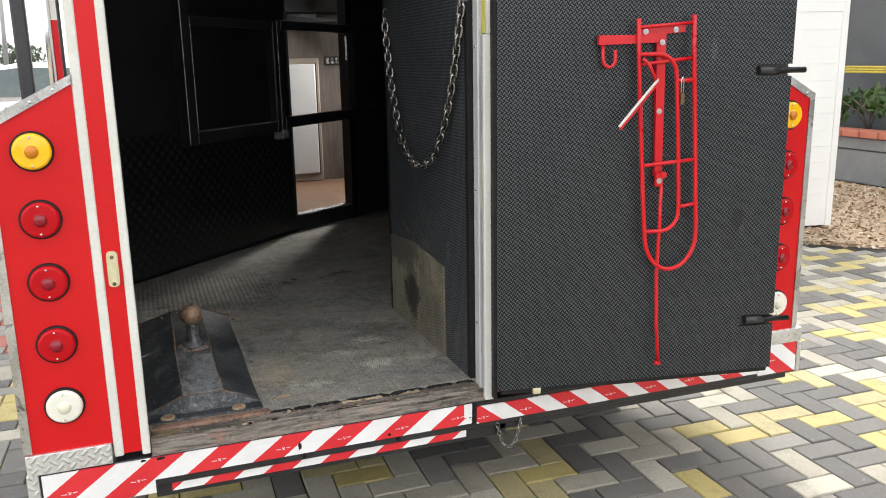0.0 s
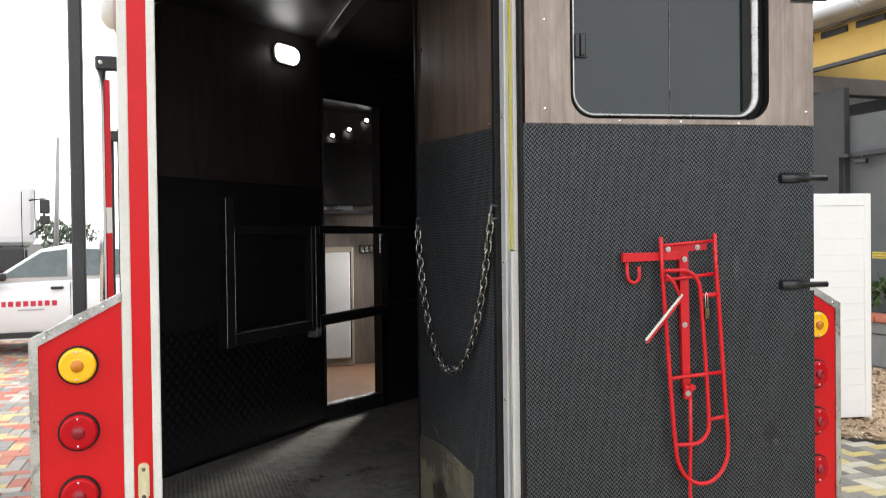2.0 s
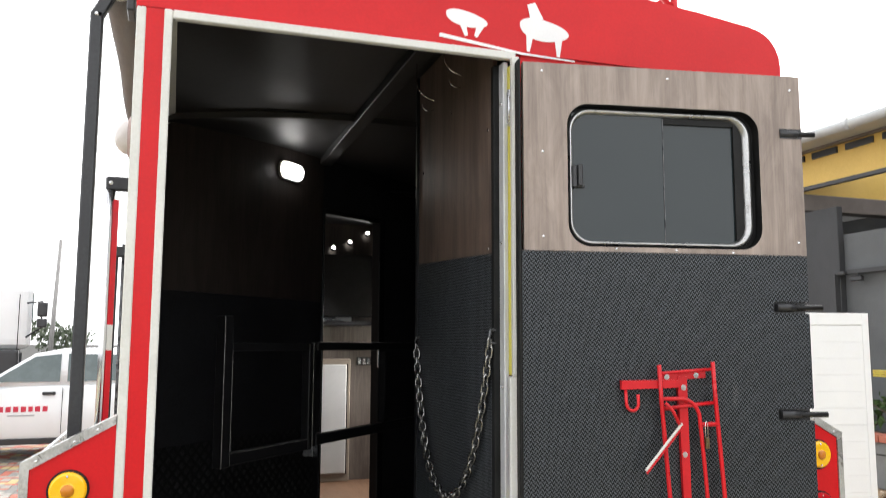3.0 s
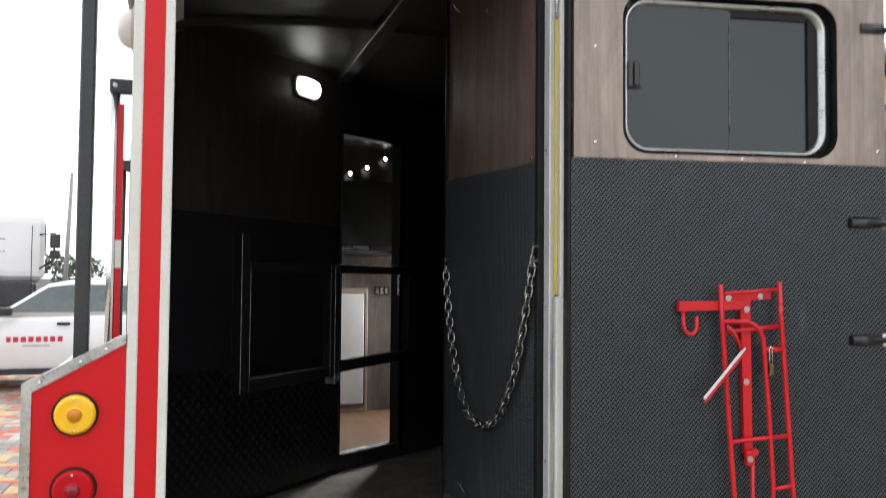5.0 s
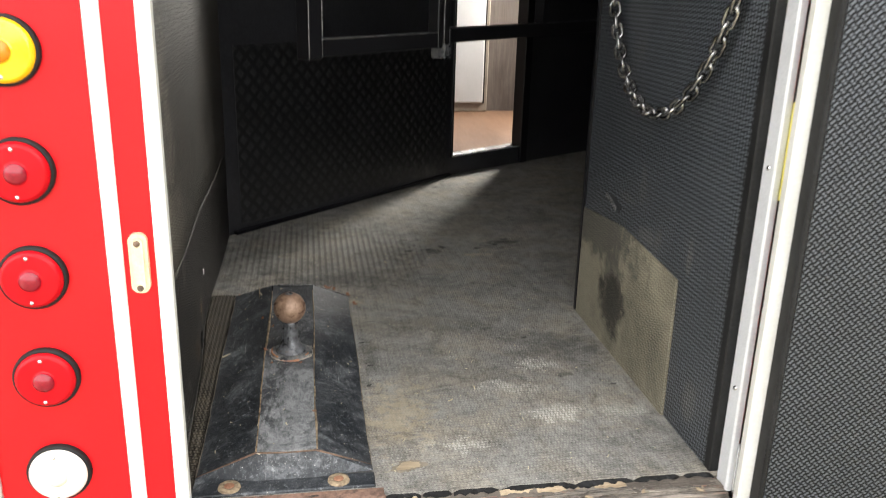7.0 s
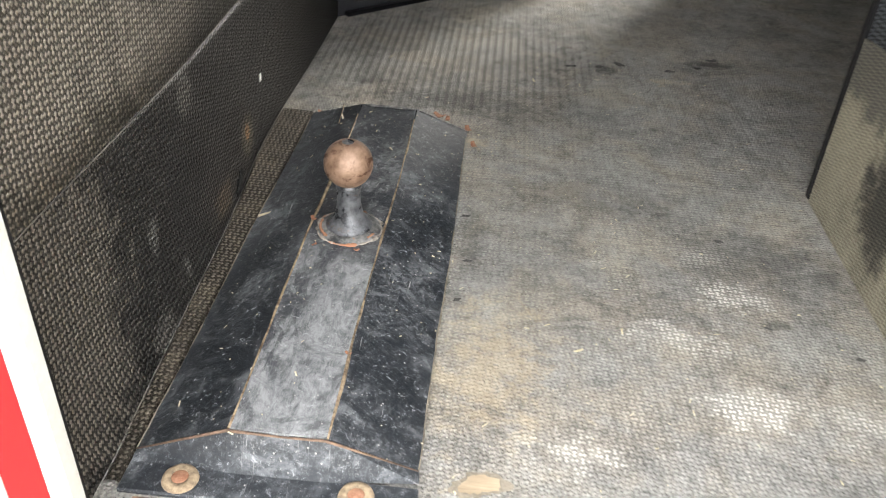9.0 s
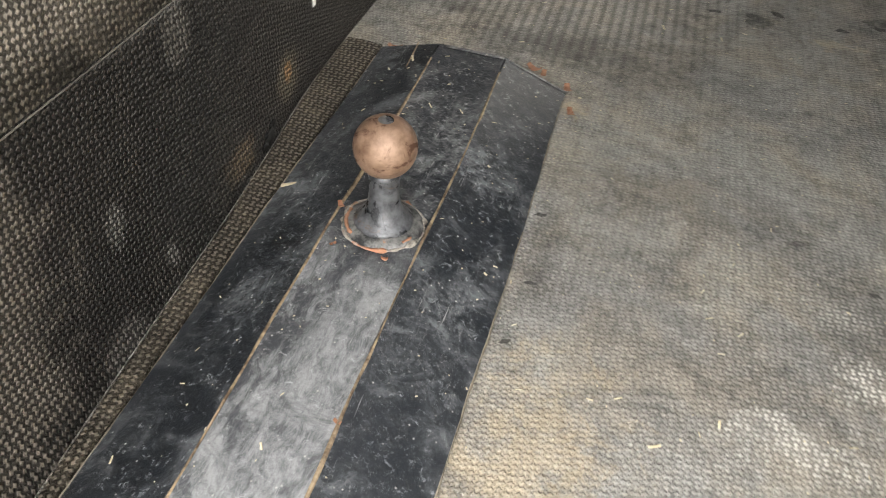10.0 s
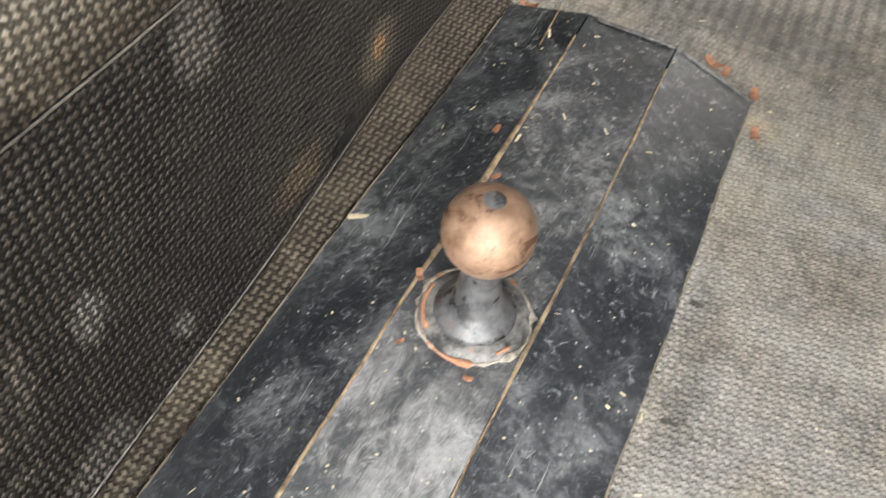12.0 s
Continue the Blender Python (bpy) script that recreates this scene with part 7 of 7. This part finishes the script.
bm = bmesh.new()
bed = [(3.7, 5.83), (6.4, 3.18), (7.4, 2.4), (7.4, 12.5), (3.7, 12.5)]
vs = [bm.verts.new((x, y, ground_z(y) + 0.012)) for x, y in bed]
vb = [bm.verts.new((x, y, ground_z(y) - 0.03)) for x, y in bed]
bm.faces.new(vs)
for k in range(5):
    bm.faces.new((vs[k], vb[k], vb[(k + 1) % 5], vs[(k + 1) % 5]))
setting(part("bark_bed", bm, CHIP), "bed of brown bark chips", "ground")
crnd = random.Random(21)
verts, faces = [], []
for _ in range(16000):
    x, y = crnd.uniform(3.7, 7.4), crnd.uniform(2.5, 9)
    if not in_bed(x, y):
        continue
    s = crnd.uniform(0.008, 0.024)
    m = Matrix.Translation((x, y, ground_z(y) + 0.016)) @ Euler((crnd.gauss(0, 0.5), crnd.gauss(0, 0.5), crnd.uniform(0, 6.3))).to_matrix().to_4x4() @ Matrix.Diagonal((s, s * crnd.uniform(0.35, 0.8), s * 0.3, 1))
    b0 = len(verts)
    verts += [tuple(m @ Vector(c)) for c in ((-1, -1, 0), (1, -.8, 0), (.9, 1, 0), (-1, .8, 0), (0, 0, 1))]
    faces += [(b0, b0 + 1, b0 + 4), (b0 + 1, b0 + 2, b0 + 4), (b0 + 2, b0 + 3, b0 + 4), (b0 + 3, b0, b0 + 4)]
me = bpy.data.meshes.new("bark_chips")
me.from_pydata(verts, [], faces)
me.materials.append(CHIP_MIX)
tagged(new("bark_chips", me), "loose brown bark chips beside the paving", "chips", kind="stuff")
planter = thing("planter_wall", (7.6, 7.5, 0.2), "low concrete planter wall with a red brick coping", "planter")
slab("wall", CONC, planter, 7.5, 7.7, 1.0, 13.0, 0.0, 0.50, 0.01)
slab("groove", BLACK, planter, 7.495, 7.502, 1.0, 13.0, 0.36, 0.375)
y = 4.6
while y < 11.5:
    slab("brick", BRICKRED, planter, 7.46, 7.72, y, y + 0.235, 0.502, 0.575, 0.006)
    y += 0.245
slab("soil", BARK, planter, 7.72, 8.48, 1.0, 13.0, 0.30, 0.50)
prnd = random.Random(5)
for py in (5.2, 6.0, 6.6, 7.2, 7.75, 8.2, 9.2, 9.9):
    pl_ = thing("shrub", (8.1, py, 0.5), "leafy green creeping plant in the planter", "plant", "planter plants")
    bm = bmesh.new()
    for _ in range(6):
        leaf_cloud(bm, (8.0 + prnd.gauss(0, 0.12), py + prnd.gauss(0, 0.16), 0.68 + prnd.uniform(-0.1, 0.25)), (0.16, 0.2, 0.16), 34, 0.06, prnd)
    part("leaves", bm, LEAF, pl_)
    bm = bmesh.new()
    for _ in range(5):
        tube(bm, [(8.05, py, 0.50), (8.0 + prnd.gauss(0, 0.05), py + prnd.gauss(0, 0.1), 0.7), (7.95 + prnd.gauss(0, 0.12), py + prnd.gauss(0, 0.2), 0.88)], 0.008, 5)
    part("stems", bm, BARK, pl_)
HOSE = plain("yellow_hose", (0.55, 0.42, 0.05), (0.66, 0.52, 0.08), 0.45, 0, 120, 6, 0.05, 0.001)
hose = thing("coiled_hose", (8.4, 7.2, 1.2), "coiled yellow hose hanging on the grey wall", "hose")
for q in range(5):
    bm = bmesh.new()
    tube(bm, [(8.40 - 0.012 * q, 6.9 + (0.34 + 0.012 * q) * math.cos(radians(a)), 1.30 + (0.075 + 0.01 * (q % 3)) * math.sin(radians(a))) for a in range(0, 360, 15)], 0.016, 8, True)
    part("coil", bm, HOSE, hose)
for q in range(3):
    bm = bmesh.new()
    tube(bm, [(8.36, 6.9, 1.24 - 0.03 * q), (8.38, 7.4, 1.235 - 0.03 * q), (8.38, 7.95, 1.24 - 0.03 * q)], 0.014, 8)
    part("length", bm, HOSE, hose)
post = thing("bollard", (7.0, 5.9, ground_z(5.9)), "short dark steel post in the bark bed", "post")
slab("shaft", BLACK, post, 7.0, 7.08, 5.86, 5.94, ground_z(5.9), ground_z(5.9) + 0.55, 0.006)

# ---------------------------------------------------------------- litter on the trailer floor
lrnd = random.Random(9)
DULLSTRAW = plain("dirty_straw", (0.14, 0.11, 0.06), (0.30, 0.24, 0.14), 0.85, 0, 200, 20, 0.1, 0.0005)
STRAW = plain("straw", (0.45, 0.38, 0.24), (0.58, 0.52, 0.38), 0.8, 0, 200, 10, 0.1, 0.0005)
chip = thing("wood_splinter", (0.105, 2.76, 0.45), "pale wood splinter lying by the plate", "splinter")
slab("splinter", STRAW, chip, -0.019, 0.019, -0.003, 0.003, 0.0005, 0.004, 0.001, "", pose(0.104, 2.762, 0.4485, 0, -14, 14))
clumps = ((0.418, 2.60, 0), (0.428, 2.70, 0), (0.415, 2.83, 0), (0.62, 3.55, 1), (0.69, 3.56, 1), (0.735, 3.585, 1), (0.857, 3.565, 1), (0.93, 3.60, 1), (0.97, 3.66, 1), (0.86, 2.60, 0), (0.97, 2.55, 0), (0.83, 2.82, 0))
for k, (x, y, far) in enumerate(clumps):
    cl = thing("dirt_clump", (x, y, FZ), "small dark clump of dried dirt on the mat", "dirt", "dirt clumps")
    bm = bmesh.new()
    bmesh.ops.create_icosphere(bm, subdivisions=2, radius=0.007 if far else 0.0035)
    for v in bm.verts:
        v.co *= lrnd.uniform(0.3, 1.7)
    bmesh.ops.transform(bm, matrix=pose(x, y, FZ + 0.001, 0, 0, lrnd.uniform(-30, 30)) @ Matrix.Diagonal((1.7, 0.8, 0.3, 1)), verts=bm.verts[:])
    part("clump", bm, MAT_STAIN, cl)
tuft = thing("straw_tuft", (0.135, RY + 0.03, 0.424), "small tuft of dirty straw caught at the threshold", "straw")
bm = bmesh.new()
for _ in range(70):
    x, y, a = lrnd.gauss(0.135, 0.018), RY + 0.030 + lrnd.gauss(0, 0.007), lrnd.uniform(0, 3.14)
    ln, lift = lrnd.uniform(0.008, 0.02), lrnd.uniform(0.0, 0.006)
    tube(bm, [(x - ln * math.cos(a), y - 0.5 * ln * math.sin(a), 0.4255 + 0.3 * lift), (x, y, 0.427 + lift), (x + ln * math.cos(a), y + 0.5 * ln * math.sin(a), 0.4255 + lift * lrnd.random())], 0.0007, 4)
part("straws", bm, DULLSTRAW, tuft)
# flakes of rust round the plate's corners and the ball's foot
for x, y, z, s in ((0.104, 3.176, 0.436, 0.012), (0.116, 3.168, 0.437, 0.007), (0.342, 3.146, 0.464, 0.012), (0.358, 3.143, 0.459, 0.009), (0.399, 3.150, 0.437, 0.011), (0.414, 3.085, 0.436, 0.010), (0.172, 2.905, 0.4775, 0.006), (0.190, 2.700, 0.4855, 0.006), (0.205, 2.635, 0.483, 0.004), (0.268, 2.63, 0.484, 0.004), (0.297, 2.41, 0.483, 0.004), (0.199, 2.84, 0.483, 0.005)):
    fl = thing("rust_flake", (x, y, z), "curled orange-brown rust flake lying on the plate", "flake", "rust flakes")
    bm = bmesh.new()
    turn_ = lrnd.uniform(0, 3.1)
    rows_ = []
    for i in range(5):
        u = (i - 2) / 2
        rows_.append([bm.verts.new((x + math.cos(turn_) * u * s - math.sin(turn_) * w * s, y + math.sin(turn_) * u * s + math.cos(turn_) * w * s, z + 0.001 + 0.45 * s * u * u + lrnd.uniform(0, 0.0006))) for w in (-0.5 + 0.12 * abs(u), 0.5 - 0.15 * abs(u))])
    for A, B in zip(rows_, rows_[1:]):
        bm.faces.new((A[0], A[1], B[1], B[0]))
    r = bmesh.ops.extrude_face_region(bm, geom=bm.faces[:])
    for v in r["geom"]:
        if isinstance(v, bmesh.types.BMVert):
            v.co.z += 0.0012
    part("flake", bm, FLAKE, fl)
stick = thing("paper_scrap", (0.02, 3.045, 0.56), "small white paper scrap stuck to the wall matting", "scrap")
slab("scrap", WHITE_TRIM, stick, wall_x(3.045, 0.56), wall_x(3.045, 0.56) + 0.002, 3.039, 3.050, 0.553, 0.567, 0.0005)
verts, faces = [], []
for _ in range(520):
    x, y = lrnd.uniform(0.1, 1.0), lrnd.uniform(2.23, 3.6)
    zt = FZ + 0.0012
    if XE[0] < x < XE[3] and 2.26 < y < 3.2:
        j = 0 if x < XE[1] else (1 if x < XE[2] else 2)
        zt = ZE[j] + (ZE[j + 1] - ZE[j]) * (x - XE[j]) / (XE[j + 1] - XE[j]) + 0.0012
    s = lrnd.uniform(0.0006, 0.0015) * (1.6 if lrnd.random() < 0.12 else 1)
    m = Matrix.Translation((x, y, zt)) @ Euler((lrnd.gauss(0, 0.3), lrnd.gauss(0, 0.3), lrnd.uniform(0, 6.3))).to_matrix().to_4x4() @ Matrix.Diagonal((s * lrnd.choice((1, 1, 1, 3)), s * 0.7, s * 0.5, 1))
    b0 = len(verts)
    verts += [tuple(m @ Vector(c)) for c in ((-1, -1, 0), (1, -.8, 0), (.9, 1, 0), (-1, .8, 0), (0, 0, 1))]
    faces += [(b0, b0 + 1, b0 + 4), (b0 + 1, b0 + 2, b0 + 4), (b0 + 2, b0 + 3, b0 + 4), (b0 + 3, b0, b0 + 4)]
me = bpy.data.meshes.new("crumbs")
me.from_pydata(verts, [], faces)
me.materials.append(STRAW)
tagged(new("crumbs", me), "scattered pale straw crumbs on the mat", "litter", kind="stuff")

# ---------------------------------------------------------------- paving
PW, PL = 0.1, 0.2
pavement = thing("pavement", (2.0, 2.5, 0.0), "herringbone block paving in grey, yellow and red", "pavement", kind="structure")


def paver_shape(w, l, cx, cy, ang):
    """Corner points of one block with eased edges."""
    g, e = 0.0022, 0.004
    c, s = math.cos(ang), math.sin(ang)
    out = []
    for inset, z in ((g + e, 0.0), (g, -0.004), (g, -0.03)):
        for ux, uy in ((-1, -1), (1, -1), (1, 1), (-1, 1)):
            x, y = ux * (w / 2 - inset), uy * (l / 2 - inset)
            out.append((cx + c * x - s * y, cy + s * x + c * y, z))
    return out


PFACES = [(0, 1, 2, 3)] + [(a + 4 * q, 4 * q + 4 + a, 4 * q + 4 + (a + 1) % 4, 4 * q + (a + 1) % 4) for q in (0, 1) for a in range(4)]
single = {}
for vert in (0, 1):
    me = bpy.data.meshes.new("paver")
    me.from_pydata(paver_shape(PW, PL, 0, 0, 0 if vert else radians(90)), [], PFACES)
    me.materials.append(PAVER_ONE)
    single[vert] = me
PANG = radians(-1.5)
pc, ps = math.cos(PANG), math.sin(PANG)
prand = random.Random(33)
fields = {"yard": ([], []), "red": ([], [])}
for i in range(-100, 101):
    for j in range(-180, 70):
        r = (i - j) % 4
        if r == 0:
            cx, cy, vert = (i + 0.9) * PW, -(j + 0.6) * PW, 0
        elif r == 3:
            cx, cy, vert = (i + 0.4) * PW, -(j + 1.1) * PW, 1
        else:
            continue
        x, y = pc * cx - ps * cy, ps * cx + pc * cy
        if in_bed(x, y) or y > 17 or abs(x) > 9:
            continue
        z = ground_z(y) + prand.uniform(-0.002, 0.002)
        tl = SLOPE + prand.gauss(0, 0.006)
        if 0.45 < x < 3.5 and 1.6 < y < 3.55:
            ob = new("paver", single[vert])
            ob.parent = pavement
            ob.matrix_basis = full(pavement).inverted() @ Matrix.Translation((x, y, z)) @ Euler((math.atan(tl), prand.gauss(0, 0.006), PANG)).to_matrix().to_4x4()
            continue
        V, F = fields["red" if x < -0.3 and y > 4.2 else "yard"]
        b0 = len(V)
        ang = PANG + (0 if vert else radians(90))
        for px, py, pz in paver_shape(PW, PL, x, y, ang):
            V.append((px, py, z + pz + SLOPE * (py - y)))
        F.extend([tuple(b0 + q for q in f) for f in PFACES])
for key, mt in (("yard", PAVER_FIELD), ("red", PAVER_LEFT)):
    me = bpy.data.meshes.new("paver_field")
    me.from_pydata(fields[key][0], [], fields[key][1])
    me.materials.append(mt)
    tagged(new("paver_field", me), "block paving of the yard" if key == "yard" else "block paving with red and yellow bands", "paving", kind="stuff")
